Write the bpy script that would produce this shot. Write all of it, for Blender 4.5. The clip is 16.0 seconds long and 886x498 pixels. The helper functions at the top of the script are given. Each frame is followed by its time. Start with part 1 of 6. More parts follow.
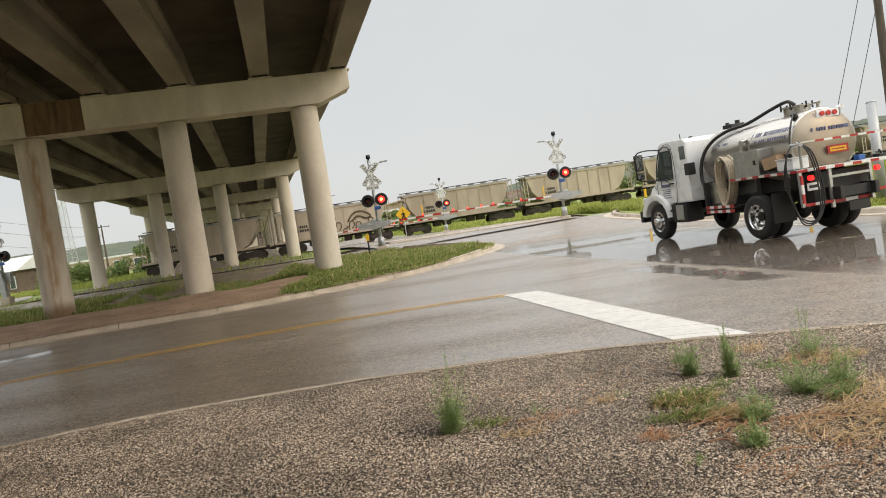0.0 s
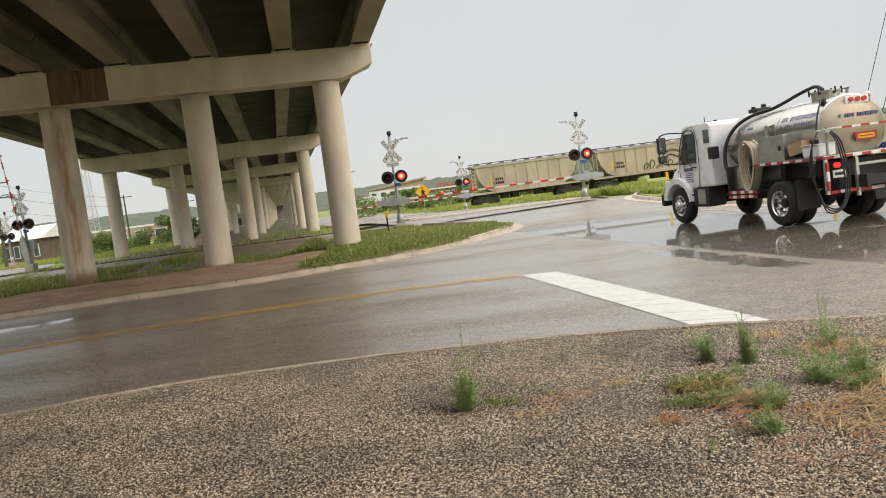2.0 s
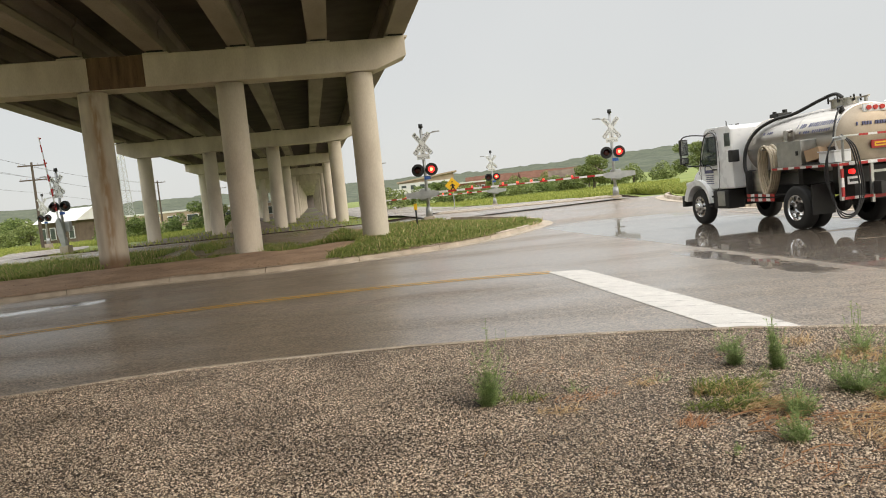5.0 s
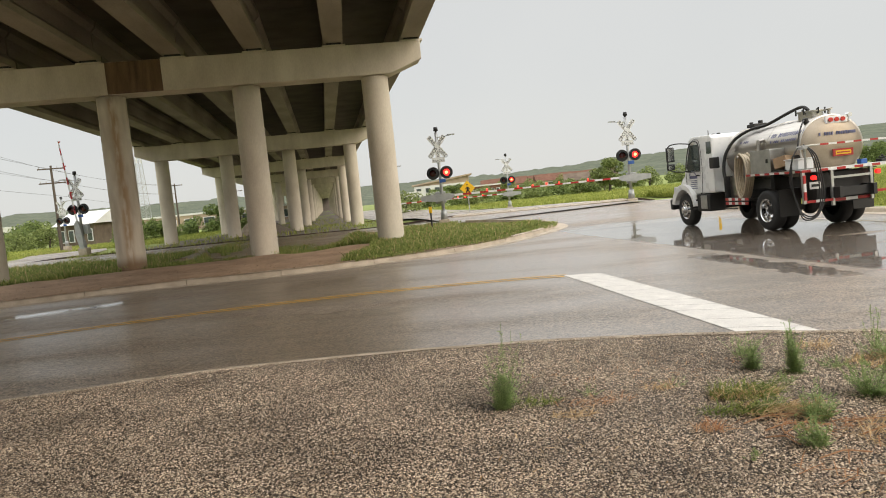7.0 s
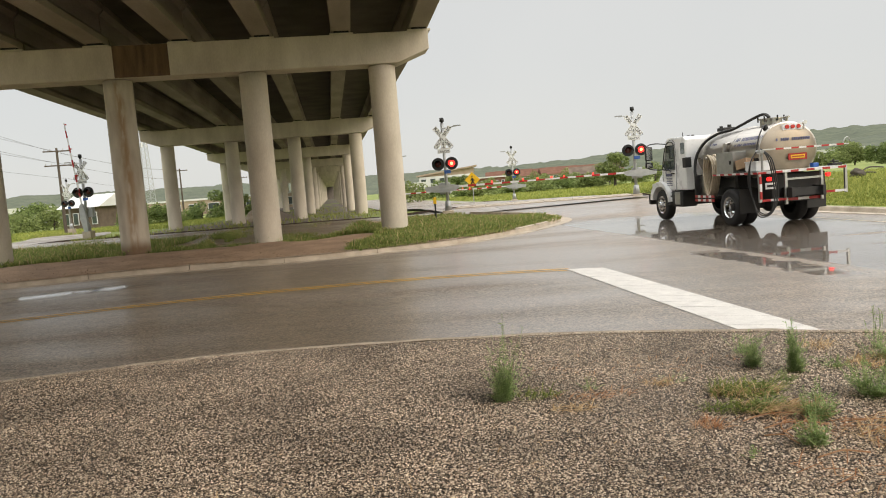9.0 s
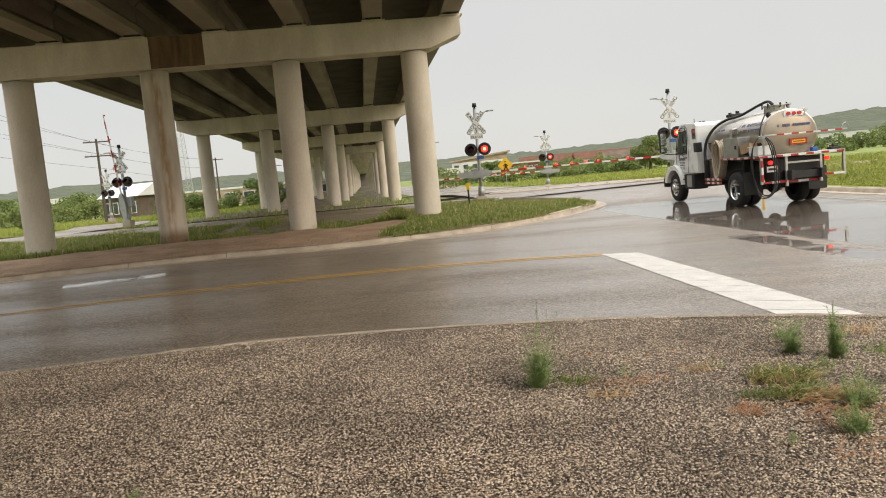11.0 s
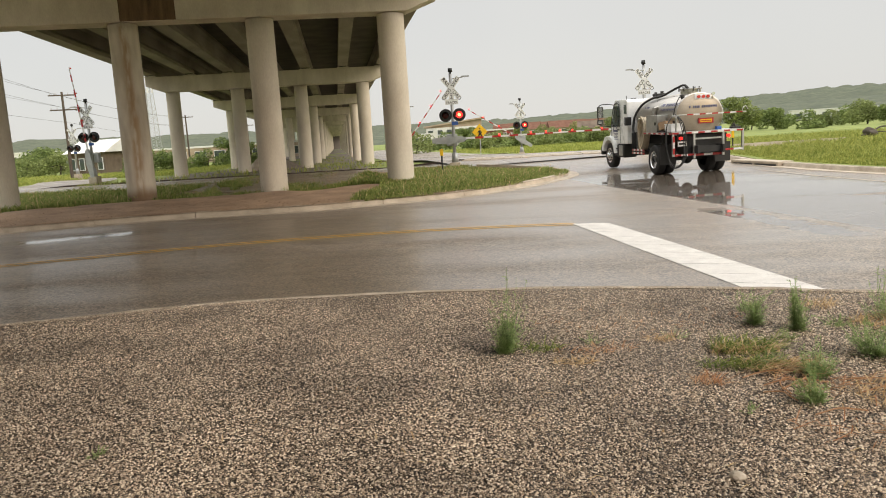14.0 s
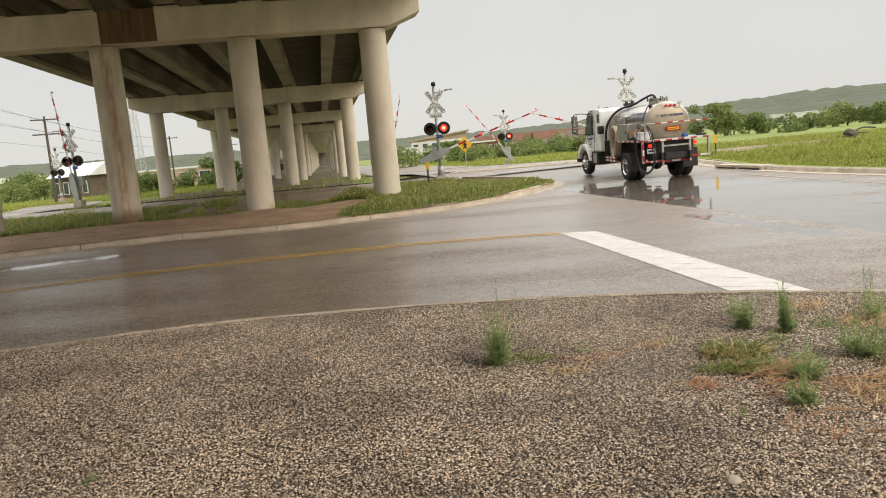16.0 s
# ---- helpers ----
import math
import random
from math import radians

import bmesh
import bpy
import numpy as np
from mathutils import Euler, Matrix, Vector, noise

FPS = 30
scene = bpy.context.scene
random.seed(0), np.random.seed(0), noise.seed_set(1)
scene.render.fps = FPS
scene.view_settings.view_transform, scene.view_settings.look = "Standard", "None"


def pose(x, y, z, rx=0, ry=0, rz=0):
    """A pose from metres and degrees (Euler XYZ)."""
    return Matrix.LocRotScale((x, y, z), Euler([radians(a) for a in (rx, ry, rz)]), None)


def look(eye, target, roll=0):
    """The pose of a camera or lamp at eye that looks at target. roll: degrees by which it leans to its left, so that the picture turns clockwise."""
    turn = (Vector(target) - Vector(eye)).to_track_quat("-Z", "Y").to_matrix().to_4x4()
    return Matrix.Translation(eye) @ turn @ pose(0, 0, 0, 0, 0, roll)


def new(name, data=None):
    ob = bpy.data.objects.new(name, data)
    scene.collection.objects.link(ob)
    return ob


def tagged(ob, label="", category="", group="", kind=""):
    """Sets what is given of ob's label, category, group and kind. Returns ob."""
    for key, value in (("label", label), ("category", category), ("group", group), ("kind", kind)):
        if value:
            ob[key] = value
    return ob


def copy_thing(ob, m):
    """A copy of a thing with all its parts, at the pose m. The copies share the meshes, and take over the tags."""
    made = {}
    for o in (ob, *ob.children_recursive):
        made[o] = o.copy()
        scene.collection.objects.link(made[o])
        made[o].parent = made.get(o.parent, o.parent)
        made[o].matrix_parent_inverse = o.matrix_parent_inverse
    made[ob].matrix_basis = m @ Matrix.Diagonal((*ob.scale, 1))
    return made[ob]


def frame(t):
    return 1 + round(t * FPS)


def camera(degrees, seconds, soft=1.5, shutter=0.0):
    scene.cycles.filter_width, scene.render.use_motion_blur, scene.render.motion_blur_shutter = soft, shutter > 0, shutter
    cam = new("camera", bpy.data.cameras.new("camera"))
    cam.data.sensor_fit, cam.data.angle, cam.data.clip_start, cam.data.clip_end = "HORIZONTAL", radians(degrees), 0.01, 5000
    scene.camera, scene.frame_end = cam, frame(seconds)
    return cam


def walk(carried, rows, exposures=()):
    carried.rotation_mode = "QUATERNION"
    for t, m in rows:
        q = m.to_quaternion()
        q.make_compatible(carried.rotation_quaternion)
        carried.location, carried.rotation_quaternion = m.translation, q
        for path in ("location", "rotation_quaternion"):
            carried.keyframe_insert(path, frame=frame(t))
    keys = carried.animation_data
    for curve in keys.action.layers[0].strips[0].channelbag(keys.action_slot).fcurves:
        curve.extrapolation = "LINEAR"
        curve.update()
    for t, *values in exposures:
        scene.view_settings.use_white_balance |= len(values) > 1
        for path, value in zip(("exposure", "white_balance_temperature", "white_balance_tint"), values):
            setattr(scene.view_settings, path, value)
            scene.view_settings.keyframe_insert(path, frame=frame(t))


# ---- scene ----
cam = camera(60.27, 16.0, soft=1.0)
EYE = (0.0, 0.0, 1.72)
TURNS = (
    (0.0, 87.20, 8.86, -0.57),
    (0.5, 86.59, 7.81, -0.39),
    (1.0, 86.58, 7.31, 0.43),
    (1.5, 86.27, 7.11, 0.89),
    (2.0, 85.78, 7.47, 0.91),
    (2.5, 85.94, 7.69, 0.72),
    (3.0, 86.51, 7.31, 0.70),
    (5.5, 85.36, 5.91, 3.96),
    (6.0, 85.29, 6.16, 4.52),
    (6.5, 85.54, 6.20, 4.35),
    (7.0, 85.92, 5.84, 4.27),
    (7.5, 86.30, 5.30, 4.24),
    (8.0, 86.42, 5.04, 4.34),
    (8.5, 85.88, 4.94, 4.42),
    (9.0, 85.28, 4.58, 4.62),
    (11.5, 84.11, 5.18, 8.02),
    (12.0, 83.57, 4.95, 8.67),
    (12.5, 82.97, 4.86, 7.87),
    (13.0, 82.38, 4.57, 6.68),
    (13.5, 81.97, 4.09, 5.65),
    (14.0, 81.73, 3.54, 5.15),
    (14.5, 81.96, 3.58, 5.25),
    (15.0, 82.36, 4.30, 4.77),
    (15.5, 82.56, 4.89, 3.91),
    (16.0, 82.63, 5.17, 4.05),
)
walk(cam, [(t, pose(*EYE, a, b, c)) for t, a, b, c in TURNS],
     exposures=((0.0, 0.20, 7500, 12), (5.5, 0.20, 7600, 12), (16.0, 0.22, 7850, 13)))

# ---- world and sun: an overcast, wet afternoon ----
world = bpy.data.worlds.new("overcast")
scene.world = world
world.use_nodes = True
wn, wl = world.node_tree.nodes, world.node_tree.links
wn.clear()
w_out, w_bg = wn.new("ShaderNodeOutputWorld"), wn.new("ShaderNodeBackground")
w_sky, w_mix = wn.new("ShaderNodeTexSky"), wn.new("ShaderNodeMixRGB")
w_sky.sky_type, w_sky.sun_disc = "NISHITA", False
w_sky.sun_elevation, w_sky.sun_rotation = radians(29), radians(120)
w_mul = wn.new("ShaderNodeMixRGB")
w_mul.blend_type, w_mul.inputs[0].default_value = "MULTIPLY", 1.0
w_mul.inputs[2].default_value = (0.1, 0.1, 0.1, 1)
wl.new(w_sky.outputs[0], w_mul.inputs[1])
# cloud cover: slightly brighter patches in an even grey
w_tc, w_noise, w_ramp = wn.new("ShaderNodeTexCoord"), wn.new("ShaderNodeTexNoise"), wn.new("ShaderNodeValToRGB")
w_noise.inputs["Scale"].default_value, w_noise.inputs["Detail"].default_value = 1.6, 4
wl.new(w_tc.outputs["Generated"], w_noise.inputs["Vector"])
w_ramp.color_ramp.elements[0].color = (0.545, 0.618, 0.708, 1)
w_ramp.color_ramp.elements[1].color = (0.615, 0.685, 0.765, 1)
w_ramp.color_ramp.elements[0].position, w_ramp.color_ramp.elements[1].position = 0.3, 0.7
wl.new(w_noise.outputs["Fac"], w_ramp.inputs[0])
w_mix.inputs[0].default_value = 0.9
# cloud is brightest overhead, as under any even overcast
w_sep, w_zen, w_lift = wn.new("ShaderNodeSeparateXYZ"), wn.new("ShaderNodeMapRange"), wn.new("ShaderNodeMixRGB")
wl.new(w_tc.outputs["Generated"], w_sep.inputs[0])
wl.new(w_sep.outputs["Z"], w_zen.inputs["Value"])
w_zen.inputs["From Min"].default_value, w_zen.inputs["From Max"].default_value = 0.34, 0.8
w_zen.inputs["To Min"].default_value, w_zen.inputs["To Max"].default_value = 1.0, 3.4
w_lift.blend_type, w_lift.inputs[0].default_value = "MULTIPLY", 1.0
wl.new(w_mul.outputs[0], w_mix.inputs[1])
wl.new(w_ramp.outputs[0], w_mix.inputs[2])
wl.new(w_mix.outputs[0], w_lift.inputs[1])
wl.new(w_zen.outputs[0], w_lift.inputs[2])
wl.new(w_lift.outputs[0], w_bg.inputs[0])
w_bg.inputs[1].default_value = 1.0
wl.new(w_bg.outputs[0], w_out.inputs[0])
sun_data = bpy.data.lights.new("sun", "SUN")
sun_data.energy, sun_data.angle, sun_data.color = 1.35, radians(40), (1.0, 0.97, 0.92)
sun = new("sun", sun_data)
sun.matrix_world = look((60, -35, 39), (0, 0, 0))


# ---- materials ----
def nodes_of(name):
    m = bpy.data.materials.new(name)
    m.use_nodes = True
    return m, m.node_tree.nodes, m.node_tree.links, m.node_tree.nodes["Principled BSDF"]


def mat(name, a, b, scale=4.0, rough=0.7, rough2=None, metal=0.0, bump=0.0, bump_scale=40.0, fine=0.25, spec=0.5, vary=0.0, stretch=None):
    """Two colours mixed by noise at two scales, with a fine bump; vary: difference from piece to piece."""
    m, N, L, P = nodes_of(name)
    tc = N.new("ShaderNodeTexCoord")
    src = tc.outputs["Object"]
    if stretch:
        mp = N.new("ShaderNodeMapping")
        mp.inputs["Scale"].default_value = stretch
        L.new(src, mp.inputs[0])
        src = mp.outputs[0]
    n1, n2 = N.new("ShaderNodeTexNoise"), N.new("ShaderNodeTexNoise")
    n1.inputs["Scale"].default_value, n1.inputs["Detail"].default_value = scale, 5
    n2.inputs["Scale"].default_value, n2.inputs["Detail"].default_value = bump_scale, 3
    L.new(src, n1.inputs["Vector"])
    L.new(src, n2.inputs["Vector"])
    ramp = N.new("ShaderNodeValToRGB")
    ramp.color_ramp.elements[0].position, ramp.color_ramp.elements[1].position = 0.32, 0.68
    ramp.color_ramp.elements[0].color, ramp.color_ramp.elements[1].color = (*a, 1), (*b, 1)
    mixf = N.new("ShaderNodeMath")
    mixf.operation = "MULTIPLY_ADD"
    mixf.inputs[1].default_value = fine
    off = N.new("ShaderNodeMath")
    off.operation = "MULTIPLY_ADD"
    off.inputs[1].default_value, off.inputs[2].default_value = 1 - fine, 0.0
    L.new(n1.outputs["Fac"], off.inputs[0])
    L.new(n2.outputs["Fac"], mixf.inputs[0])
    L.new(off.outputs[0], mixf.inputs[2])
    L.new(mixf.outputs[0], ramp.inputs[0])
    col = ramp.outputs[0]
    if vary:
        oi, hsv, mr = N.new("ShaderNodeObjectInfo"), N.new("ShaderNodeHueSaturation"), N.new("ShaderNodeMapRange")
        mr.inputs["To Min"].default_value, mr.inputs["To Max"].default_value = 1 - vary, 1 + vary
        L.new(oi.outputs["Random"], mr.inputs["Value"])
        L.new(mr.outputs[0], hsv.inputs["Value"])
        L.new(col, hsv.inputs["Color"])
        col = hsv.outputs[0]
    L.new(col, P.inputs["Base Color"])
    P.inputs["Metallic"].default_value = metal
    P.inputs["Specular IOR Level"].default_value = spec
    if rough2 is None:
        P.inputs["Roughness"].default_value = rough
    else:
        rr = N.new("ShaderNodeMapRange")
        rr.inputs["From Min"].default_value, rr.inputs["From Max"].default_value = 0.3, 0.7
        rr.inputs["To Min"].default_value, rr.inputs["To Max"].default_value = rough, rough2
        L.new(n1.outputs["Fac"], rr.inputs["Value"])
        L.new(rr.outputs[0], P.inputs["Roughness"])
    if bump:
        bp = N.new("ShaderNodeBump")
        bp.inputs["Strength"].default_value, bp.inputs["Distance"].default_value = bump, 0.01
        L.new(n2.outputs["Fac"], bp.inputs["Height"])
        L.new(bp.outputs[0], P.inputs["Normal"])
    return m


def island_mat(name, a, b, rough=0.8, spec=0.3, thin=False):
    """A colour that differs from blade to blade or stone to stone in one joined mesh."""
    m, N, L, P = nodes_of(name)
    g, ramp = N.new("ShaderNodeNewGeometry"), N.new("ShaderNodeValToRGB")
    ramp.color_ramp.elements[0].color, ramp.color_ramp.elements[1].color = (*a, 1), (*b, 1)
    L.new(g.outputs["Random Per Island"], ramp.inputs[0])
    L.new(ramp.outputs[0], P.inputs["Base Color"])
    P.inputs["Roughness"].default_value, P.inputs["Specular IOR Level"].default_value = rough, spec
    if thin:
        tr, mx = N.new("ShaderNodeBsdfTranslucent"), N.new("ShaderNodeMixShader")
        L.new(ramp.outputs[0], tr.inputs["Color"])
        mx.inputs[0].default_value = 0.4
        L.new(P.outputs[0], mx.inputs[1])
        L.new(tr.outputs[0], mx.inputs[2])
        L.new(mx.outputs[0], N["Material Output"].inputs["Surface"])
    return m


def glow(name, colour, strength):
    m, N, L, P = nodes_of(name)
    P.inputs["Base Color"].default_value = (*colour, 1)
    P.inputs["Emission Color"].default_value = (*colour, 1)
    P.inputs["Emission Strength"].default_value = strength
    return m


def wet_asphalt():
    """Worn asphalt, wet in patches: fine aggregate, darker damp areas and smooth puddles."""
    m, N, L, P = nodes_of("wet_asphalt")
    tc = N.new("ShaderNodeTexCoord")
    big, mid, agg = N.new("ShaderNodeTexNoise"), N.new("ShaderNodeTexNoise"), N.new("ShaderNodeTexVoronoi")
    mp = N.new("ShaderNodeMapping")
    mp.inputs["Rotation"].default_value = (0, 0, radians(-12))
    mp.inputs["Scale"].default_value = (0.35, 1.0, 1.0)
    L.new(tc.outputs["Object"], mp.inputs[0])
    big.inputs["Scale"].default_value, big.inputs["Detail"].default_value = 0.45, 5
    mid.inputs["Scale"].default_value, mid.inputs["Detail"].default_value, mid.inputs["Roughness"].default_value = 3.0, 9, 0.78
    agg.inputs["Scale"].default_value = 48
    L.new(mp.outputs[0], big.inputs["Vector"])
    L.new(tc.outputs["Object"], mid.inputs["Vector"])
    L.new(tc.outputs["Object"], agg.inputs["Vector"])
    ramp = N.new("ShaderNodeValToRGB")
    ramp.color_ramp.elements[0].position, ramp.color_ramp.elements[1].position = 0.25, 0.75
    ramp.color_ramp.elements[0].color, ramp.color_ramp.elements[1].color = (0.150, 0.114, 0.082, 1), (0.340, 0.265, 0.195, 1)
    L.new(mid.outputs["Fac"], ramp.inputs[0])
    spk = N.new("ShaderNodeMixRGB")
    spk.blend_type, spk.inputs[0].default_value = "OVERLAY", 1.0
    L.new(ramp.outputs[0], spk.inputs[1])
    L.new(agg.outputs["Color"], spk.inputs[2])
    bw = N.new("ShaderNodeRGBToBW")
    L.new(agg.outputs["Color"], bw.inputs[0])
    L.new(bw.outputs[0], spk.inputs[2])
    L.new(spk.outputs[0], P.inputs["Base Color"])
    wet = N.new("ShaderNodeValToRGB")
    wet.color_ramp.elements[0].position, wet.color_ramp.elements[1].position = 0.40, 0.62
    wet.color_ramp.elements[0].color, wet.color_ramp.elements[1].color = (0.30, 0.30, 0.30, 1), (0.58, 0.58, 0.58, 1)
    L.new(big.outputs["Fac"], wet.inputs[0])
    L.new(wet.outputs[0], P.inputs["Roughness"])

    def calc(op, a, b=0.0, c=0.0):
        k = N.new("ShaderNodeMath")
        k.operation = op
        for i, v in enumerate((a, b, c)):
            if isinstance(v, (int, float)):
                k.inputs[i].default_value = v
            else:
                L.new(v, k.inputs[i])
        return k.outputs[0]

    def ramp_of(v, lo, hi, a=0.0, b=1.0):
        k = N.new("ShaderNodeMapRange")
        k.interpolation_type = "SMOOTHSTEP"
        for key, val in (("From Min", lo), ("From Max", hi), ("To Min", a), ("To Max", b)):
            k.inputs[key].default_value = val
        L.new(v, k.inputs["Value"])
        return k.outputs[0]

    # water standing to the right of the road's crown, with a ragged near margin and a narrow pool before it
    xyz, rag = N.new("ShaderNodeSeparateXYZ"), N.new("ShaderNodeTexNoise")
    L.new(tc.outputs["Object"], xyz.inputs[0])
    rag.inputs["Scale"].default_value, rag.inputs["Detail"].default_value = 2.2, 7
    L.new(tc.outputs["Object"], rag.inputs["Vector"])
    across = calc("ADD", calc("MULTIPLY", calc("SUBTRACT", xyz.outputs["X"], 4.42), 0.976), calc("MULTIPLY", calc("SUBTRACT", xyz.outputs["Y"], 15.6), 0.2175))
    jag = calc("MULTIPLY", calc("SUBTRACT", rag.outputs["Fac"], 0.5), 0.9)
    sheet = calc("MULTIPLY", ramp_of(calc("ADD", across, calc("MULTIPLY", jag, 0.25)), -0.06, 0.10), ramp_of(across, 4.2, 6.2, 1.0, 0.25))
    sheet = calc("MULTIPLY", sheet, calc("MULTIPLY", ramp_of(xyz.outputs["Y"], 9.0, 12.0), ramp_of(xyz.outputs["Y"], 25.0, 31.0, 1.0, 0.1)))
    sheet = calc("MULTIPLY", sheet, ramp_of(calc("ADD", big.outputs["Fac"], calc("MULTIPLY", jag, 0.12)), 0.70, 0.62, 0.25, 1.0))
    strip = calc("ABSOLUTE", calc("ADD", across, calc("ADD", jag, 0.62)))
    strip = calc("MULTIPLY", ramp_of(strip, 0.30, 0.22, 0.0, 1.0), calc("MULTIPLY", ramp_of(xyz.outputs["Y"], 11.0, 11.5), ramp_of(xyz.outputs["Y"], 15.0, 15.8, 1.0, 0.0)))
    # a shallow pool by the far gutter, lying along the road
    ox, oy = calc("ADD", xyz.outputs["X"], 9.9), calc("SUBTRACT", xyz.outputs["Y"], 16.2)
    over = calc("ABSOLUTE", calc("ADD", calc("ADD", calc("MULTIPLY", ox, -0.466), calc("MULTIPLY", oy, 0.885)), calc("MULTIPLY", jag, 1.2)))
    along = calc("ABSOLUTE", calc("ADD", calc("MULTIPLY", ox, 0.885), calc("MULTIPLY", oy, 0.466)))
    gutter = calc("MULTIPLY", ramp_of(over, 0.80, 0.05, 0.0, 0.85), ramp_of(along, 2.1, 0.9, 0.0, 1.0))
    pool = calc("MAXIMUM", calc("MAXIMUM", sheet, strip), gutter)
    # a thin film of rain elsewhere, more of it on the trafficked side of the junction
    film = calc("MULTIPLY", ramp_of(big.outputs["Fac"], 0.72, 0.44, 0.25, 1.0), ramp_of(xyz.outputs["X"], -6.0, 4.0, 0.30, 1.0))
    L.new(calc("MAXIMUM", pool, film), P.inputs["Coat Weight"])
    L.new(calc("MULTIPLY_ADD", pool, -0.25, 0.28), P.inputs["Coat Roughness"])
    P.inputs["Coat IOR"].default_value = 1.33
    soak = N.new("ShaderNodeMixRGB")
    soak.blend_type = "MULTIPLY"
    soak.inputs[2].default_value = (0.45, 0.43, 0.41, 1)
    L.new(calc("MULTIPLY", pool, 0.9), soak.inputs[0])
    L.new(spk.outputs[0], soak.inputs[1])
    L.new(soak.outputs[0], P.inputs["Base Color"])
    bp = N.new("ShaderNodeBump")
    bp.inputs["Distance"].default_value = 0.008
    L.new(agg.outputs["Distance"], bp.inputs["Height"])
    L.new(calc("MULTIPLY_ADD", pool, -0.7, 0.75), bp.inputs["Strength"])
    L.new(bp.outputs[0], P.inputs["Normal"])
    P.inputs["Specular IOR Level"].default_value = 0.5
    return m


def gravel_mat():
    """Loose crushed limestone: a pattern of small stones of many greys and tans."""
    m, N, L, P = nodes_of("gravel")
    tc, v1, v2, n = N.new("ShaderNodeTexCoord"), N.new("ShaderNodeTexVoronoi"), N.new("ShaderNodeTexVoronoi"), N.new("ShaderNodeTexNoise")
    v1.inputs["Scale"].default_value, v2.inputs["Scale"].default_value = 72, 72
    v2.feature = "DISTANCE_TO_EDGE"
    n.inputs["Scale"].default_value, n.inputs["Detail"].default_value = 0.9, 5
    for k in (v1, v2, n):
        L.new(tc.outputs["Object"], k.inputs["Vector"])
    bw = N.new("ShaderNodeSeparateColor")
    L.new(v1.outputs["Color"], bw.inputs[0])
    ramp = N.new("ShaderNodeValToRGB")
    e = ramp.color_ramp.elements
    e[0].color, e[1].color = (0.060, 0.042, 0.030, 1), (0.92, 0.73, 0.54, 1)
    e[1].position = 1.0
    k = e.new(0.5)
    k.color = (0.46, 0.345, 0.248, 1)
    L.new(bw.outputs[0], ramp.inputs[0])
    dirt = N.new("ShaderNodeMixRGB")
    dirt.blend_type = "MULTIPLY"
    dr = N.new("ShaderNodeValToRGB")
    dr.color_ramp.elements[0].color, dr.color_ramp.elements[1].color = (0.62, 0.60, 0.58, 1), (1.0, 1.0, 1.0, 1)
    dr.color_ramp.elements[0].position, dr.color_ramp.elements[1].position = 0.36, 0.58
    L.new(n.outputs["Fac"], dr.inputs[0])
    dirt.inputs[0].default_value = 1
    L.new(ramp.outputs[0], dirt.inputs[1])
    L.new(dr.outputs[0], dirt.inputs[2])
    # near-black brown in the gaps between the stones
    gap, gmix = N.new("ShaderNodeMapRange"), N.new("ShaderNodeMixRGB")
    gap.inputs["From Min"].default_value, gap.inputs["From Max"].default_value = 0.05, 0.22
    L.new(v2.outputs["Distance"], gap.inputs["Value"])
    gmix.inputs[1].default_value = (0.028, 0.020, 0.015, 1)
    L.new(gap.outputs[0], gmix.inputs[0])
    L.new(dirt.outputs[0], gmix.inputs[2])
    L.new(gmix.outputs[0], P.inputs["Base Color"])
    P.inputs["Roughness"].default_value = 0.6
    bp = N.new("ShaderNodeBump")
    bp.inputs["Strength"].default_value, bp.inputs["Distance"].default_value = 1.0, 0.02
    bp.invert = True
    L.new(v1.outputs["Distance"], bp.inputs["Height"])
    L.new(bp.outputs[0], P.inputs["Normal"])
    return m


ASPHALT, GRAVEL = wet_asphalt(), gravel_mat()
CONCRETE = mat("concrete", (0.47, 0.40, 0.315), (0.70, 0.625, 0.515), 1.2, 0.8, bump=0.25, bump_scale=30, stretch=(1, 1, 0.35))
# girders: concrete darkened in colour for the shade under the deck
GIRDER_SHADED = mat("shaded_girder_concrete", (0.170, 0.140, 0.105), (0.34, 0.29, 0.222), 0.9, 0.85, bump=0.2, bump_scale=25, stretch=(1, 0.3, 1))
# deck slab: the shade below the bridge is put into this near-black colour
DECK_SHADED = mat("shaded_deck_concrete", (0.058, 0.045, 0.032), (0.125, 0.100, 0.073), 0.7, 0.9, bump=0.2, bump_scale=20)
RUST_STAIN = mat("rust_stained_concrete", (0.060, 0.034, 0.017), (0.22, 0.130, 0.065), 2.0, 0.8, bump=0.2, stretch=(2.5, 2.5, 0.3))
KERB = mat("kerb_concrete", (0.34, 0.275, 0.205), (0.58, 0.49, 0.39), 2.5, 0.8, bump=0.4, bump_scale=35)
DIRT = mat("brown_dirt", (0.17, 0.098, 0.056), (0.50, 0.325, 0.205), 1.1, 0.85, bump=1.0, bump_scale=24, fine=0.5)
MEADOW = mat("meadow", (0.130, 0.180, 0.038), (0.270, 0.300, 0.080), 0.12, 0.95, bump=0.6, bump_scale=6)
SOIL = mat("dark_ditch_soil", (0.12, 0.080, 0.048), (0.34, 0.245, 0.155), 1.3, 0.95, bump=1.0, bump_scale=14, fine=0.5)
BALLAST = mat("ballast", (0.075, 0.060, 0.048), (0.25, 0.205, 0.165), 9, 0.9, bump=1.0, bump_scale=22, fine=0.6)
PAINT_WHITE = mat("worn_white_paint", (0.60, 0.56, 0.51), (0.86, 0.82, 0.76), 5, 0.5, 0.7, fine=0.5, bump=0.2, bump_scale=70)
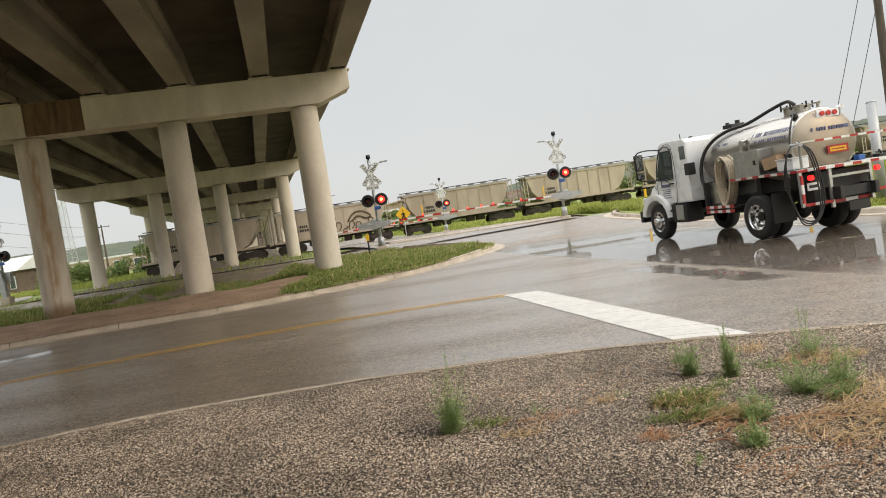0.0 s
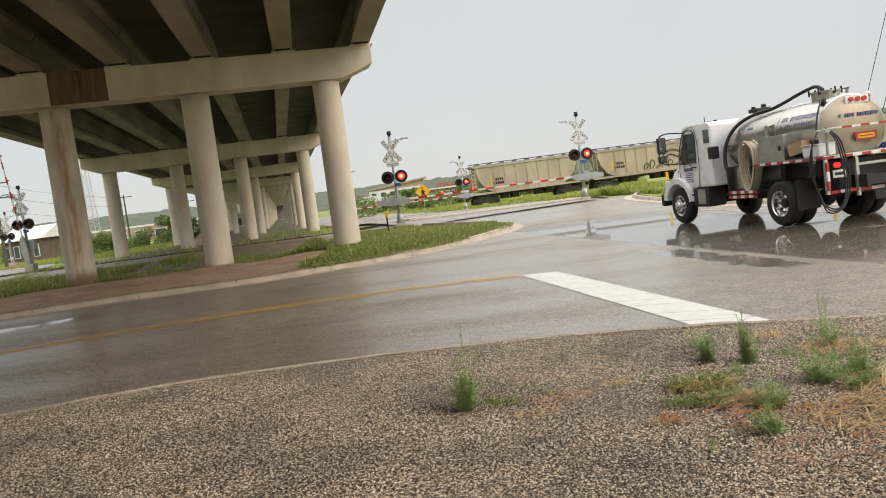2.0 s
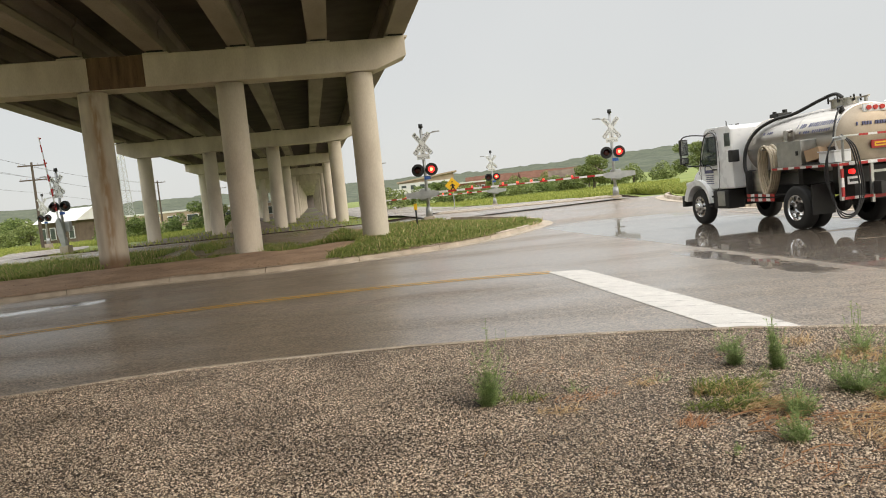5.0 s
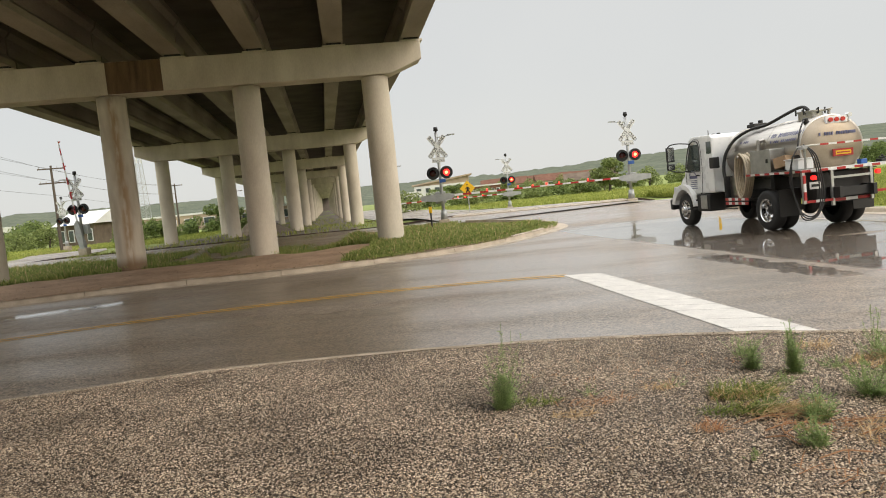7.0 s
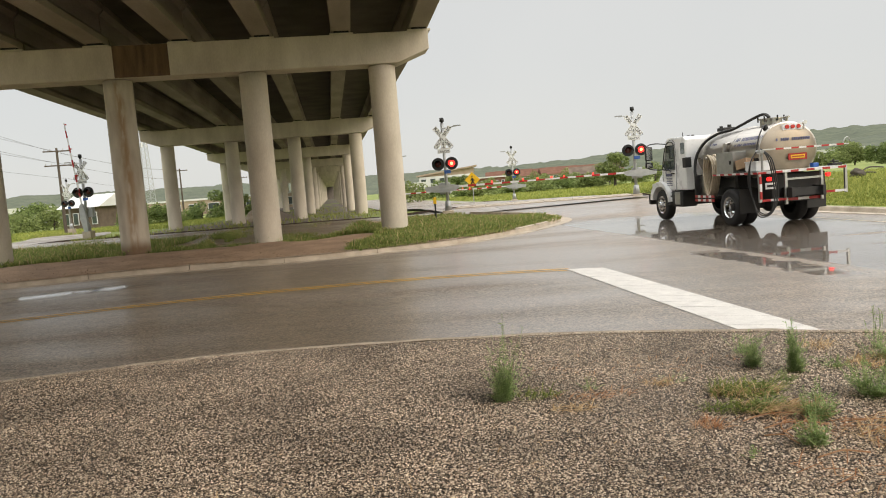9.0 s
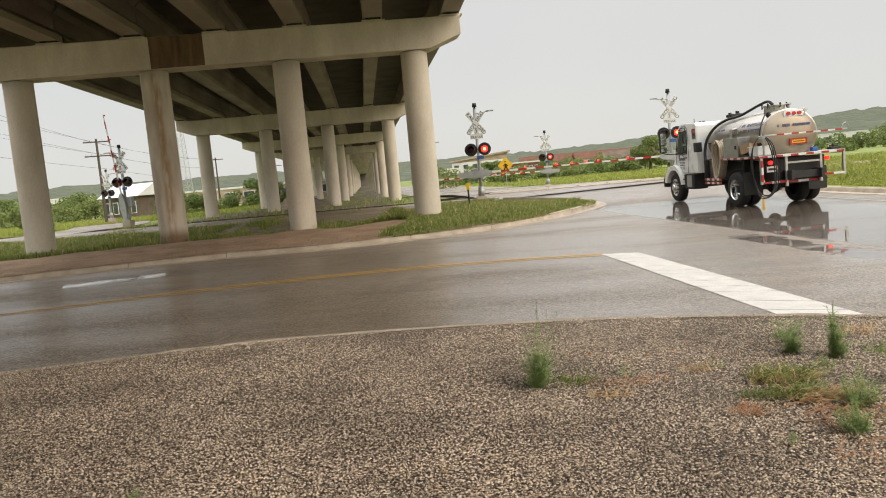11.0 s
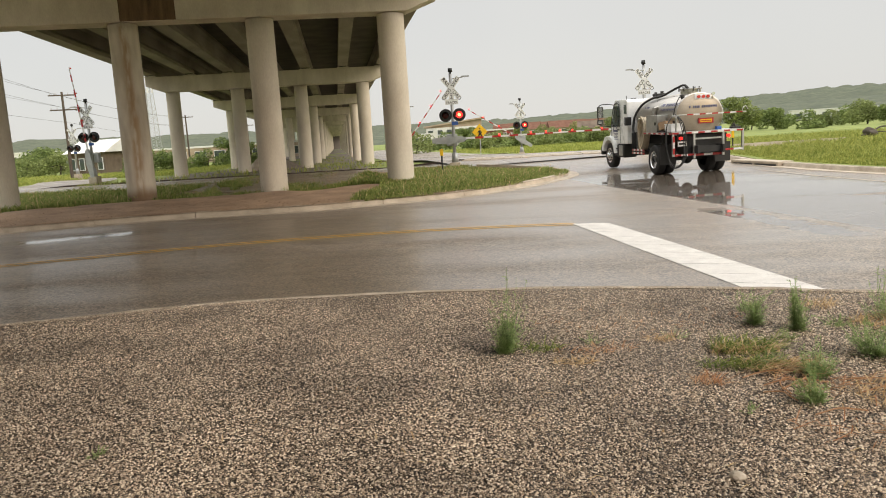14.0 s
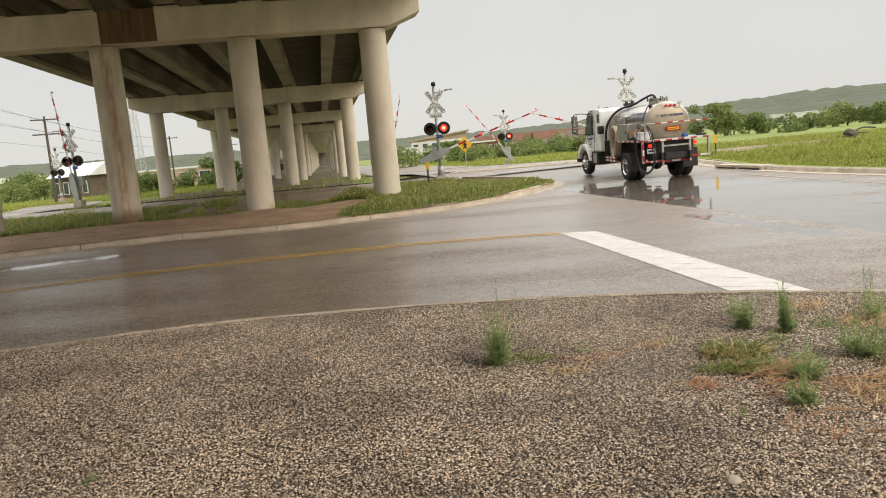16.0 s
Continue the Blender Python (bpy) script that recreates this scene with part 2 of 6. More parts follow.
PAINT_YELLOW = mat("worn_yellow_paint", (0.62, 0.33, 0.06), (0.90, 0.53, 0.11), 6, 0.5, fine=0.5)

# ---- shape helpers ----
def rowify(ob, bm, material, smooth=False):
    me = bpy.data.meshes.new(ob)
    bm.normal_update()
    bm.to_mesh(me)
    bm.free()
    for m in material if isinstance(material, (list, tuple)) else (material,):
        me.materials.append(m)
    if smooth:
        for p in me.polygons:
            p.use_smooth = True
    return me


def thing(name, label, category, group="", kind="", at=None):
    """An empty at a thing's base."""
    ob = new(name)
    ob.empty_display_size = 0.2
    if at is not None:
        ob.matrix_world = at
    return tagged(ob, label, category, group, kind)


def part(name, bm, material, parent=None, label="", smooth=False):
    ob = new(name, rowify(name, bm, material, smooth))
    if parent is not None:
        ob.parent = parent
    return tagged(ob, label)


def setting(name, bm, material, label, category, smooth=False, kind="structure"):
    return tagged(new(name, rowify(name, bm, material, smooth)), label, category, "", kind)


def box(bm, c, s, bevel=0.0, turn=None, index=0):
    r = bmesh.ops.create_cube(bm, size=1.0)
    vs = r["verts"]
    bmesh.ops.scale(bm, vec=s, verts=vs)
    fs = list({f for v in vs for f in v.link_faces})
    if bevel:
        es = list({e for v in vs for e in v.link_edges})
        q = bmesh.ops.bevel(bm, geom=es, offset=bevel, segments=2, affect="EDGES", profile=0.7)
        vs = list({v for f in q["faces"] for v in f.verts} | {v for v in vs if v.is_valid})
        fs = list({f for v in vs for f in v.link_faces})
    if turn is not None:
        bmesh.ops.transform(bm, matrix=turn, verts=vs)
    bmesh.ops.translate(bm, vec=c, verts=vs)
    for f in fs:
        f.material_index = index
    return vs


def tube(bm, p, q, r, r2=None, seg=16, caps=True):
    """A straight round bar from p to q."""
    p, q = Vector(p), Vector(q)
    d = q - p
    res = bmesh.ops.create_cone(bm, cap_ends=caps, segments=seg, radius1=r, radius2=r if r2 is None else r2, depth=d.length)
    m = Matrix.Translation((p + q) / 2) @ d.to_track_quat("Z", "Y").to_matrix().to_4x4()
    bmesh.ops.transform(bm, matrix=m, verts=res["verts"])
    return res["verts"]


def hose(bm, pts, r, seg=8, steps=6):
    """A bent round hose or cable through pts."""
    pts = [Vector(p) for p in pts]
    path = []
    for i in range(len(pts) - 1):
        a, b, c, d = pts[max(i - 1, 0)], pts[i], pts[i + 1], pts[min(i + 2, len(pts) - 1)]
        for k in range(steps):
            t = k / steps
            path.append(0.5 * (2 * b + (c - a) * t + (2 * a - 5 * b + 4 * c - d) * t * t + (3 * b - a - 3 * c + d) * t ** 3))
    path.append(pts[-1])
    rings, side = [], None
    for i, p in enumerate(path):
        d = (path[min(i + 1, len(path) - 1)] - path[max(i - 1, 0)]).normalized()
        if side is None:
            side = d.orthogonal().normalized()
        side = (side - d * side.dot(d)).normalized()
        up = d.cross(side)
        rings.append([bm.verts.new(p + r * (math.cos(2 * math.pi * k / seg) * side + math.sin(2 * math.pi * k / seg) * up)) for k in range(seg)])
    for a, b in zip(rings, rings[1:]):
        for k in range(seg):
            bm.faces.new((a[k], a[(k + 1) % seg], b[(k + 1) % seg], b[k]))
    bm.faces.new(rings[0][::-1])
    bm.faces.new(rings[-1])


def prism(bm, outline, depth, m, index=0):
    """A flat outline (x, y) given thickness along z, then placed by m."""
    lo = [bm.verts.new(m @ Vector((x, y, 0))) for x, y in outline]
    hi = [bm.verts.new(m @ Vector((x, y, depth))) for x, y in outline]
    n = len(lo)
    fs = [bm.faces.new(lo[::-1]), bm.faces.new(hi)] + [bm.faces.new((lo[i], lo[(i + 1) % n], hi[(i + 1) % n], hi[i])) for i in range(n)]
    for f in fs:
        f.material_index = index
    bmesh.ops.recalc_face_normals(bm, faces=fs)
    return fs


def lathe(bm, profile, m, seg=24, index=0, caps=True):
    """A profile of (radius, height) turned about z, then placed by m."""
    rings = []
    for r, h in profile:
        rings.append([bm.verts.new(m @ Vector((r * math.cos(2 * math.pi * k / seg), r * math.sin(2 * math.pi * k / seg), h))) for k in range(seg)])
    fs = []
    for a, b in zip(rings, rings[1:]):
        for k in range(seg):
            fs.append(bm.faces.new((a[k], a[(k + 1) % seg], b[(k + 1) % seg], b[k])))
    if caps:
        fs.append(bm.faces.new(rings[0][::-1]))
        fs.append(bm.faces.new(rings[-1]))
    for f in fs:
        f.material_index = index
    bmesh.ops.recalc_face_normals(bm, faces=fs)


def loft(bm, lines, index=0):
    """A sheet through several lines of equally many points."""
    rows = [[bm.verts.new(p) for p in line] for line in lines]
    for a, b in zip(rows, rows[1:]):
        for i in range(len(a) - 1):
            f = bm.faces.new((a[i], a[i + 1], b[i + 1], b[i]))
            f.material_index = index
    bm.verts.index_update()
    bmesh.ops.recalc_face_normals(bm, faces=bm.faces[:])


def resample(line, n):
    """n points evenly along a smooth line through the given (x, y)."""
    pts = [Vector((*p, 0)) for p in line]
    path = []
    for i in range(len(pts) - 1):
        a, b, c, d = pts[max(i - 1, 0)], pts[i], pts[i + 1], pts[min(i + 2, len(pts) - 1)]
        for k in range(12):
            t = k / 12
            path.append(0.5 * (2 * b + (c - a) * t + (2 * a - 5 * b + 4 * c - d) * t * t + (3 * b - a - 3 * c + d) * t ** 3))
    path.append(pts[-1])
    cum = [0.0]
    for p, q in zip(path, path[1:]):
        cum.append(cum[-1] + (q - p).length)
    out = []
    for k in range(n):
        s = cum[-1] * k / (n - 1)
        j = min(max(int(np.searchsorted(cum, s)), 1), len(path) - 1)
        t = (s - cum[j - 1]) / max(cum[j] - cum[j - 1], 1e-9)
        p = path[j - 1].lerp(path[j], t)
        out.append((p.x, p.y))
    return out


def base(y):
    """Height of the ground along the way: level road, a hump at the tracks, then falling away."""
    return float(np.interp(y, (-60, 24, 30, 38, 46, 62, 76, 130, 400), (0, 0, 0.05, 0.42, 0.42, 0.05, -0.2, -0.3, -0.5)))


def land(x, y):
    """The ground beside the crossing: the hump of the road falls away on both sides of it."""
    side = min(1.0, max(0.0, (-x - 3.5) / 3)) if x < 3 else min(1.0, max(0.0, (x - 8.5) / 3))
    return base(y) - 0.26 * side * float(np.interp(y, (30, 37, 46, 58), (0, 1, 1, 0)))


# ---- plan lines ----
NEAR_EDGE = resample(((-30, -1.5), (-20, 2.6), (-12, 5.6), (-5.45, 7.52), (-3.2, 8.18), (-0.7, 8.30), (1.1, 8.09), (3.0, 7.54), (6, 6.2), (12, 2.5), (20, -4)), 140)
CENTRE = resample(((-24, 5.2), (-14, 10.0), (-8.75, 12.32), (-6.2, 13.4), (-4.26, 13.95), (-2.1, 14.3), (0, 14.3), (1.04, 14.15)), 90)
FAR_KERB = resample(((-44, -1), (-30, 9), (-20, 14.9), (-12.97, 18.44), (-9.1, 19.85), (-5.75, 20.2), (-3.17, 21.3), (-1.56, 22.3), (0.12, 24.6), (1.37, 27.2), (2.0, 29.2), (1.9, 30.8), (0.9, 32.6), (-1.6, 35.2)), 150)
VERGE_BACK = resample(((-60, 36), (-40, 36.4), (-20, 36.6), (-6, 36.6), (-3.2, 36.5), (-2.4, 36.2), (-1.9, 35.6), (-1.6, 35.2)), 150)
RIGHT_KERB = resample(((19, -4), (13.2, 10), (10.6, 21), (9.35, 27), (8.7, 32), (8.2, 35), (8.6, 37.0), (10.5, 38.2), (16, 39)), 90)
AXIS = radians(13.0)          # the bridge runs away to the left of straight ahead
U, V = Vector((-math.sin(AXIS), math.cos(AXIS), 0)), Vector((math.cos(AXIS), math.sin(AXIS), 0))


def verge_z(w, x=0.0):
    """Height over the road at distance w from the kerb: a dirt shelf, then a shallow ditch under the bridge."""
    flat = 0.15 + 0.035 * min(w, 5)
    ditch = float(np.interp(w, (0, 4.6, 5.3, 6.2, 9.5, 13, 16), (0.15, 0.29, 0.27, -0.02, 0.02, 0.14, 0.14)))
    k = min(1.0, max(0.0, (-x - 4.5) / 2.5))
    return flat * (1 - k) + ditch * k


def verge_height(x, y):
    w = min(math.hypot(px - x, py - y) for px, py in FAR_KERB)
    return max(verge_z(w, x), land(x, y)) if x > -5 else verge_z(w, x), w


def build_ground():
    # the land itself, one sheet to the horizon, sunk under the roads and lots laid over it
    bm = bmesh.new()
    xs = [-3000, -1200, -500, -250, -150, -100] + list(np.arange(-70, 71, 5.0)) + [100, 150, 250, 500, 1200, 3000]
    ys = [-400, -100, -40, -20, -10, 0, 10, 20, 30, 35, 36, 37.5, 39, 41, 44, 48, 52, 58, 64, 72, 80, 95, 120, 160, 220, 300, 450, 700, 1100, 1800, 3500]
    loft(bm, [[(x, y, land(x, y) - (0.35 if y < 36.5 else 0.0) + (0 if y < 40 else 0.05 * math.sin(x * 0.3 + y * 0.2))) for x in xs] for y in ys])
    setting("ground", bm, MEADOW, "green meadow ground of mown and tall grass", "ground")
    # asphalt under the whole junction
    bm = bmesh.new()
    xs, ys = np.arange(-44, 30.1, 2.0), list(np.arange(-6, 38.1, 2.0))
    loft(bm, [[(x, y, base(y) - (0.0 if y < 37 else 0.02)) for x in xs] for y in ys])
    setting("road", bm, ASPHALT, "worn grey asphalt road junction, wet after rain", "road")
    # the road over the crossing and away beside the bridge
    bm = bmesh.new()
    n = Vector((math.cos(radians(14)), math.sin(radians(14)), 0))
    d = Vector((-math.sin(radians(14)), math.cos(radians(14)), 0))
    rows = []
    for s in np.linspace(-1, 150, 60):
        c = Vector((1.9, 37.4, 0)) + d * s
        rows.append([(*(c + n * k).xy, base((c + n * k).y) + 0.05) for k in np.linspace(-4.9, 5.0, 6)])
    loft(bm, rows)
    setting("road_far", bm, ASPHALT, "wet asphalt road leading over the railway crossing", "road")
    # gravel lot on which the camera stands
    bm = bmesh.new()
    lines = []
    for k in (0, 0.02, 0.06, 0.12, 0.2, 0.35, 0.6, 1):
        lines.append([(x * (1 - k) + k * x * 0.9, y * (1 - k) - 12 * k, 0.035 + 0.02 * noise.noise((x * 0.8, y * 3 * (1 - k), k * 9)) if k else 0.012) for x, y in NEAR_EDGE])
    loft(bm, lines)
    setting("gravel_lot", bm, GRAVEL, "loose crushed limestone gravel lot, damp in patches", "gravel")
    # verge between kerb and railway: bare dirt under the bridge
    bm = bmesh.new()
    lines = []
    shelf = []
    for k in np.linspace(0, 1, 34):
        row = []
        for (x, y), (bx, by) in zip(FAR_KERB, VERGE_BACK):
            px, py = x * (1 - k) + bx * k, y * (1 - k) + by * k
            z, w = verge_height(px, py)
            edge = min(w, 0.8) / 0.8 * min(1, (1 - k) * 6)
            row.append((px, py, (z if k else 0.145) + edge * (0.05 * noise.noise((px * 0.7, py * 0.7, 3)) + 0.025 * noise.noise((px * 2.6, py * 2.6, 5)))))
            shelf.append(w + 0.5 * noise.noise((px * 0.5, py * 0.5, 2)) < 5.4 and px < -4.2)
        lines.append(row)
    loft(bm, lines)
    bm.verts.ensure_lookup_table()
    for f in bm.faces:
        f.material_index = 0 if all(shelf[v.index] for v in f.verts) else 1
    setting("verge", bm, [DIRT, SOIL], "bare brown dirt verge falling to a weedy ditch under the bridge", "verge", True)


build_ground()

# ---- bridge ----
SPAN0, SPAN = 27.0, 29.3
CAP_LO, CAP_HI = 6.05, 7.10
BEND = radians(-1.54)


def on_bridge(u, v, z):
    return U * u + V * v + Vector((0, 0, z))


def bridge_matrix(u, v, z):
    p = on_bridge(u, v, z)
    return Matrix.Translation(p) @ Matrix.Rotation(AXIS, 4, "Z")


GAP_SHADE = mat("girder_gap_shade", (0.012, 0.011, 0.010), (0.03, 0.027, 0.024), 6, 0.8)


def streaked_concrete(ax, ay):
    """Column concrete with a soft rust run down the side facing (ax, ay) and a brown splash zone at the foot."""
    m, N, L, P = nodes_of("rust_streaked_concrete")
    tc, mp, n1, n2, xyz = N.new("ShaderNodeTexCoord"), N.new("ShaderNodeMapping"), N.new("ShaderNodeTexNoise"), N.new("ShaderNodeTexNoise"), N.new("ShaderNodeSeparateXYZ")
    mp.inputs["Scale"].default_value = (1, 1, 0.25)
    L.new(tc.outputs["Object"], mp.inputs[0])
    L.new(tc.outputs["Object"], xyz.inputs[0])
    n1.inputs["Scale"].default_value, n1.inputs["Detail"].default_value = 2.2, 6
    n2.inputs["Scale"].default_value, n2.inputs["Detail"].default_value = 7, 5
    L.new(mp.outputs[0], n1.inputs["Vector"])
    L.new(mp.outputs[0], n2.inputs["Vector"])

    def calc(op, a, b=0.0):
        k = N.new("ShaderNodeMath")
        k.operation = op
        for i, v in enumerate((a, b)):
            if isinstance(v, (int, float)):
                k.inputs[i].default_value = v
            else:
                L.new(v, k.inputs[i])
        return k.outputs[0]

    def fade(v, lo, hi):
        k = N.new("ShaderNodeMapRange")
        k.interpolation_type = "SMOOTHSTEP"
        k.inputs["From Min"].default_value, k.inputs["From Max"].default_value = lo, hi
        L.new(v, k.inputs["Value"])
        return k.outputs[0]

    def mix(f, a, b):
        k = N.new("ShaderNodeMixRGB")
        for i, v in ((0, f), (1, a), (2, b)):
            if isinstance(v, tuple):
                k.inputs[i].default_value = (*v, 1)
            else:
                L.new(v, k.inputs[i])
        return k.outputs[0]

    body = mix(fade(n1.outputs["Fac"], 0.3, 0.7), (0.46, 0.385, 0.295), (0.68, 0.60, 0.49))
    side = calc("ADD", calc("MULTIPLY", xyz.outputs["X"], -ay), calc("MULTIPLY", xyz.outputs["Y"], ax))
    off = calc("ABSOLUTE", calc("ADD", side, calc("MULTIPLY", calc("SUBTRACT", n1.outputs["Fac"], 0.5), 0.22)))
    run = calc("MULTIPLY", fade(off, 0.22, 0.03), fade(n2.outputs["Fac"], 0.28, 0.62))
    body = mix(calc("MULTIPLY", run, 0.75), body, (0.36, 0.20, 0.085))
    foot = calc("SUBTRACT", xyz.outputs["Z"], calc("MULTIPLY", n1.outputs["Fac"], 0.5))
    body = mix(calc("MULTIPLY", fade(foot, 0.55, 0.12), 0.9), body, (0.20, 0.115, 0.062))
    L.new(body, P.inputs["Base Color"])
    P.inputs["Roughness"].default_value = 0.85
    bp = N.new("ShaderNodeBump")
    bp.inputs["Strength"].default_value, bp.inputs["Distance"].default_value = 0.2, 0.01
    L.new(n2.outputs["Fac"], bp.inputs["Height"])
    L.new(bp.outputs[0], P.inputs["Normal"])
    return m


def build_bridge():
    bridge = thing("highway_bridge", "long concrete highway overpass on rows of round columns", "bridge")
    col_bm = bmesh.new()
    lathe(col_bm, [(0.47, -0.7), (0.47, 0.0), (0.465, 5.6), (0.465, 6.02)], Matrix(), 32)
    col_mesh = rowify("column", col_bm, CONCRETE, True)
    mid = -4.45
    face = -on_bridge(SPAN0, mid - 2.2, 0).normalized()
    stained_mesh = col_mesh.copy()
    stained_mesh.materials[0] = streaked_concrete(face.x, face.y)
    for b in range(-1, 15):
        u = SPAN0 + SPAN * b
        cap_bm = bmesh.new()
        out = [(-8.25, CAP_HI), (-8.25, CAP_LO + 0.42), (-7.15, CAP_LO), (7.15, CAP_LO), (8.25, CAP_LO + 0.42), (8.25, CAP_HI)]
        m = bridge_matrix(u - 0.5, mid, 0) @ Matrix(((1, 0, 0, 0), (0, 0, -1, 1.0), (0, 1, 0, 0), (0, 0, 0, 1)))
        prism(cap_bm, out, 1.0, m)
        bmesh.ops.bevel(cap_bm, geom=cap_bm.edges[:], offset=0.02, segments=1, affect="EDGES")
        # low seats for the girders
        cap = part("bent_cap", cap_bm, CONCRETE, bridge)
        for k in range(7):
            s = bmesh.new()
            box(s, (0, 0, 0), (0.8, 0.9, 0.06), 0.01)
            seat = part("bearing_seat", s, CONCRETE, cap)
            seat.matrix_world = bridge_matrix(u, mid + 2.65 * (k - 3), CAP_HI + 0.03)
            # black block in place of the shadowed gap beneath each girder end
            s = bmesh.new()
            box(s, (0, 0, 0), (0.5, 0.98, 0.05))
            pad = part("gap_shade_block", s, GAP_SHADE, cap, "black block standing in for the shade under a girder end")
            pad.matrix_world = bridge_matrix(u, mid + 2.65 * (k - 3), CAP_HI + 0.085)
        for k in range(4):
            stained = b == 0 and k == 1
            col = new("column", stained_mesh if stained else col_mesh)
            if stained:
                tagged(col, "column with an orange rust run and brown foot")
            col.parent = bridge
            p = on_bridge(u, mid + 4.4 * (k - 1.5) - (0.78 if b < 0 else 0), 0)
            col.matrix_world = Matrix.Translation(p)
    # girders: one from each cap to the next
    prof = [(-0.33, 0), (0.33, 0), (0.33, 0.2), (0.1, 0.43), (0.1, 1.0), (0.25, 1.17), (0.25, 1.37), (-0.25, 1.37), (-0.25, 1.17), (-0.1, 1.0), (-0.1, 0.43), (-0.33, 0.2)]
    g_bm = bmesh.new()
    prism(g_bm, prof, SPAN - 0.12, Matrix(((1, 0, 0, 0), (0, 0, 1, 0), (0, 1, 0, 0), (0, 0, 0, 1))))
    g_mesh = rowify("girder", g_bm, GIRDER_SHADED)
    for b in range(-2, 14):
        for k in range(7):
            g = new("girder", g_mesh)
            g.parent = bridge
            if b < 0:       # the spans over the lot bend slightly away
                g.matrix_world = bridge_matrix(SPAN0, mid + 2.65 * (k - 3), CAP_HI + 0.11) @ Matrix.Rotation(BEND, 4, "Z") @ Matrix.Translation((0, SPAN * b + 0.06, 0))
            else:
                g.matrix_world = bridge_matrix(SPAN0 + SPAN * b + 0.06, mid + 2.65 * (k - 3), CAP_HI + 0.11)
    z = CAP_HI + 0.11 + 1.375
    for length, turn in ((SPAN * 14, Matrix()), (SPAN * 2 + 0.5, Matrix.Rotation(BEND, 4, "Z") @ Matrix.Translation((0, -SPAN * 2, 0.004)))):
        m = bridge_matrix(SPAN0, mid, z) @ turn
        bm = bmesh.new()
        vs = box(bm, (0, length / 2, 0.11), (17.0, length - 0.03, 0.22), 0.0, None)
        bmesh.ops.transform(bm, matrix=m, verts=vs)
        part("deck", bm, DECK_SHADED, bridge, "concrete deck slab with its underside shade in the dark colour")
        for side in (-1, 1):
            bm = bmesh.new()
            vs = box(bm, (side * 8.36, length / 2, 0.22 + 0.42), (0.28, length - 0.03, 0.84), 0.02)
            bmesh.ops.transform(bm, matrix=m, verts=vs)
            part("parapet", bm, CONCRETE, bridge)
    # brown water stain down the face of the cap and one column
    bm = bmesh.new()
    vs = box(bm, (0, 0, 0), (1.75, 0.012, 1.03), 0)
    bmesh.ops.transform(bm, matrix=bridge_matrix(SPAN0 - 0.508, -5.72, (CAP_LO + CAP_HI) / 2), verts=vs)
    part("rust_stain", bm, RUST_STAIN, bridge, "dark brown water stain on the cap")
    return bridge


build_bridge()


# ---- kerbs and road markings ----
def ribbon_kerb(name, line, label, h=0.15, w=0.16, gutter=0.42, inward=1):
    """A cast kerb with gutter pan swept along a line, in joint-to-joint lengths."""
    kerb = thing(name, label, "kerb", "", "structure")
    prof = [(-gutter, 0.012), (-0.02, 0.004), (0.02, h - 0.03), (0.05, h), (w, h), (w + 0.02, -0.1), (-gutter, -0.1)]
    step = 6
    for i in range(0, len(line) - 1, step):
        seg = line[i:i + step + 1]
        if len(seg) < 2:
            continue
        bm = bmesh.new()
        rings = []
        for k, (x, y) in enumerate(seg):
            a, b = line[max(i + k - 1, 0)], line[min(i + k + 1, len(line) - 1)]
            t = Vector((b[0] - a[0], b[1] - a[1], 0)).normalized()
            nrm = Vector((-t.y, t.x, 0)) * inward
            shrink = t * (0.008 if k == 0 else (-0.008 if k == len(seg) - 1 else 0))
            rings.append([bm.verts.new(Vector((x, y, base(y))) + shrink + nrm * o + Vector((0, 0, z + (0.012 * noise.noise((x, y, o * 5)) if z > 0.05 else 0)))) for o, z in prof])
        n = len(prof)
        for a, b in zip(rings, rings[1:]):
            for k in range(n):
                bm.faces.new((a[k], a[(k + 1) % n], b[(k + 1) % n], b[k]))
        bm.faces.new(rings[0])
        bm.faces.new(rings[-1][::-1])
        bmesh.ops.recalc_face_normals(bm, faces=bm.faces[:])
        part("kerb_length", bm, KERB, kerb)
    return kerb


ribbon_kerb("kerb_island", FAR_KERB, "worn concrete kerb and gutter along the verge")
ribbon_kerb("kerb_field", RIGHT_KERB, "pale concrete kerb beside the meadow", inward=-1)


def stripe(name, pts, label, material, z=0.006):
    bm = bmesh.new()
    loft(bm, [[(x, y, base(y) + z) for x, y in side] for side in pts])
    return setting(name, bm, material, label, "road marking")


def offset(line, d):
    out = []
    for i, (x, y) in enumerate(line):
        a, b = line[max(i - 1, 0)], line[min(i + 1, len(line) - 1)]
        t = Vector((b[0] - a[0], b[1] - a[1])).normalized()
        out.append((x - t.y * d, y + t.x * d))
    return out


stripe("centre_line", (offset(CENTRE, 0.07), offset(CENTRE, 0.165)), "worn yellow painted centre line", PAINT_YELLOW)
stripe("centre_line_2", (offset(CENTRE, -0.165), offset(CENTRE, -0.07)), "worn yellow painted centre line", PAINT_YELLOW)
BAR = ((1.02, 14.21), (1.67, 14.08), (3.06, 7.55), (2.32, 7.82))
bar_l = [(BAR[0][0] + (BAR[3][0] - BAR[0][0]) * k, BAR[0][1] + (BAR[3][1] - BAR[0][1]) * k) for k in np.linspace(0, 1, 12)]
bar_r = [(BAR[1][0] + (BAR[2][0] - BAR[1][0]) * k, BAR[1][1] + (BAR[2][1] - BAR[1][1]) * k) for k in np.linspace(0, 1, 12)]
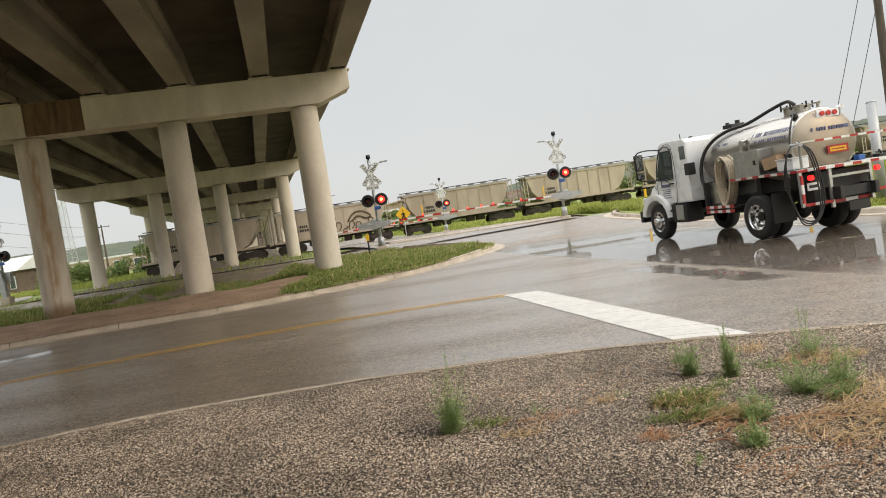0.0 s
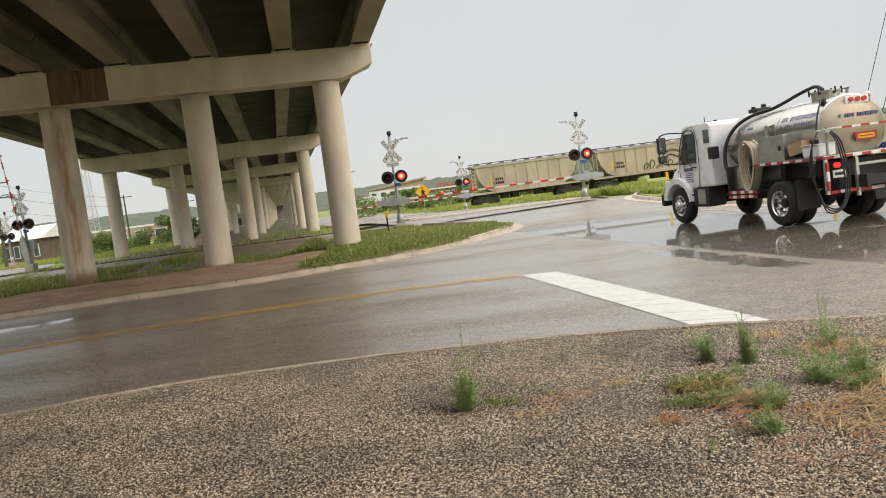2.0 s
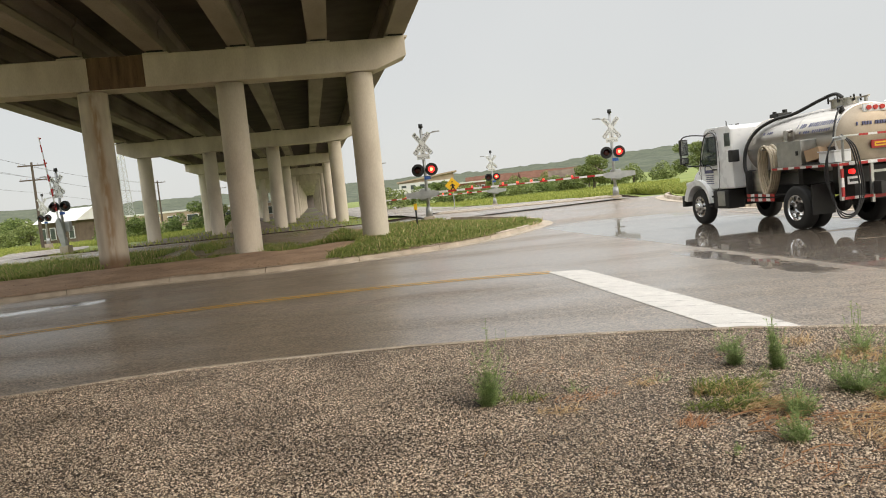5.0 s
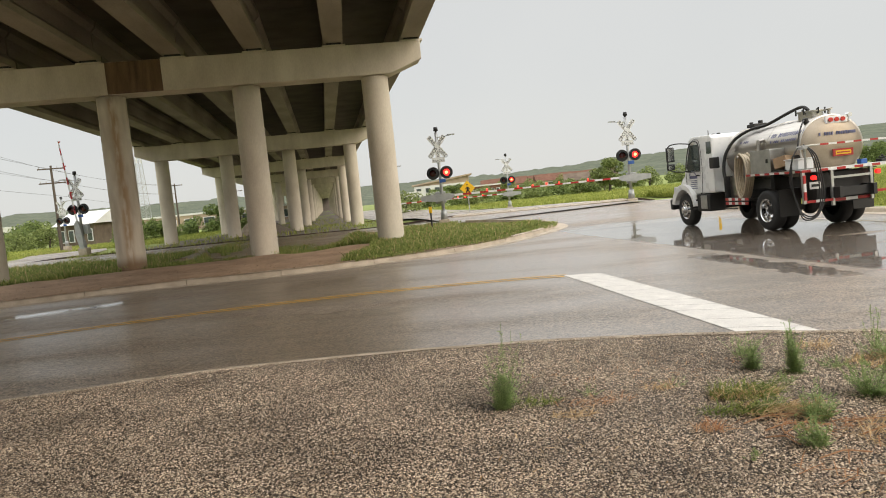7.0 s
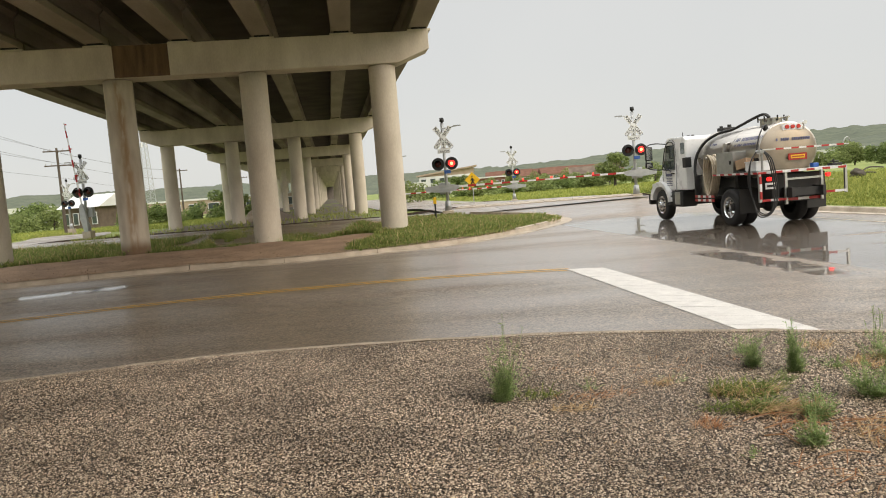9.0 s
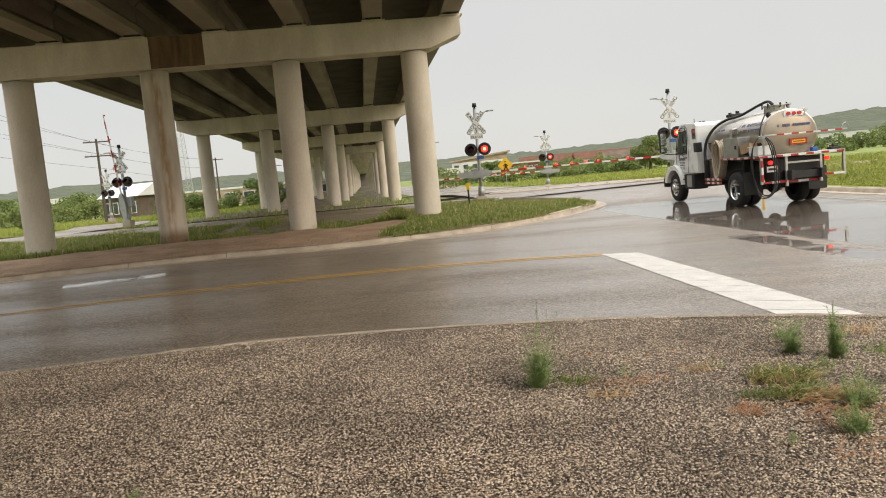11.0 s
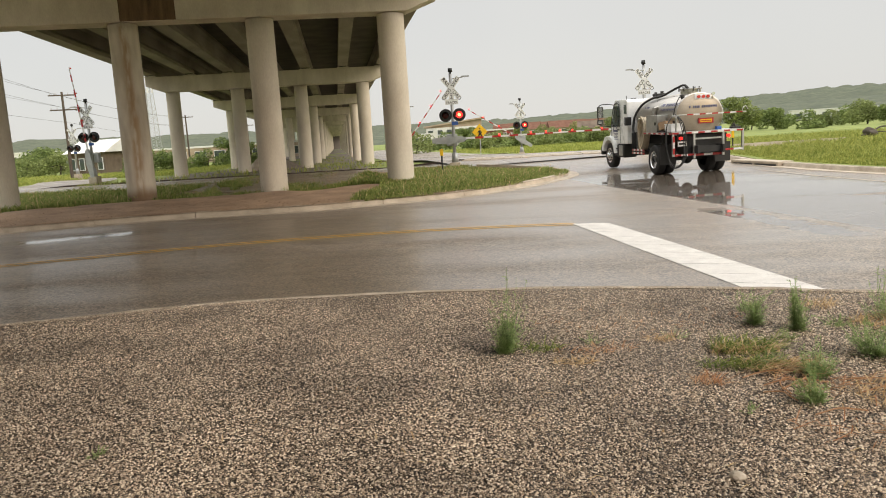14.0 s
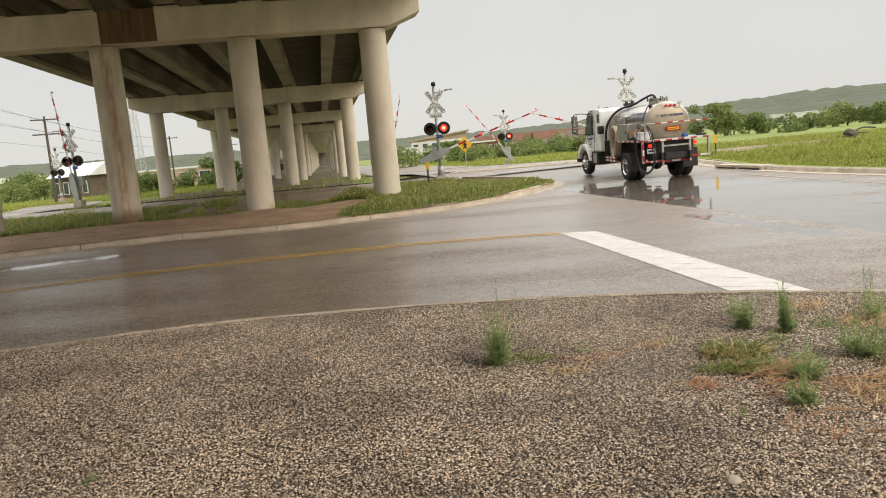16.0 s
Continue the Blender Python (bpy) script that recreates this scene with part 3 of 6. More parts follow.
bar = thing("stop_bar", "wide white painted stop bar with fine cross cracks", "road marking", "", "structure")
cuts = [0.0, 0.13, 0.2, 0.31, 0.4, 0.46, 0.58, 0.66, 0.73, 0.84, 0.93, 1.0]
for k0, k1 in zip(cuts, cuts[1:]):
    bm = bmesh.new()
    at = lambda line, k: (np.interp(k, np.linspace(0, 1, 12), [p[0] for p in line]), np.interp(k, np.linspace(0, 1, 12), [p[1] for p in line]))
    loft(bm, [[(*at(side, k), 0.006) for k in (k0 + 0.0015, (k0 + k1) / 2, k1 - 0.0015)] for side in (bar_l, bar_r)])
    part("bar_panel", bm, PAINT_WHITE, bar)

# ---- tanker truck: x ahead, y to its left, z up, from the ground under the rear axle ----
CAB_WHITE = mat("white_cab_paint", (0.80, 0.80, 0.79), (0.88, 0.88, 0.86), 2.0, 0.22, 0.35, fine=0.1)
STEEL = mat("brushed_stainless", (0.40, 0.37, 0.335), (0.56, 0.525, 0.48), 3.0, 0.26, 0.42, metal=1.0, bump=0.04, bump_scale=60, stretch=(0.4, 3, 3))
STEEL_END = mat("stained_stainless_end", (0.29, 0.235, 0.175), (0.44, 0.37, 0.29), 2.2, 0.45, 0.6, metal=0.75, bump=0.05)
CHROME = mat("polished_aluminium", (0.70, 0.70, 0.70), (0.82, 0.82, 0.82), 8, 0.12, 0.25, metal=1.0)
ALU = mat("checker_aluminium", (0.36, 0.36, 0.35), (0.52, 0.52, 0.50), 5, 0.35, 0.5, metal=0.9, bump=0.2, bump_scale=80)
BLACK = mat("black_chassis", (0.010, 0.010, 0.010), (0.030, 0.028, 0.026), 5, 0.5, 0.7)
RUBBER = mat("tyre_rubber", (0.012, 0.012, 0.012), (0.030, 0.029, 0.028), 6, 0.65, 0.85, bump=0.2, bump_scale=90)
HOSE_TAN = mat("tan_hose", (0.42, 0.34, 0.24), (0.55, 0.46, 0.34), 6, 0.6)
RED = mat("red_reflective", (0.34, 0.018, 0.018), (0.46, 0.03, 0.03), 10, 0.35)
WHITE = mat("white_reflective", (0.60, 0.59, 0.57), (0.74, 0.73, 0.71), 10, 0.35)
BLUE_INK = mat("blue_lettering", (0.085, 0.09, 0.17), (0.14, 0.145, 0.25), 10, 0.5)
CARDBOARD = mat("cardboard", (0.30, 0.19, 0.11), (0.38, 0.25, 0.15), 5, 0.85)
WHITE_PLASTIC = mat("white_plastic", (0.66, 0.66, 0.66), (0.78, 0.78, 0.78), 5, 0.45)
BLUE_PLASTIC = mat("blue_plastic", (0.02, 0.10, 0.36), (0.03, 0.14, 0.45), 5, 0.4)
YELLOW = mat("yellow_sign", (0.75, 0.42, 0.02), (0.85, 0.50, 0.03), 4, 0.4)
LAMP_RED = glow("lit_red_lamp", (1.0, 0.02, 0.02), 1.6)
RED_LENS = mat("red_lens", (0.45, 0.03, 0.02), (0.60, 0.05, 0.04), 20, 0.15)
GLASS, gN, gL, gP = nodes_of("dark_window_glass")
gP.inputs["Base Color"].default_value = (0.10, 0.13, 0.12, 1)
gP.inputs["Roughness"].default_value, gP.inputs["Transmission Weight"].default_value = 0.03, 0.55
Z_UP = Matrix(((1, 0, 0, 0), (0, 0, 1, 0), (0, 1, 0, 0), (0, 0, 0, 1)))   # outline (x, z), thickness along y


def side_plate(bm, outline, y0, y1, bevel=0.0):
    fs = prism(bm, outline, y1 - y0, Matrix.Translation((0, y0, 0)) @ Z_UP)
    if bevel:
        bmesh.ops.bevel(bm, geom=list({e for f in fs for e in f.edges}), offset=bevel, segments=2, affect="EDGES", profile=0.7)


def tape(parent, p, q, n, size):
    """Red and white reflective tape: n pieces from p to q."""
    p, q = Vector(p), Vector(q)
    d = (q - p) / n
    ang = math.atan2(d.y, d.x)
    for i in range(n):
        bm = bmesh.new()
        c = p + d * (i + 0.5)
        if abs(d.z) > d.xy.length:
            box(bm, c, (size[0], size[0], d.length))
        else:
            box(bm, c, (d.length, size[0], size[1]), 0, Matrix.Rotation(ang, 4, "Z"))
        part("red_tape" if i % 2 == 0 else "white_tape", bm, RED if i % 2 == 0 else WHITE, parent)


def build_wheel(name, parent, x, y, out, dual):
    """A wheel turning about its own y axis; out is +1 on the left side."""
    w = new(name)
    w.parent = parent
    w.location = (x, y, 0.5)
    turn = Matrix.Rotation(radians(-90 * out), 4, "X")
    prof = [(0.29, -0.13), (0.40, -0.14), (0.475, -0.125), (0.498, -0.09), (0.50, 0), (0.498, 0.09), (0.475, 0.125), (0.40, 0.14), (0.29, 0.13)]
    for k in ((0, 1) if dual else (0,)):
        bm = bmesh.new()
        lathe(bm, prof, turn @ Matrix.Translation((0, 0, -0.14 - 0.33 * k)), 44, 0, False)
        part("tyre", bm, RUBBER, w, "", True)
    bm = bmesh.new()
    dish = [(0.295, 0.0), (0.285, -0.02), (0.265, -0.03), (0.255, -0.15), (0.20, -0.17), (0.17, -0.165)] if dual else [(0.295, -0.005), (0.28, -0.01), (0.26, -0.03), (0.20, 0.0), (0.17, 0.02)]
    lathe(bm, [(0.04, dish[-1][1] - 0.06), (0.285, dish[-1][1] - 0.06)] + dish + [(0.05, dish[-1][1] + 0.01)], turn, 32)
    rim = part("rim", bm, CHROME, w, "polished aluminium rim")
    z = dish[-1][1]
    bm = bmesh.new()
    tube(bm, (0, 0, z - 0.03), (0, 0, z + 0.003), 0.13 if dual else 0.15, seg=24)
    bmesh.ops.transform(bm, matrix=turn, verts=bm.verts[:])
    part("wheel_disc", bm, ALU, rim, "")
    for a in range(10):
        bm = bmesh.new()
        m = turn @ Matrix.Rotation(2 * math.pi * a / 10, 4, "Z")
        vs = tube(bm, (0.215, 0, z - 0.01), (0.215, 0, z + 0.012), 0.028, seg=10)
        bmesh.ops.transform(bm, matrix=m, verts=vs)
        part("hand_hole", bm, BLACK, rim)
    bm = bmesh.new()
    lathe(bm, [(0.11, z - 0.02), (0.11, z + 0.05), (0.09, z + 0.08), (0.03, z + 0.09)], turn, 20)
    part("hub_cap", bm, CHROME if not dual else BLACK, w, "", True)
    return w


def build_truck():
    truck = thing("tanker_truck", "white medium-duty vacuum tanker truck with a stainless steel tank", "truck")
    P = lambda name, bm, m, label="", smooth=False, parent=None: part(name, bm, m, parent or truck, label, smooth)
    # chassis
    bm = bmesh.new()
    for y in (-0.43, 0.43):
        box(bm, (1.9, y, 0.86), (7.4, 0.09, 0.26), 0.01)
    for x in (-1.6, -0.6, 0.7, 2.0, 3.2, 5.0):
        box(bm, (x, 0, 0.86), (0.12, 0.86, 0.2))
    P("chassis", bm, BLACK)
    for x, half in ((0, 0.75), (4.4, 0.9)):
        bm = bmesh.new()
        tube(bm, (x, -half, 0.5), (x, half, 0.5), 0.075)
        if x == 0:
            bmesh.ops.create_uvsphere(bm, u_segments=16, v_segments=10, radius=0.2, matrix=Matrix.Translation((0, 0, 0.5)))
        P("axle", bm, BLACK)
    wheels = [build_wheel("front_wheel", truck, 4.4, 1.14, 1, False), build_wheel("front_wheel", truck, 4.4, -1.14, -1, False),
              build_wheel("rear_wheel", truck, 0, 1.2, 1, True), build_wheel("rear_wheel", truck, 0, -1.2, -1, True)]
    # cab: extended, with a rounded roof
    bm = bmesh.new()
    side_plate(bm, [(2.72, 0.98), (2.72, 2.74), (2.85, 2.86), (3.92, 2.88), (4.10, 2.78), (4.44, 1.86), (4.5, 1.55), (4.42, 0.95)], -1.05, 1.05, 0.06)
    cab = P("cab", bm, CAB_WHITE, "white painted extended cab", True)
    for m in cab.data.polygons:
        m.use_smooth = False
    # bonnet with sloping front
    bm = bmesh.new()
    side_plate(bm, [(4.40, 0.85), (4.40, 1.72), (4.75, 1.68), (5.15, 1.44), (5.30, 1.24), (5.32, 0.72), (5.05, 0.72), (5.0, 0.95)], -0.82, 0.82, 0.07)
    P("bonnet", bm, CAB_WHITE)
    for s in (-1, 1):
        # wheel arch as a swept fender
        bm = bmesh.new()
        inner, outer = [], []
        for k in range(13):
            a = radians(10 + 165 * k / 12)
            inner.append((4.4 + 0.60 * math.cos(a), 0.55 + 0.56 * math.sin(a)))
            outer.append((4.4 + 0.74 * math.cos(a) + 0.05, 0.55 + 0.72 * math.sin(a)))
        y0, y1 = (0.78, 1.2) if s > 0 else (-1.2, -0.78)
        for i in range(12):
            prism(bm, [inner[i], inner[i + 1], outer[i + 1], outer[i]], y1 - y0, Matrix.Translation((0, y0, 0)) @ Z_UP)
        P("fender", bm, CAB_WHITE)
        bm = bmesh.new()
        box(bm, (5.20, 0.9 * s, 1.10), (0.22, 0.3, 0.2), 0.05)
        P("headlight", bm, WHITE_PLASTIC)
        # door with window
        bm = bmesh.new()
        side_plate(bm, [(3.42, 1.02), (3.42, 2.66), (4.02, 2.66), (4.32, 1.84), (4.3, 1.15), (4.2, 1.02)], 1.045 if s > 0 else -1.07, 1.07 if s > 0 else -1.045)
        door = P("door", bm, CAB_WHITE)
        bm = bmesh.new()
        side_plate(bm, [(3.47, 1.72), (3.47, 2.60), (3.98, 2.60), (4.28, 1.84), (4.16, 1.70)], 1.072 if s > 0 else -1.082, 1.082 if s > 0 else -1.072)
        part("door_window", bm, GLASS, door, "dark side window")
        bm = bmesh.new()
        box(bm, (3.56, 1.1 * s, 1.55), (0.2, 0.04, 0.045), 0.01)
        part("door_handle", bm, BLACK, door, "black handle")
        # small rear side window
        bm = bmesh.new()
        box(bm, (2.92, 1.052 * s, 2.44), (0.26, 0.012, 0.40), 0.0)
        P("quarter_window", bm, GLASS)
        # mirrors on arms
        bm = bmesh.new()
        hose(bm, [(4.0, 1.07 * s, 2.66), (4.3, 1.32 * s, 2.72), (4.45, 1.52 * s, 2.66), (4.47, 1.55 * s, 2.4), (4.46, 1.55 * s, 1.85), (4.3, 1.25 * s, 1.72), (4.2, 1.07 * s, 1.74)], 0.020)
        mirror = P("wing_mirror", bm, BLACK, "black tubular mirror arm")
        for z, h in ((2.36, 0.52), (1.92, 0.22)):
            bm = bmesh.new()
            box(bm, (4.44, 1.50 * s, z), (0.10, 0.24, h), 0.04)
            part("mirror_head", bm, BLACK, mirror)
            bm = bmesh.new()
            box(bm, (4.387, 1.50 * s, z), (0.008, 0.19, h - 0.07))
            part("mirror_glass", bm, CHROME, mirror, "mirror glass")
        # steps and tank under the door
        bm = bmesh.new()
        box(bm, (3.35, 0.85 * s, 0.70), (0.75, 0.5, 0.5), 0.05)
        for z in (0.52, 0.78):
            box(bm, (3.95, 1.0 * s, z), (0.42, 0.26, 0.05), 0.01)
        P("step_tank", bm, BLACK)
        bm = bmesh.new()
        box(bm, (3.3, 1.09 * s, 0.72), (0.36, 0.06, 0.4), 0.03)
        P("battery_box_cover", bm, ALU)
        bm = bmesh.new()
        hose(bm, [(4.34, 1.074 * s, 1.82), (4.33, 1.076 * s, 1.2), (4.22, 1.076 * s, 1.03), (3.42, 1.076 * s, 1.02), (3.41, 1.076 * s, 2.68), (4.0, 1.076 * s, 2.69)], 0.008, 4, 4)
        part("door_seam", bm, BLACK, door)
        bm = bmesh.new()
        side_plate(bm, [(4.55, 1.42), (4.60, 1.56), (4.90, 1.50), (4.86, 1.40)], 0.815 if s > 0 else -0.835, 0.835 if s > 0 else -0.815)
        P("bonnet_vent", bm, BLACK)
        bm = bmesh.new()
        hose(bm, [(3.46, 1.09 * s, 1.70), (3.46, 1.09 * s, 2.62), (3.99, 1.09 * s, 2.62), (4.30, 1.09 * s, 1.84), (4.16, 1.09 * s, 1.69), (3.46, 1.09 * s, 1.70)], 0.016, 5, 5)
        part("window_seal", bm, BLACK, door)
    bm = bmesh.new()
    side_plate(bm, [(4.08, 2.7), (4.13, 2.72), (4.48, 1.84), (4.43, 1.82)], -0.95, 0.95)
    P("windscreen", bm, GLASS)
    bm = bmesh.new()
    box(bm, (5.34, 0, 0.66), (0.18, 2.3, 0.34), 0.06)
    P("front_bumper", bm, BLACK)
    bm = bmesh.new()
    box(bm, (2.60, 1.08, 1.92), (0.22, 0.20, 0.36), 0.03)
    P("air_intake", bm, BLACK)
    bm = bmesh.new()
    for x in (3.3, 3.6):
        box(bm, (x, 0.5, 2.9), (0.1, 0.06, 0.04), 0.01)
    tube(bm, (3.15, 0.9, 2.86), (3.15, 0.9, 3.02), 0.012)
    P("roof_marker", bm, BLACK)
    # maker's mark and unreadable lines on the door
    bm = bmesh.new()
    box(bm, (3.9, 1.076, 1.50), (0.46, 0.006, 0.1))
    hose(bm, [(4.1, 1.078, 1.5), (4.08, 1.078, 1.66), (3.9, 1.078, 1.7), (3.74, 1.078, 1.6)], 0.014)
    P("door_emblem", bm, BLUE_INK, "dark blue emblem")
    for i in range(5):
        bm = bmesh.new()
        box(bm, (3.88, 1.075, 1.38 - 0.06 * i), (0.42 - 0.04 * (i % 2), 0.005, 0.022))
        P("door_text_line", bm, BLUE_INK)
    # tank
    TZ, TR, X0, X1 = 2.08, 0.83, -1.05, 2.5
    bm = bmesh.new()
    turn = Matrix.Translation((0, 0, TZ)) @ Matrix.Rotation(radians(90), 4, "Y")
    lathe(bm, [(TR * 0.55, X0 + 0.12 - 0.22), (TR * 0.8, X0 + 0.12 - 0.14), (TR * 0.94, X0 + 0.12 - 0.05), (TR, X0 + 0.12), (TR, X1 - 0.12), (TR * 0.94, X1 - 0.02), (TR * 0.7, X1 + 0.1)], turn, 56)
    tank = P("tank", bm, [STEEL, STEEL_END], "stainless steel cylindrical tank", True)
    for p in tank.data.polygons:
        if p.center.x < X0 + 0.13:
            p.material_index = 1
    for x in (X0 + 0.12, 0.45, X1 - 0.15):
        bm = bmesh.new()
        lathe(bm, [(TR + 0.002, x - 0.025), (TR + 0.012, x - 0.018), (TR + 0.012, x + 0.018), (TR + 0.002, x + 0.025)], turn, 56)
        part("weld_band", bm, STEEL, tank, "", True)
    bm = bmesh.new()
    tube(bm, (-0.32, 0.05, TZ + TR - 0.08), (-0.32, 0.05, TZ + TR + 0.14), 0.28, seg=28)
    manway = P("manway", bm, STEEL, "steel manway on the tank")
    bm = bmesh.new()
    tube(bm, (-0.32, 0.05, TZ + TR + 0.14), (-0.32, 0.05, TZ + TR + 0.18), 0.32, seg=28)
    part("lid", bm, STEEL, manway)
    for a in range(6):
        bm = bmesh.new()
        p = Vector((-0.32 + 0.31 * math.cos(a * 1.047), 0.05 + 0.33 * math.sin(a * 1.047), TZ + TR + 0.08))
        tube(bm, p, p + Vector((0, 0, 0.17)), 0.02, seg=8)
        part("clamp", bm, BLACK, manway)
    bm = bmesh.new()
    box(bm, (1.95, 0.1, TZ + TR + 0.05), (0.36, 0.4, 0.12), 0.03)
    tube(bm, (1.85, 0.05, TZ + TR), (1.85, 0.05, TZ + TR + 0.2), 0.06)
    tube(bm, (2.05, 0.2, TZ + TR), (2.05, 0.2, TZ + TR + 0.17), 0.05)
    P("tank_valve_front", bm, BLACK)
    bm = bmesh.new()
    tube(bm, (-0.80, 0.45, TZ + TR - 0.3), (-0.80, 0.55, TZ + TR - 0.05), 0.07)
    P("tank_inlet", bm, BLACK)
    bm = bmesh.new()
    tube(bm, (-0.80, -0.1, TZ + TR - 0.05), (-0.80, -0.1, TZ + TR + 0.16), 0.035)
    tube(bm, (-0.90, -0.1, TZ + TR + 0.16), (-0.70, -0.1, TZ + TR + 0.16), 0.03)
    P("tank_valve", bm, STEEL)
    # rear light board with three lamps and a round work light
    bm = bmesh.new()
    box(bm, (X0 - 0.03, -0.06, TZ + TR - 0.16), (0.05, 0.56, 0.19), 0.01)
    P("light_board", bm, WHITE_PLASTIC)
    for y in (0.10, -0.06, -0.22):
        bm = bmesh.new()
        tube(bm, (X0 - 0.05, y, TZ + TR - 0.16), (X0 - 0.085, y, TZ + TR - 0.16), 0.058, seg=18)
        P("clearance_lamp", bm, RED_LENS, "red lens")
    bm = bmesh.new()
    tube(bm, (X0 + 0.05, -0.42, TZ + TR - 0.06), (X0 - 0.06, -0.42, TZ + TR - 0.06), 0.06, seg=18)
    tube(bm, (X0, -0.42, TZ + TR - 0.25), (X0, -0.42, TZ + TR - 0.08), 0.02, seg=8)
    P("work_light", bm, CHROME)
    # lettering on side and end as slim slanted bars
    for x0, x1, z0, w in ((0.48, -0.98, 0.42, 0.13), (0.30, -0.78, 0.25, 0.075), (1.75, 1.25, 0.36, 0.075)):
        n = max(6, int(abs(x1 - x0) / 0.075))
        a = math.asin(z0 / TR)
        face_m = Matrix.Translation((0, (TR + 0.003) * math.cos(a), TZ + (TR + 0.003) * math.sin(a))) @ Matrix.Rotation(a, 4, "X")
        for i in range(n):
            if i in (1, 5):
                continue
            bm = bmesh.new()
            x = x0 + (x1 - x0) * (i + 0.5) / n
            vs = box(bm, (0, 0, 0), (0.036 if i % 3 else 0.052, 0.006, w * (1.0 if i % 4 else 0.85)), 0, Matrix.Rotation(radians(-14), 4, "Y"))
            bmesh.ops.transform(bm, matrix=Matrix.Translation((x, 0, 0)) @ face_m, verts=vs)
            part("lettering_bar", bm, BLUE_INK, tank)
    for i in range(16):
        if i in (1, 6):
            continue
        bm = bmesh.new()
        y = 0.42 - i * 0.062
        r = math.hypot(y, 0.30) / TR
        box(bm, (X0 - 0.012 + float(np.interp(r, (0.5, 0.55, 0.8, 0.94), (-0.10, -0.10, -0.02, 0.07))), y, TZ + 0.30), (0.022, 0.034, 0.085))
        part("lettering_bar", bm, BLUE_INK, tank)
    bm = bmesh.new()
    box(bm, (X0 - 0.16, -0.10, TZ - 0.24), (0.03, 0.52, 0.2))
    board = P("warning_placard", bm, RED, "red bordered placard")
    bm = bmesh.new()
    box(bm, (X0 - 0.178, -0.10, TZ - 0.24), (0.006, 0.40, 0.11))
    part("placard_face", bm, YELLOW, board, "yellow face")
    bm = bmesh.new()
    box(bm, (X0 - 0.183, -0.10, TZ - 0.24), (0.004, 0.34, 0.03))
    part("placard_text", bm, RED, board)
    # saddles and flat deck
    for x in (-0.6, 0.6, 1.9):
        bm = bmesh.new()
        box(bm, (x, 0, 1.2), (0.16, 1.2, 0.42))
        P("tank_saddle", bm, BLACK)
    bm = bmesh.new()
    for s in (-1, 1):
        box(bm, (-0.15, 0.98 * s, 1.44), (1.75, 0.5, 0.06), 0.01)
    box(bm, (-1.29, 0, 1.44), (0.55, 2.5, 0.06), 0.01)
    P("deck", bm, ALU, "aluminium checker-plate deck")
    tape(truck, (0.72, 1.245, 1.425), (-1.55, 1.245, 1.425), 11, (0.012, 0.06))
    tape(truck, (-1.578, 1.24, 1.425), (-1.578, -1.2, 1.425), 11, (0.012, 0.065))
    # lower tray with the tan hose coil between cab and rear wheel
    bm = bmesh.new()
    box(bm, (1.30, 0.9, 0.76), (1.15, 0.62, 0.05), 0.01)
    box(bm, (1.87, 0.95, 1.1), (0.05, 0.55, 0.7), 0.02)
    P("hose_tray", bm, BLACK)
    tape(truck, (1.88, 1.22, 0.80), (0.75, 1.22, 0.80), 7, (0.012, 0.07))
    tape(truck, (1.88, 1.22, 0.69), (0.75, 1.22, 0.69), 7, (0.012, 0.07))
    bm = bmesh.new()
    for k in range(5):
        y, dx, dz = 1.0 + 0.05 * k, 0.03 * math.sin(k * 2.1), 0.04 * math.cos(k * 1.7)
        hose(bm, [(1.02 + dx, y, 2.06 + dz), (0.80 + dx, y, 1.85), (0.80, y, 1.35 + dz), (0.98, y, 0.92), (1.16 + dx, y, 0.86), (1.32, y, 1.35), (1.24 + dx, y, 1.92 + dz), (1.03 + dx, y, 2.06 + dz)], 0.030, 8, 5)
    P("hose_coil", bm, HOSE_TAN, "coiled tan suction hose", True)
    bm = bmesh.new()
    tube(bm, (1.05, 0.7, 2.0), (1.05, 1.28, 2.0), 0.04)
    P("hose_hook", bm, STEEL)
    bm = bmesh.new()
    box(bm, (1.60, 0.98, 1.12), (0.55, 0.2, 0.62), 0.09)
    P("side_tank", bm, STEEL)
    # tool box with a latch, boxes and bin on the deck
    bm = bmesh.new()
    box(bm, (0.10, 0.98, 1.80), (0.88, 0.48, 0.66), 0.015)
    chest = P("tool_box", bm, ALU, "plain aluminium tool box")
    bm = bmesh.new()
    box(bm, (-0.20, 1.225, 1.80), (0.08, 0.02, 0.12), 0.01)
    part("latch", bm, BLACK, chest)
    bm = bmesh.new()
    box(bm, (-0.62, 1.0, 1.50), (0.56, 0.44, 0.04), 0.0)
    box(bm, (-0.62, 0.79, 1.75), (0.56, 0.03, 0.55), 0.0)
    P("open_shelf", bm, BLACK)
    bm = bmesh.new()
    box(bm, (-0.58, 1.0, 1.72), (0.36, 0.34, 0.3), 0.01, Matrix.Rotation(radians(14), 4, "Y") @ Matrix.Rotation(radians(20), 4, "Z"))
    P("cardboard_box", bm, CARDBOARD, "open cardboard box")
    bm = bmesh.new()
    box(bm, (-1.12, 0.98, 1.62), (0.50, 0.40, 0.27), 0.03)
    box(bm, (-1.12, 0.98, 1.77), (0.54, 0.44, 0.03), 0.01)
    P("storage_bin", bm, WHITE_PLASTIC, "white plastic bin")
    bm = bmesh.new()
    box(bm, (-1.42, -0.42, 1.54), (0.15, 0.16, 0.13), 0.02)
    P("blue_jug", bm, BLUE_PLASTIC, "blue plastic jug")
    bm = bmesh.new()
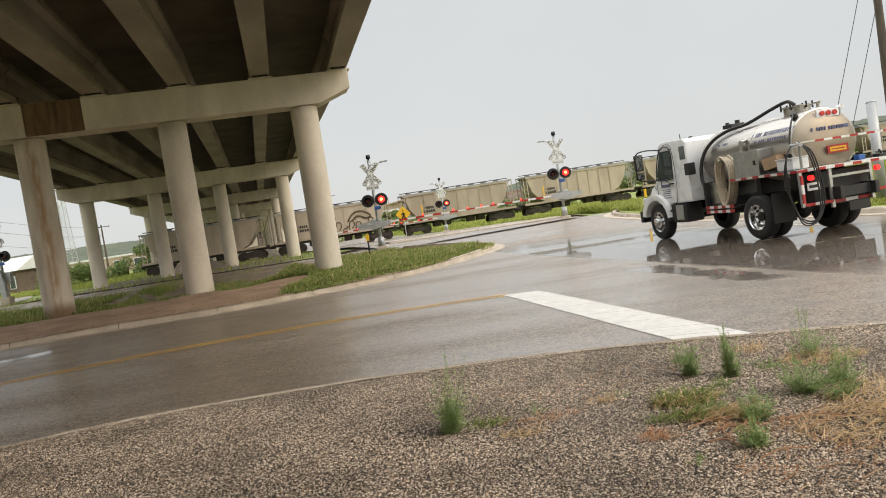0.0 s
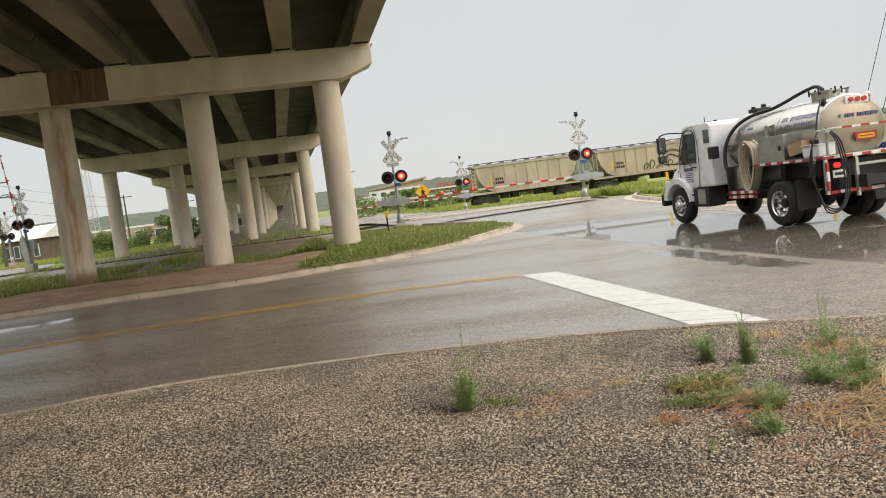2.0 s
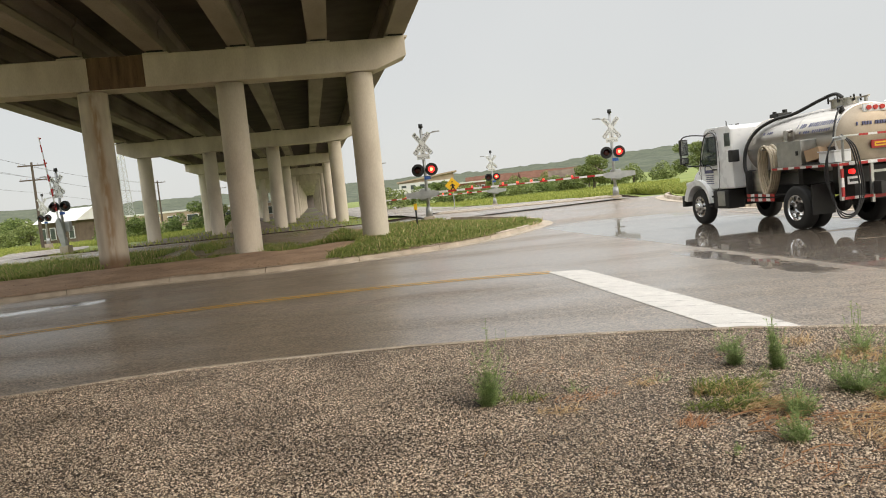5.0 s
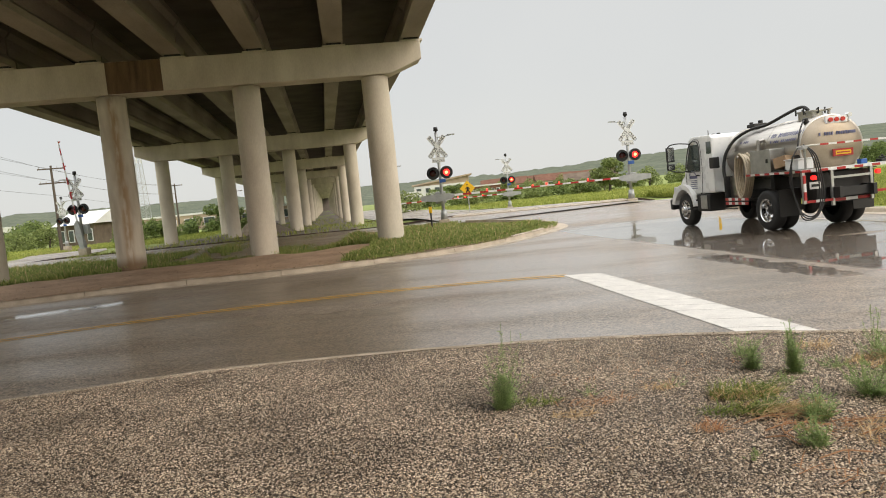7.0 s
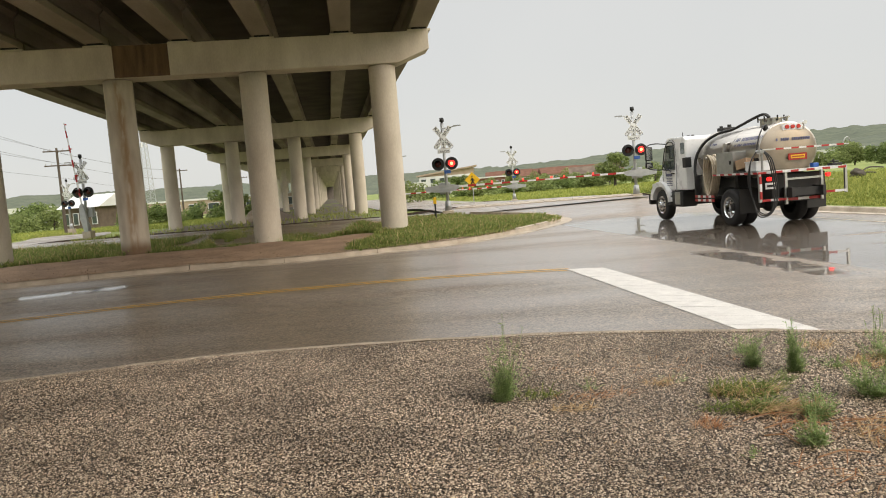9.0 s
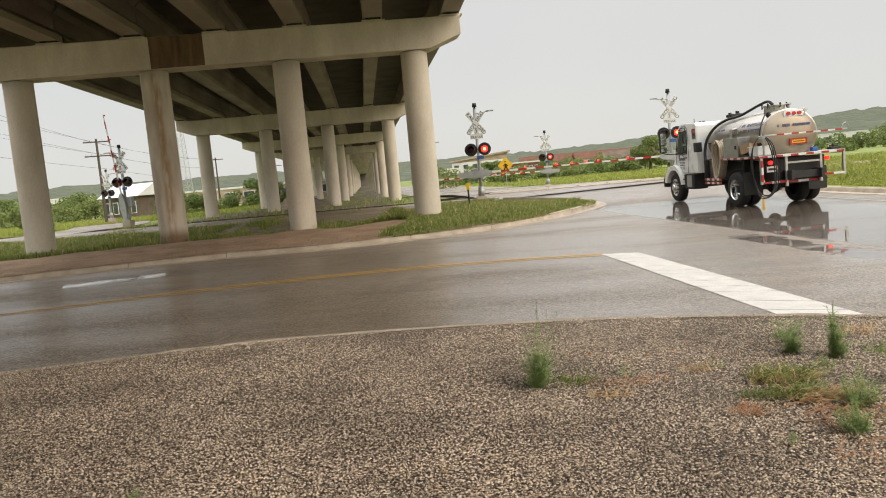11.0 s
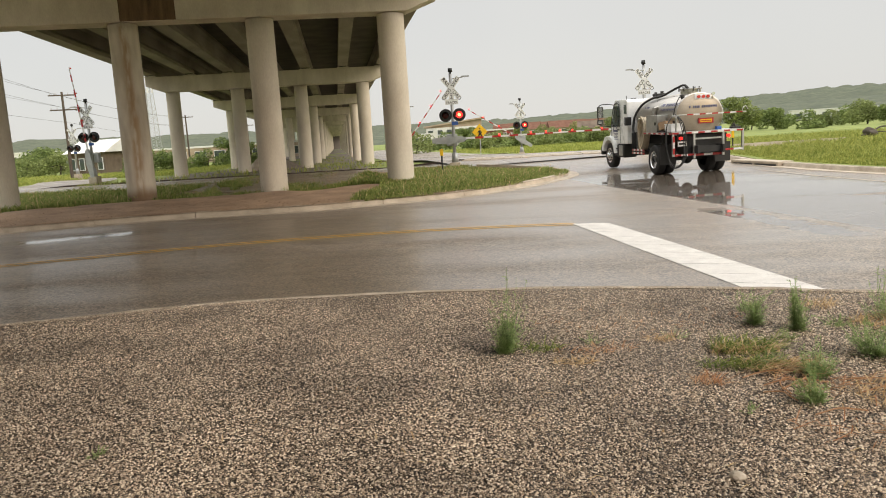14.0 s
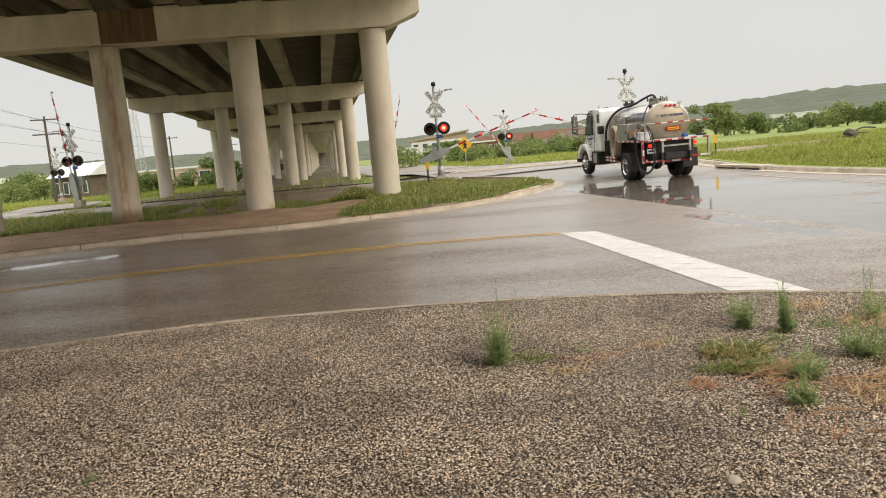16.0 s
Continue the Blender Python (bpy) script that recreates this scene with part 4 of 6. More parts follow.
    box(bm, (-1.35, -1.05, 1.52), (0.2, 0.30, 0.08), 0.02)
    tube(bm, (-1.35, -1.05, 1.54), (-1.35, -1.0, 1.66), 0.025)
    tube(bm, (-1.35, -1.16, 1.60), (-1.35, -0.92, 1.60), 0.02)
    P("vice", bm, BLACK)
    # rear frames: uprights and bars hanging from the deck
    bm = bmesh.new()
    for y, z0 in ((1.2, 0.66), (0.48, 0.56), (-0.52, 0.62), (-1.2, 0.74)):
        box(bm, (-1.55, y, (z0 + 1.42) / 2), (0.06, 0.07, 1.42 - z0), 0.008)
    for y0, y1, z in ((1.2, 0.48, 0.70), (-0.52, 0.48, 0.90), (-0.52, -1.2, 0.80), (0.48, -0.52, 1.20)):
        box(bm, (-1.55, (y0 + y1) / 2, z), (0.05, abs(y1 - y0), 0.05))
    P("rear_rack", bm, ALU, "aluminium rear rack frame")
    tape(truck, (-1.59, 1.2, 1.32), (-1.59, 1.2, 0.74), 3, (0.055, 0.0))
    tape(truck, (-1.59, 0.46, 0.90), (-1.59, -0.50, 0.90), 3, (0.012, 0.06))
    tape(truck, (-1.59, -0.55, 0.80), (-1.59, -1.18, 0.80), 2, (0.012, 0.06))
    tape(truck, (-1.59, 0.5, 0.70), (-1.59, 1.16, 0.70), 3, (0.012, 0.06))
    tape(truck, (-1.49, 0.42, 0.68), (-1.49, -0.5, 0.68), 3, (0.012, 0.07))
    bm = bmesh.new()
    box(bm, (-1.44, 0, 0.68), (0.08, 1.3, 0.12), 0.01)
    P("bumper_bar", bm, BLACK)
    bm = bmesh.new()
    box(bm, (-1.12, 0, 1.02), (0.5, 1.5, 0.66), 0.03)
    P("pump_housing", bm, BLACK)
    for y in (0.92, -0.72):
        bm = bmesh.new()
        tube(bm, (-1.49, y, 1.24), (-1.57, y, 1.24), 0.055, seg=18)
        P("tail_lamp", bm, LAMP_RED, "lit red tail lamp")
    bm = bmesh.new()
    box(bm, (-1.53, 0.88, 1.06), (0.01, 0.3, 0.16))
    plate = P("number_plate", bm, WHITE, "white plate")
    bm = bmesh.new()
    box(bm, (-1.538, 0.88, 1.06), (0.004, 0.22, 0.06))
    part("plate_bar", bm, BLACK, plate)
    # swing bar across the tank end with tape and a hook
    bm = bmesh.new()
    box(bm, (-1.5, -0.1, 2.10), (0.04, 2.5, 0.04), 0.008)
    tube(bm, (-1.5, 1.08, 1.47), (-1.5, 1.08, 2.12), 0.028)
    tube(bm, (-1.15, 1.0, 2.06), (-1.6, 1.12, 2.06), 0.05)
    hose(bm, [(-1.5, -1.2, 2.12), (-1.5, -1.25, 2.26), (-1.5, -1.34, 2.30), (-1.5, -1.40, 2.18)], 0.014)
    P("swing_bar", bm, ALU)
    tape(truck, (-1.528, 0.7, 2.10), (-1.528, -1.2, 2.10), 9, (0.01, 0.05))
    # black hoses: over the tank, and hanging at the rear corner
    bm = bmesh.new()
    hose(bm, [(-0.32, 0.1, 3.12), (-0.15, 0.15, 3.24), (0.25, 0.25, 3.14), (0.95, 0.42, 2.90), (1.55, 0.55, 2.82), (2.0, 0.75, 2.58), (2.18, 0.95, 2.15), (2.18, 1.04, 1.6), (2.0, 1.05, 1.25), (1.75, 0.95, 1.05)], 0.045, 10, 7)
    P("vacuum_hose", bm, BLACK, "black rubber vacuum hose", True)
    for k in range(3):
        bm = bmesh.new()
        e = 0.05 * k
        hose(bm, [(-1.5, 1.10, 2.14), (-1.66, 1.02 - e, 1.85), (-1.69, 0.92 - e, 1.3), (-1.70, 0.90 - e, 0.75), (-1.68, 1.0, 0.42 - 0.6 * e), (-1.60, 1.18 + e, 0.38 - 0.6 * e), (-1.45, 1.32, 0.62 + e), (-1.36 + e, 1.34, 1.2), (-1.34, 1.30, 1.75), (-1.28, 1.1, 2.06)], 0.016, 7, 6)
        P("drain_hose", bm, BLACK, "", True)
    bm = bmesh.new()
    hose(bm, [(-0.80, 0.55, 2.84), (-0.95, 0.72, 2.72), (-1.02, 0.86, 2.45), (-1.08, 0.96, 2.1)], 0.02, 7, 6)
    P("sight_hose", bm, BLACK, "thin black hose on the tank's rim", True)
    bm = bmesh.new()
    tube(bm, (0.62, 0.74, 2.44), (0.62, 0.90, 2.40), 0.05)
    tube(bm, (0.62, 0.90, 2.43), (0.62, 0.92, 2.18), 0.055)
    tube(bm, (0.62, 0.92, 2.20), (0.62, 0.92, 2.06), 0.075)
    P("pipe_fitting", bm, STEEL)
    for s in (-1, 1):
        bm = bmesh.new()
        box(bm, (-0.66, 0.97 * s, 0.68), (0.02, 0.56, 0.66))
        P("mud_flap", bm, BLACK)
    # the upper works sit low: lower everything above the deck
    for o in truck.children:
        if o.type == "MESH":
            for v in o.data.vertices:
                if v.co.z > 1.27:
                    v.co.z = 1.27 + (v.co.z - 1.27) * 0.86
            for c in o.children:
                for v in c.data.vertices:
                    if v.co.z > 1.27:
                        v.co.z = 1.27 + (v.co.z - 1.27) * 0.86
    return truck, wheels


TRUCK, WHEELS = build_truck()

# ---- railway crossing signals ----
GALV = mat("galvanised_steel", (0.34, 0.35, 0.35), (0.50, 0.50, 0.49), 4, 0.45, 0.6, metal=0.6)
SIGN_WHITE = mat("sign_white", (0.70, 0.70, 0.68), (0.80, 0.80, 0.78), 6, 0.5)
SIGN_BLACK = mat("sign_black", (0.012, 0.012, 0.012), (0.02, 0.02, 0.02), 6, 0.6)
SIGNAL_LIT = glow("lit_signal_lens", (1.0, 0.03, 0.03), 3.0)
SIGNAL_CORE = glow("signal_bulb", (1.0, 0.35, 0.12), 5.0)
SIGNAL_DARK = mat("dark_signal_lens", (0.05, 0.010, 0.010), (0.08, 0.015, 0.012), 8, 0.2)
BLUE_SIGN = mat("blue_sign", (0.03, 0.09, 0.30), (0.04, 0.12, 0.36), 6, 0.5)
GATES = []


def letters(text, size, m, parent, name="sign_letters"):
    cu = bpy.data.curves.new(name, "FONT")
    cu.body, cu.size, cu.align_x, cu.align_y, cu.extrude = text, size, "CENTER", "CENTER", 0.002
    cu.materials.append(SIGN_BLACK)
    ob = new(name, cu)
    ob.parent = parent
    ob.matrix_basis = m
    return ob


FACE = Matrix(((1, 0, 0, 0), (0, 0, -1, 0), (0, 1, 0, 0), (0, 0, 0, 1)))   # drawing in x, y stood up to face -y


def build_signal(x, y, z, yaw, front=True, lit=True, side=1, arm=4.4, foot=0.15, tall=4.45, gate=True):
    """A mast with crossbuck, flashers and gate; side: where the arm reaches, +1 to local +x. front: seen from the lettered face."""
    s = thing("crossing_signal", "silver railway crossing signal mast with crossbuck and red flashers" if lit else "silver crossing signal mast with dark flashers seen from behind",
              "crossing signal", "crossing signals", at=pose(x, y, z, 0, 0, yaw))
    P = lambda name, bm, m, label="", smooth=False: part(name, bm, m, s, label, smooth)
    bm = bmesh.new()
    box(bm, (0, 0, -foot / 2 + 0.05), (0.5, 0.5, foot + 0.1), 0.03)
    P("foundation", bm, KERB)
    bm = bmesh.new()
    tube(bm, (0, 0, 0.1), (0, 0, tall - 0.25), 0.075, seg=16)
    tube(bm, (0, 0, 0.1), (0, 0, 0.55), 0.17, 0.13, seg=16)
    P("mast", bm, GALV, "", True)
    bm = bmesh.new()
    tube(bm, (0, 0, tall - 0.25), (0, 0, tall - 0.18), 0.05)
    tube(bm, (0, 0, tall - 0.18), (0, 0, tall), 0.11, 0.09, seg=16)
    P("bell", bm, SIGN_BLACK, "dark warning bell", True)
    fy = -0.1 if front else 0.1
    bm = bmesh.new()
    tube(bm, (0, fy * 0.5, tall - 0.5), (side * 0.75, fy, tall - 0.42), 0.025)
    box(bm, (side * 0.7, fy, tall - 0.42), (0.35, 0.1, 0.06))
    P("side_arm", bm, GALV)
    zc = tall - 0.92
    for k, (ang, words) in enumerate(((-52, ("RAIL", "ROAD")), (52, ("CROS", "SING")))):
        bm = bmesh.new()
        vs = box(bm, (0, 0, 0), (1.22, 0.02, 0.23), 0)
        blade_m = Matrix.Translation((0, fy - 0.02 * (k + 1), zc)) @ Matrix.Rotation(radians(-ang), 4, "Y")
        bmesh.ops.transform(bm, matrix=blade_m, verts=vs)
        blade = P("crossbuck_blade", bm, SIGN_WHITE, "white crossbuck blade")
        if front:
            for w, dx in zip(words, (-0.35, 0.35)):
                letters(w, 0.235, blade_m @ Matrix.Translation((dx, -0.013, 0)) @ FACE, blade)
    if front:
        bm = bmesh.new()
        box(bm, (0, fy, zc - 0.62), (0.6, 0.02, 0.24))
        plate = P("track_count_sign", bm, SIGN_WHITE, "white sign reading 2 tracks")
        letters("TRACKS", 0.15, Matrix.Translation((0, fy - 0.014, zc - 0.66)) @ FACE, plate)
        bm = bmesh.new()
        box(bm, (0, fy, zc - 0.40), (0.24, 0.02, 0.24))
        plate = P("number_sign", bm, SIGN_WHITE)
        letters("2", 0.24, Matrix.Translation((0, fy - 0.014, zc - 0.40)) @ FACE, plate)
    zl = 2.3
    bm = bmesh.new()
    tube(bm, (-0.3, 0, zl + 0.14), (0.3, 0, zl + 0.14), 0.03)
    P("lamp_bracket", bm, SIGN_BLACK)
    for lx in (-0.32, 0.32):
        bm = bmesh.new()
        lathe(bm, [(0.02, -0.09), (0.30, -0.03), (0.30, -0.005), (0.16, 0.0)], Matrix.Translation((lx, fy, zl)) @ Matrix.Rotation(radians(90 if front else -90), 4, "X"), 24)
        head = P("flasher", bm, SIGN_BLACK, "round black flasher")
        bm = bmesh.new()
        hood = []
        for k in range(9):
            a = radians(-10 + 200 * k / 8)
            hood.append((0.19 * math.cos(a), 0.19 * math.sin(a)))
        for (a0, b0), (a1, b1) in zip(hood, hood[1:]):
            q = [bm.verts.new((lx + a, fy + d * (-1 if front else 1), zl + b)) for a, b, d in ((a0, b0, 0), (a1, b1, 0), (a1, b1, 0.24), (a0, b0, 0.24))]
            bm.faces.new(q)
        part("hood", bm, SIGN_BLACK, head)
        on = lit and lx > 0
        bm = bmesh.new()
        d = -1 if front else 1
        lathe(bm, [(0.155, 0.0), (0.14, 0.03), (0.05, 0.05)], Matrix.Translation((lx, fy + 0.01 * d, zl)) @ Matrix.Rotation(radians(90 if front else -90), 4, "X"), 20)
        part("lens", bm, SIGNAL_LIT if on else SIGNAL_DARK, head, "glowing red lens" if on else "", True)
        if on:
            bm = bmesh.new()
            tube(bm, (lx, fy + 0.055 * d, zl), (lx, fy + 0.062 * d, zl), 0.07, seg=14)
            part("bulb", bm, SIGNAL_CORE, head)
    bm = bmesh.new()
    box(bm, (0.1, fy, zl - 0.38), (0.3, 0.02, 0.16))
    P("blue_notice", bm, BLUE_SIGN, "small blue notice")
    # gate machine and arm
    if gate:
        bm = bmesh.new()
        box(bm, (-side * 0.1, 0.18, 1.15), (0.5, 0.3, 0.55), 0.05)
        P("gate_machine", bm, GALV)
        g = new("gate_arm")
        g.parent = s
        g.location = (side * 0.1, -0.12, 1.15)
        bm = bmesh.new()
        side_out = [(-1.1, 0.12), (-1.1, -0.1), (-0.3, -0.2), (0.35, -0.12), (0.5, 0.0), (0.5, 0.1), (0.2, 0.16), (-0.4, 0.18)]
        prism(bm, [(a * side, b) for a, b in side_out], 0.16, Matrix.Translation((0, 0.0, 0)) @ FACE)
        part("counterweight", bm, GALV, g, "grey counterweight casting")
        n = int(arm / 0.4)
        for i in range(n):
            bm = bmesh.new()
            w = 0.050 - 0.02 * i / n
            box(bm, (side * (0.5 + arm / n * (i + 0.5)), -0.08, 0.05), (arm / n, 0.03, 2 * w))
            part("red_stripe" if i % 2 else "white_stripe", bm, RED if i % 2 else WHITE, g)
        for k in (0.35, 0.68, 0.98):
            bm = bmesh.new()
            box(bm, (side * (0.5 + arm * k), -0.1, 0.13), (0.07, 0.06, 0.09), 0.015)
            part("gate_lamp", bm, SIGNAL_LIT if lit else RED_LENS, g)
        GATES.append((g, side))
    return s


build_signal(-2.74, 36.1, 0.45, 0, True, True, 1)
build_signal(6.58, 39.3, 0.45, 0, True, True, -1)
build_signal(0.7, 63.0, 0.08, 0, True, True, -1)
build_signal(-8.1, 57.5, 0.15, 0, True, True, 1)
build_signal(-23.8, 41.7, 0.69, 0, True, False, -1, 4.6, 0.4)
build_signal(-37.8, 63.6, 0.5, 0, True, False, 1, 4.4, 0.6, 4.4, False)


# ---- tracks ----
RAIL = mat("rusty_rail", (0.055, 0.035, 0.025), (0.13, 0.085, 0.06), 4, 0.5, 0.7, metal=0.4)
TIE = mat("tarred_tie", (0.03, 0.024, 0.02), (0.08, 0.066, 0.055), 5, 0.9)
T0, TYAW = Vector((-28.1, 71.9, 0)), radians(7.3)
TD = Vector((math.cos(TYAW), math.sin(TYAW), 0))


def build_track(name, way, label):
    """Rails, ties and ballast along a chain of (x, y, railhead height)."""
    way = [Vector(p) for p in way]
    d = way[-1] - way[0]
    L = d.length
    d.z = 0
    d.normalize()
    n = Vector((-d.y, d.x, 0))
    far = [(p - way[0]).dot(d) for p in way]
    at = lambda u: way[0].xy.to_3d() + d * u + Vector((0, 0, float(np.interp(u, far, [p.z for p in way]))))
    tr = thing(name, label, "railway track", "", "structure")
    bm = bmesh.new()
    lines = []
    for o, h in ((-3.1, -0.42), (-1.7, -0.10), (-0.9, -0.07), (0, -0.08), (0.9, -0.07), (1.7, -0.10), (3.1, -0.42)):
        lines.append([at(u) + n * o + Vector((0, 0, h + 0.05 * noise.noise((u * 0.9, o, 1)))) for u in np.linspace(0, L, 300)])
    loft(bm, lines)
    part("ballast_bed", bm, BALLAST, tr)
    prof = [(-0.07, -0.17), (0.07, -0.17), (0.07, -0.15), (0.012, -0.13), (0.012, -0.04), (0.036, -0.03), (0.036, 0), (-0.036, 0), (-0.036, -0.03), (-0.012, -0.04), (-0.012, -0.13), (-0.07, -0.15)]
    for o in (-0.75, 0.75):
        bm = bmesh.new()
        rings = [[bm.verts.new(at(u) + n * (o + a) + Vector((0, 0, b))) for a, b in prof] for u in far]
        for a, b in zip(rings, rings[1:]):
            for k in range(12):
                bm.faces.new((a[k], a[(k + 1) % 12], b[(k + 1) % 12], b[k]))
        bm.faces.new(rings[0][::-1])
        bm.faces.new(rings[-1])
        bmesh.ops.recalc_face_normals(bm, faces=bm.faces[:])
        part("rail", bm, RAIL, tr)
    bm = bmesh.new()
    turn = Matrix.Rotation(math.atan2(d.y, d.x), 4, "Z")
    for u in np.arange(0.3, L - 0.2, 0.55):
        box(bm, at(u) + Vector((0, 0, -0.10)), (0.24, 2.5, 0.1), 0, turn)
    tagged(part("ties", bm, TIE, tr), kind="stuff")
    return tr


ON_LINE = lambda x, z: (x, 46.6 - (x + 70) * 9.4 / 130, z)
build_track("track_1", [ON_LINE(-70, 0.28), ON_LINE(-7, 0.28), ON_LINE(-3, 0.505), ON_LINE(7.2, 0.505), ON_LINE(9.6, 0.0), ON_LINE(60, -0.2)], "rusty railway track on dark ballast")
build_track("track_2", [(*(T0 - TD * 50).xy, -0.12), (*(T0 + TD * 190).xy, -0.12)], "railway track on ballast beyond the bridge columns")
# planks of the crossing between the rails
bm = bmesh.new()
for o in (-1.3, 0, 1.3):
    for s in range(6):
        box(bm, (-1.9 + 1.55 * s, 41.55 - 0.072 * (0.0 + 1.55 * s) + o * 0.98, 0.485), (1.52, 0.95 if o == 0 else 0.8, 0.05), 0.01, Matrix.Rotation(-0.072, 4, "Z"))
setting("crossing_panels", bm, KERB, "worn concrete crossing panels between the rails", "crossing panel")


# ---- train of cement hopper wagons ----
HOPPER = mat("dusty_beige_hopper", (0.30, 0.238, 0.172), (0.47, 0.392, 0.300), 0.8, 0.75, bump=0.1, stretch=(1, 1, 0.3), vary=0.12)
HOPPER_DARK = mat("grimy_underframe", (0.035, 0.028, 0.022), (0.085, 0.068, 0.055), 3, 0.85)
ROOF_GREY = mat("hopper_roof", (0.24, 0.24, 0.235), (0.36, 0.355, 0.34), 2, 0.7)
GRAFFITI = mat("dark_graffiti", (0.07, 0.05, 0.03), (0.14, 0.10, 0.06), 6, 0.7)
PITCH = 12.2


def build_hopper(graffiti=False):
    """One wagon along x, railhead at z = 0, its body tapering to the hoppers at both ends."""
    car = thing("hopper_wagon", "beige cement hopper wagon with brown graffiti" if graffiti else "dusty beige covered cement hopper wagon", "train wagon", "wagons of the train")
    P = lambda name, bm, m, label="", smooth=False: part(name, bm, m, car, label, smooth)
    bm = bmesh.new()
    side_plate(bm, [(-3.4, 1.25), (3.4, 1.25), (4.15, 1.6), (4.75, 2.4), (5.05, 3.3), (5.05, 3.85), (-5.05, 3.85), (-5.05, 3.3), (-4.75, 2.4), (-4.15, 1.6)], -1.48, 1.48, 0.04)
    P("body", bm, HOPPER)
    bm = bmesh.new()
    side_plate(bm, [(-5.55, 3.86), (5.55, 3.86), (5.55, 3.98), (-5.55, 3.98)], -1.55, 1.55)
    roof = P("roof", bm, ROOF_GREY)
    bm = bmesh.new()
    box(bm, (0, 0, 4.16), (10.9, 0.8, 0.05))
    part("running_board", bm, HOPPER_DARK, roof)
    for k in range(8):
        bm = bmesh.new()
        tube(bm, (-4.5 + 1.28 * k, 0.75, 3.98), (-4.5 + 1.28 * k, 0.75, 4.14), 0.28, seg=14)
        part("hatch", bm, ROOF_GREY, roof)
    for s in (-1, 1):
        for k in range(7):
            bm = bmesh.new()
            box(bm, (-3.3 + 1.1 * k, 1.5 * s, 2.55), (0.06, 0.07, 2.55))
            P("side_rib", bm, HOPPER)
        bm = bmesh.new()
        box(bm, (0, 1.5 * s, 1.22), (11.3, 0.1, 0.2), 0.01)
        box(bm, (0, 1.5 * s, 3.8), (10.6, 0.1, 0.14), 0.01)
        P("side_sill", bm, HOPPER)
        for e in (-1, 1):
            bm = bmesh.new()
            for x in (5.15, 5.5):
                box(bm, (x * e, 1.45 * s, 2.5), (0.06, 0.06, 2.7))
            for r in range(6):
                box(bm, (5.32 * e, 1.45 * s, 1.5 + 0.4 * r), (0.4, 0.04, 0.04))
            P("ladder", bm, HOPPER)
    bm = bmesh.new()
    box(bm, (0, 0, 1.05), (11.8, 0.5, 0.3), 0.02)
    for e in (-1, 1):
        box(bm, (5.2 * e, 0, 1.2), (1.2, 2.6, 0.1))
        tube(bm, (5.8 * e, 0, 0.95), (6.1 * e, 0, 0.95), 0.14)
        for h in (-0.5, 0.5):
            box(bm, (1.7 * e + h, 0, 0.85), (0.7, 1.3, 0.7), 0.05)
    P("underframe", bm, HOPPER_DARK)
    for e in (-1, 1):
        bm = bmesh.new()
        for s in (-1, 1):
            side_plate(bm, [(4.2 * e - 1.15, 0.55), (4.2 * e - 0.4, 0.3), (4.2 * e + 0.4, 0.3), (4.2 * e + 1.15, 0.55), (4.2 * e + 0.4, 0.85), (4.2 * e - 0.4, 0.85)], 0.98 * s - 0.07, 0.98 * s + 0.07)
        box(bm, (4.2 * e, 0, 0.6), (0.4, 2.0, 0.3))
        for w in (-0.88, 0.88):
            for s in (-1, 1):
                tube(bm, (4.2 * e + w, 0.70 * s, 0.45), (4.2 * e + w, 0.84 * s, 0.45), 0.45, seg=20)
        P("bogie", bm, HOPPER_DARK)
    for i, (x, z, w) in enumerate(((-2.9, 2.45, 0.95), (-2.9, 2.1, 1.1))):
        bm = bmesh.new()
        for k in range(5):
            box(bm, (x + (k - 2) * w / 5, -1.488, z), (w / 5 - 0.05, 0.012, 0.24))
        P("lettering_bars", bm, SIGN_BLACK)
    bm = bmesh.new()
    box(bm, (-3.6, -1.487, 2.3), (0.1, 0.012, 1.0))
    P("yellow_marking", bm, YELLOW)
    if graffiti:
        bm = bmesh.new()
        for k in range(7):
            x = -0.4 + 0.62 * k
            h = 0.5 + 0.35 * math.sin(k * 2.3)
            hose(bm, [(x, -1.5, 1.5), (x + 0.1, -1.5, 1.5 + h), (x + 0.42, -1.5, 1.55 + h), (x + 0.5, -1.5, 1.9), (x + 0.25, -1.5, 1.6)], 0.055, 5, 4)
        hose(bm, [(1.4, -1.5, 2.3), (2.0, -1.5, 3.0), (2.9, -1.5, 3.1), (3.6, -1.5, 2.6), (3.2, -1.5, 2.4), (2.4, -1.5, 2.7), (1.8, -1.5, 2.3)], 0.09, 5, 5)
        P("graffiti", bm, GRAFFITI, "dark brown graffiti")
    return car


WAGONS = [build_hopper(), build_hopper(True)]
for i in range(2, 9):
    WAGONS.append(copy_thing(WAGONS[0], Matrix()))


# ---- poles, wires, signs ----
WOOD = mat("weathered_pole_wood", (0.06, 0.045, 0.035), (0.14, 0.11, 0.085), 5, 0.9, stretch=(4, 4, 0.3))


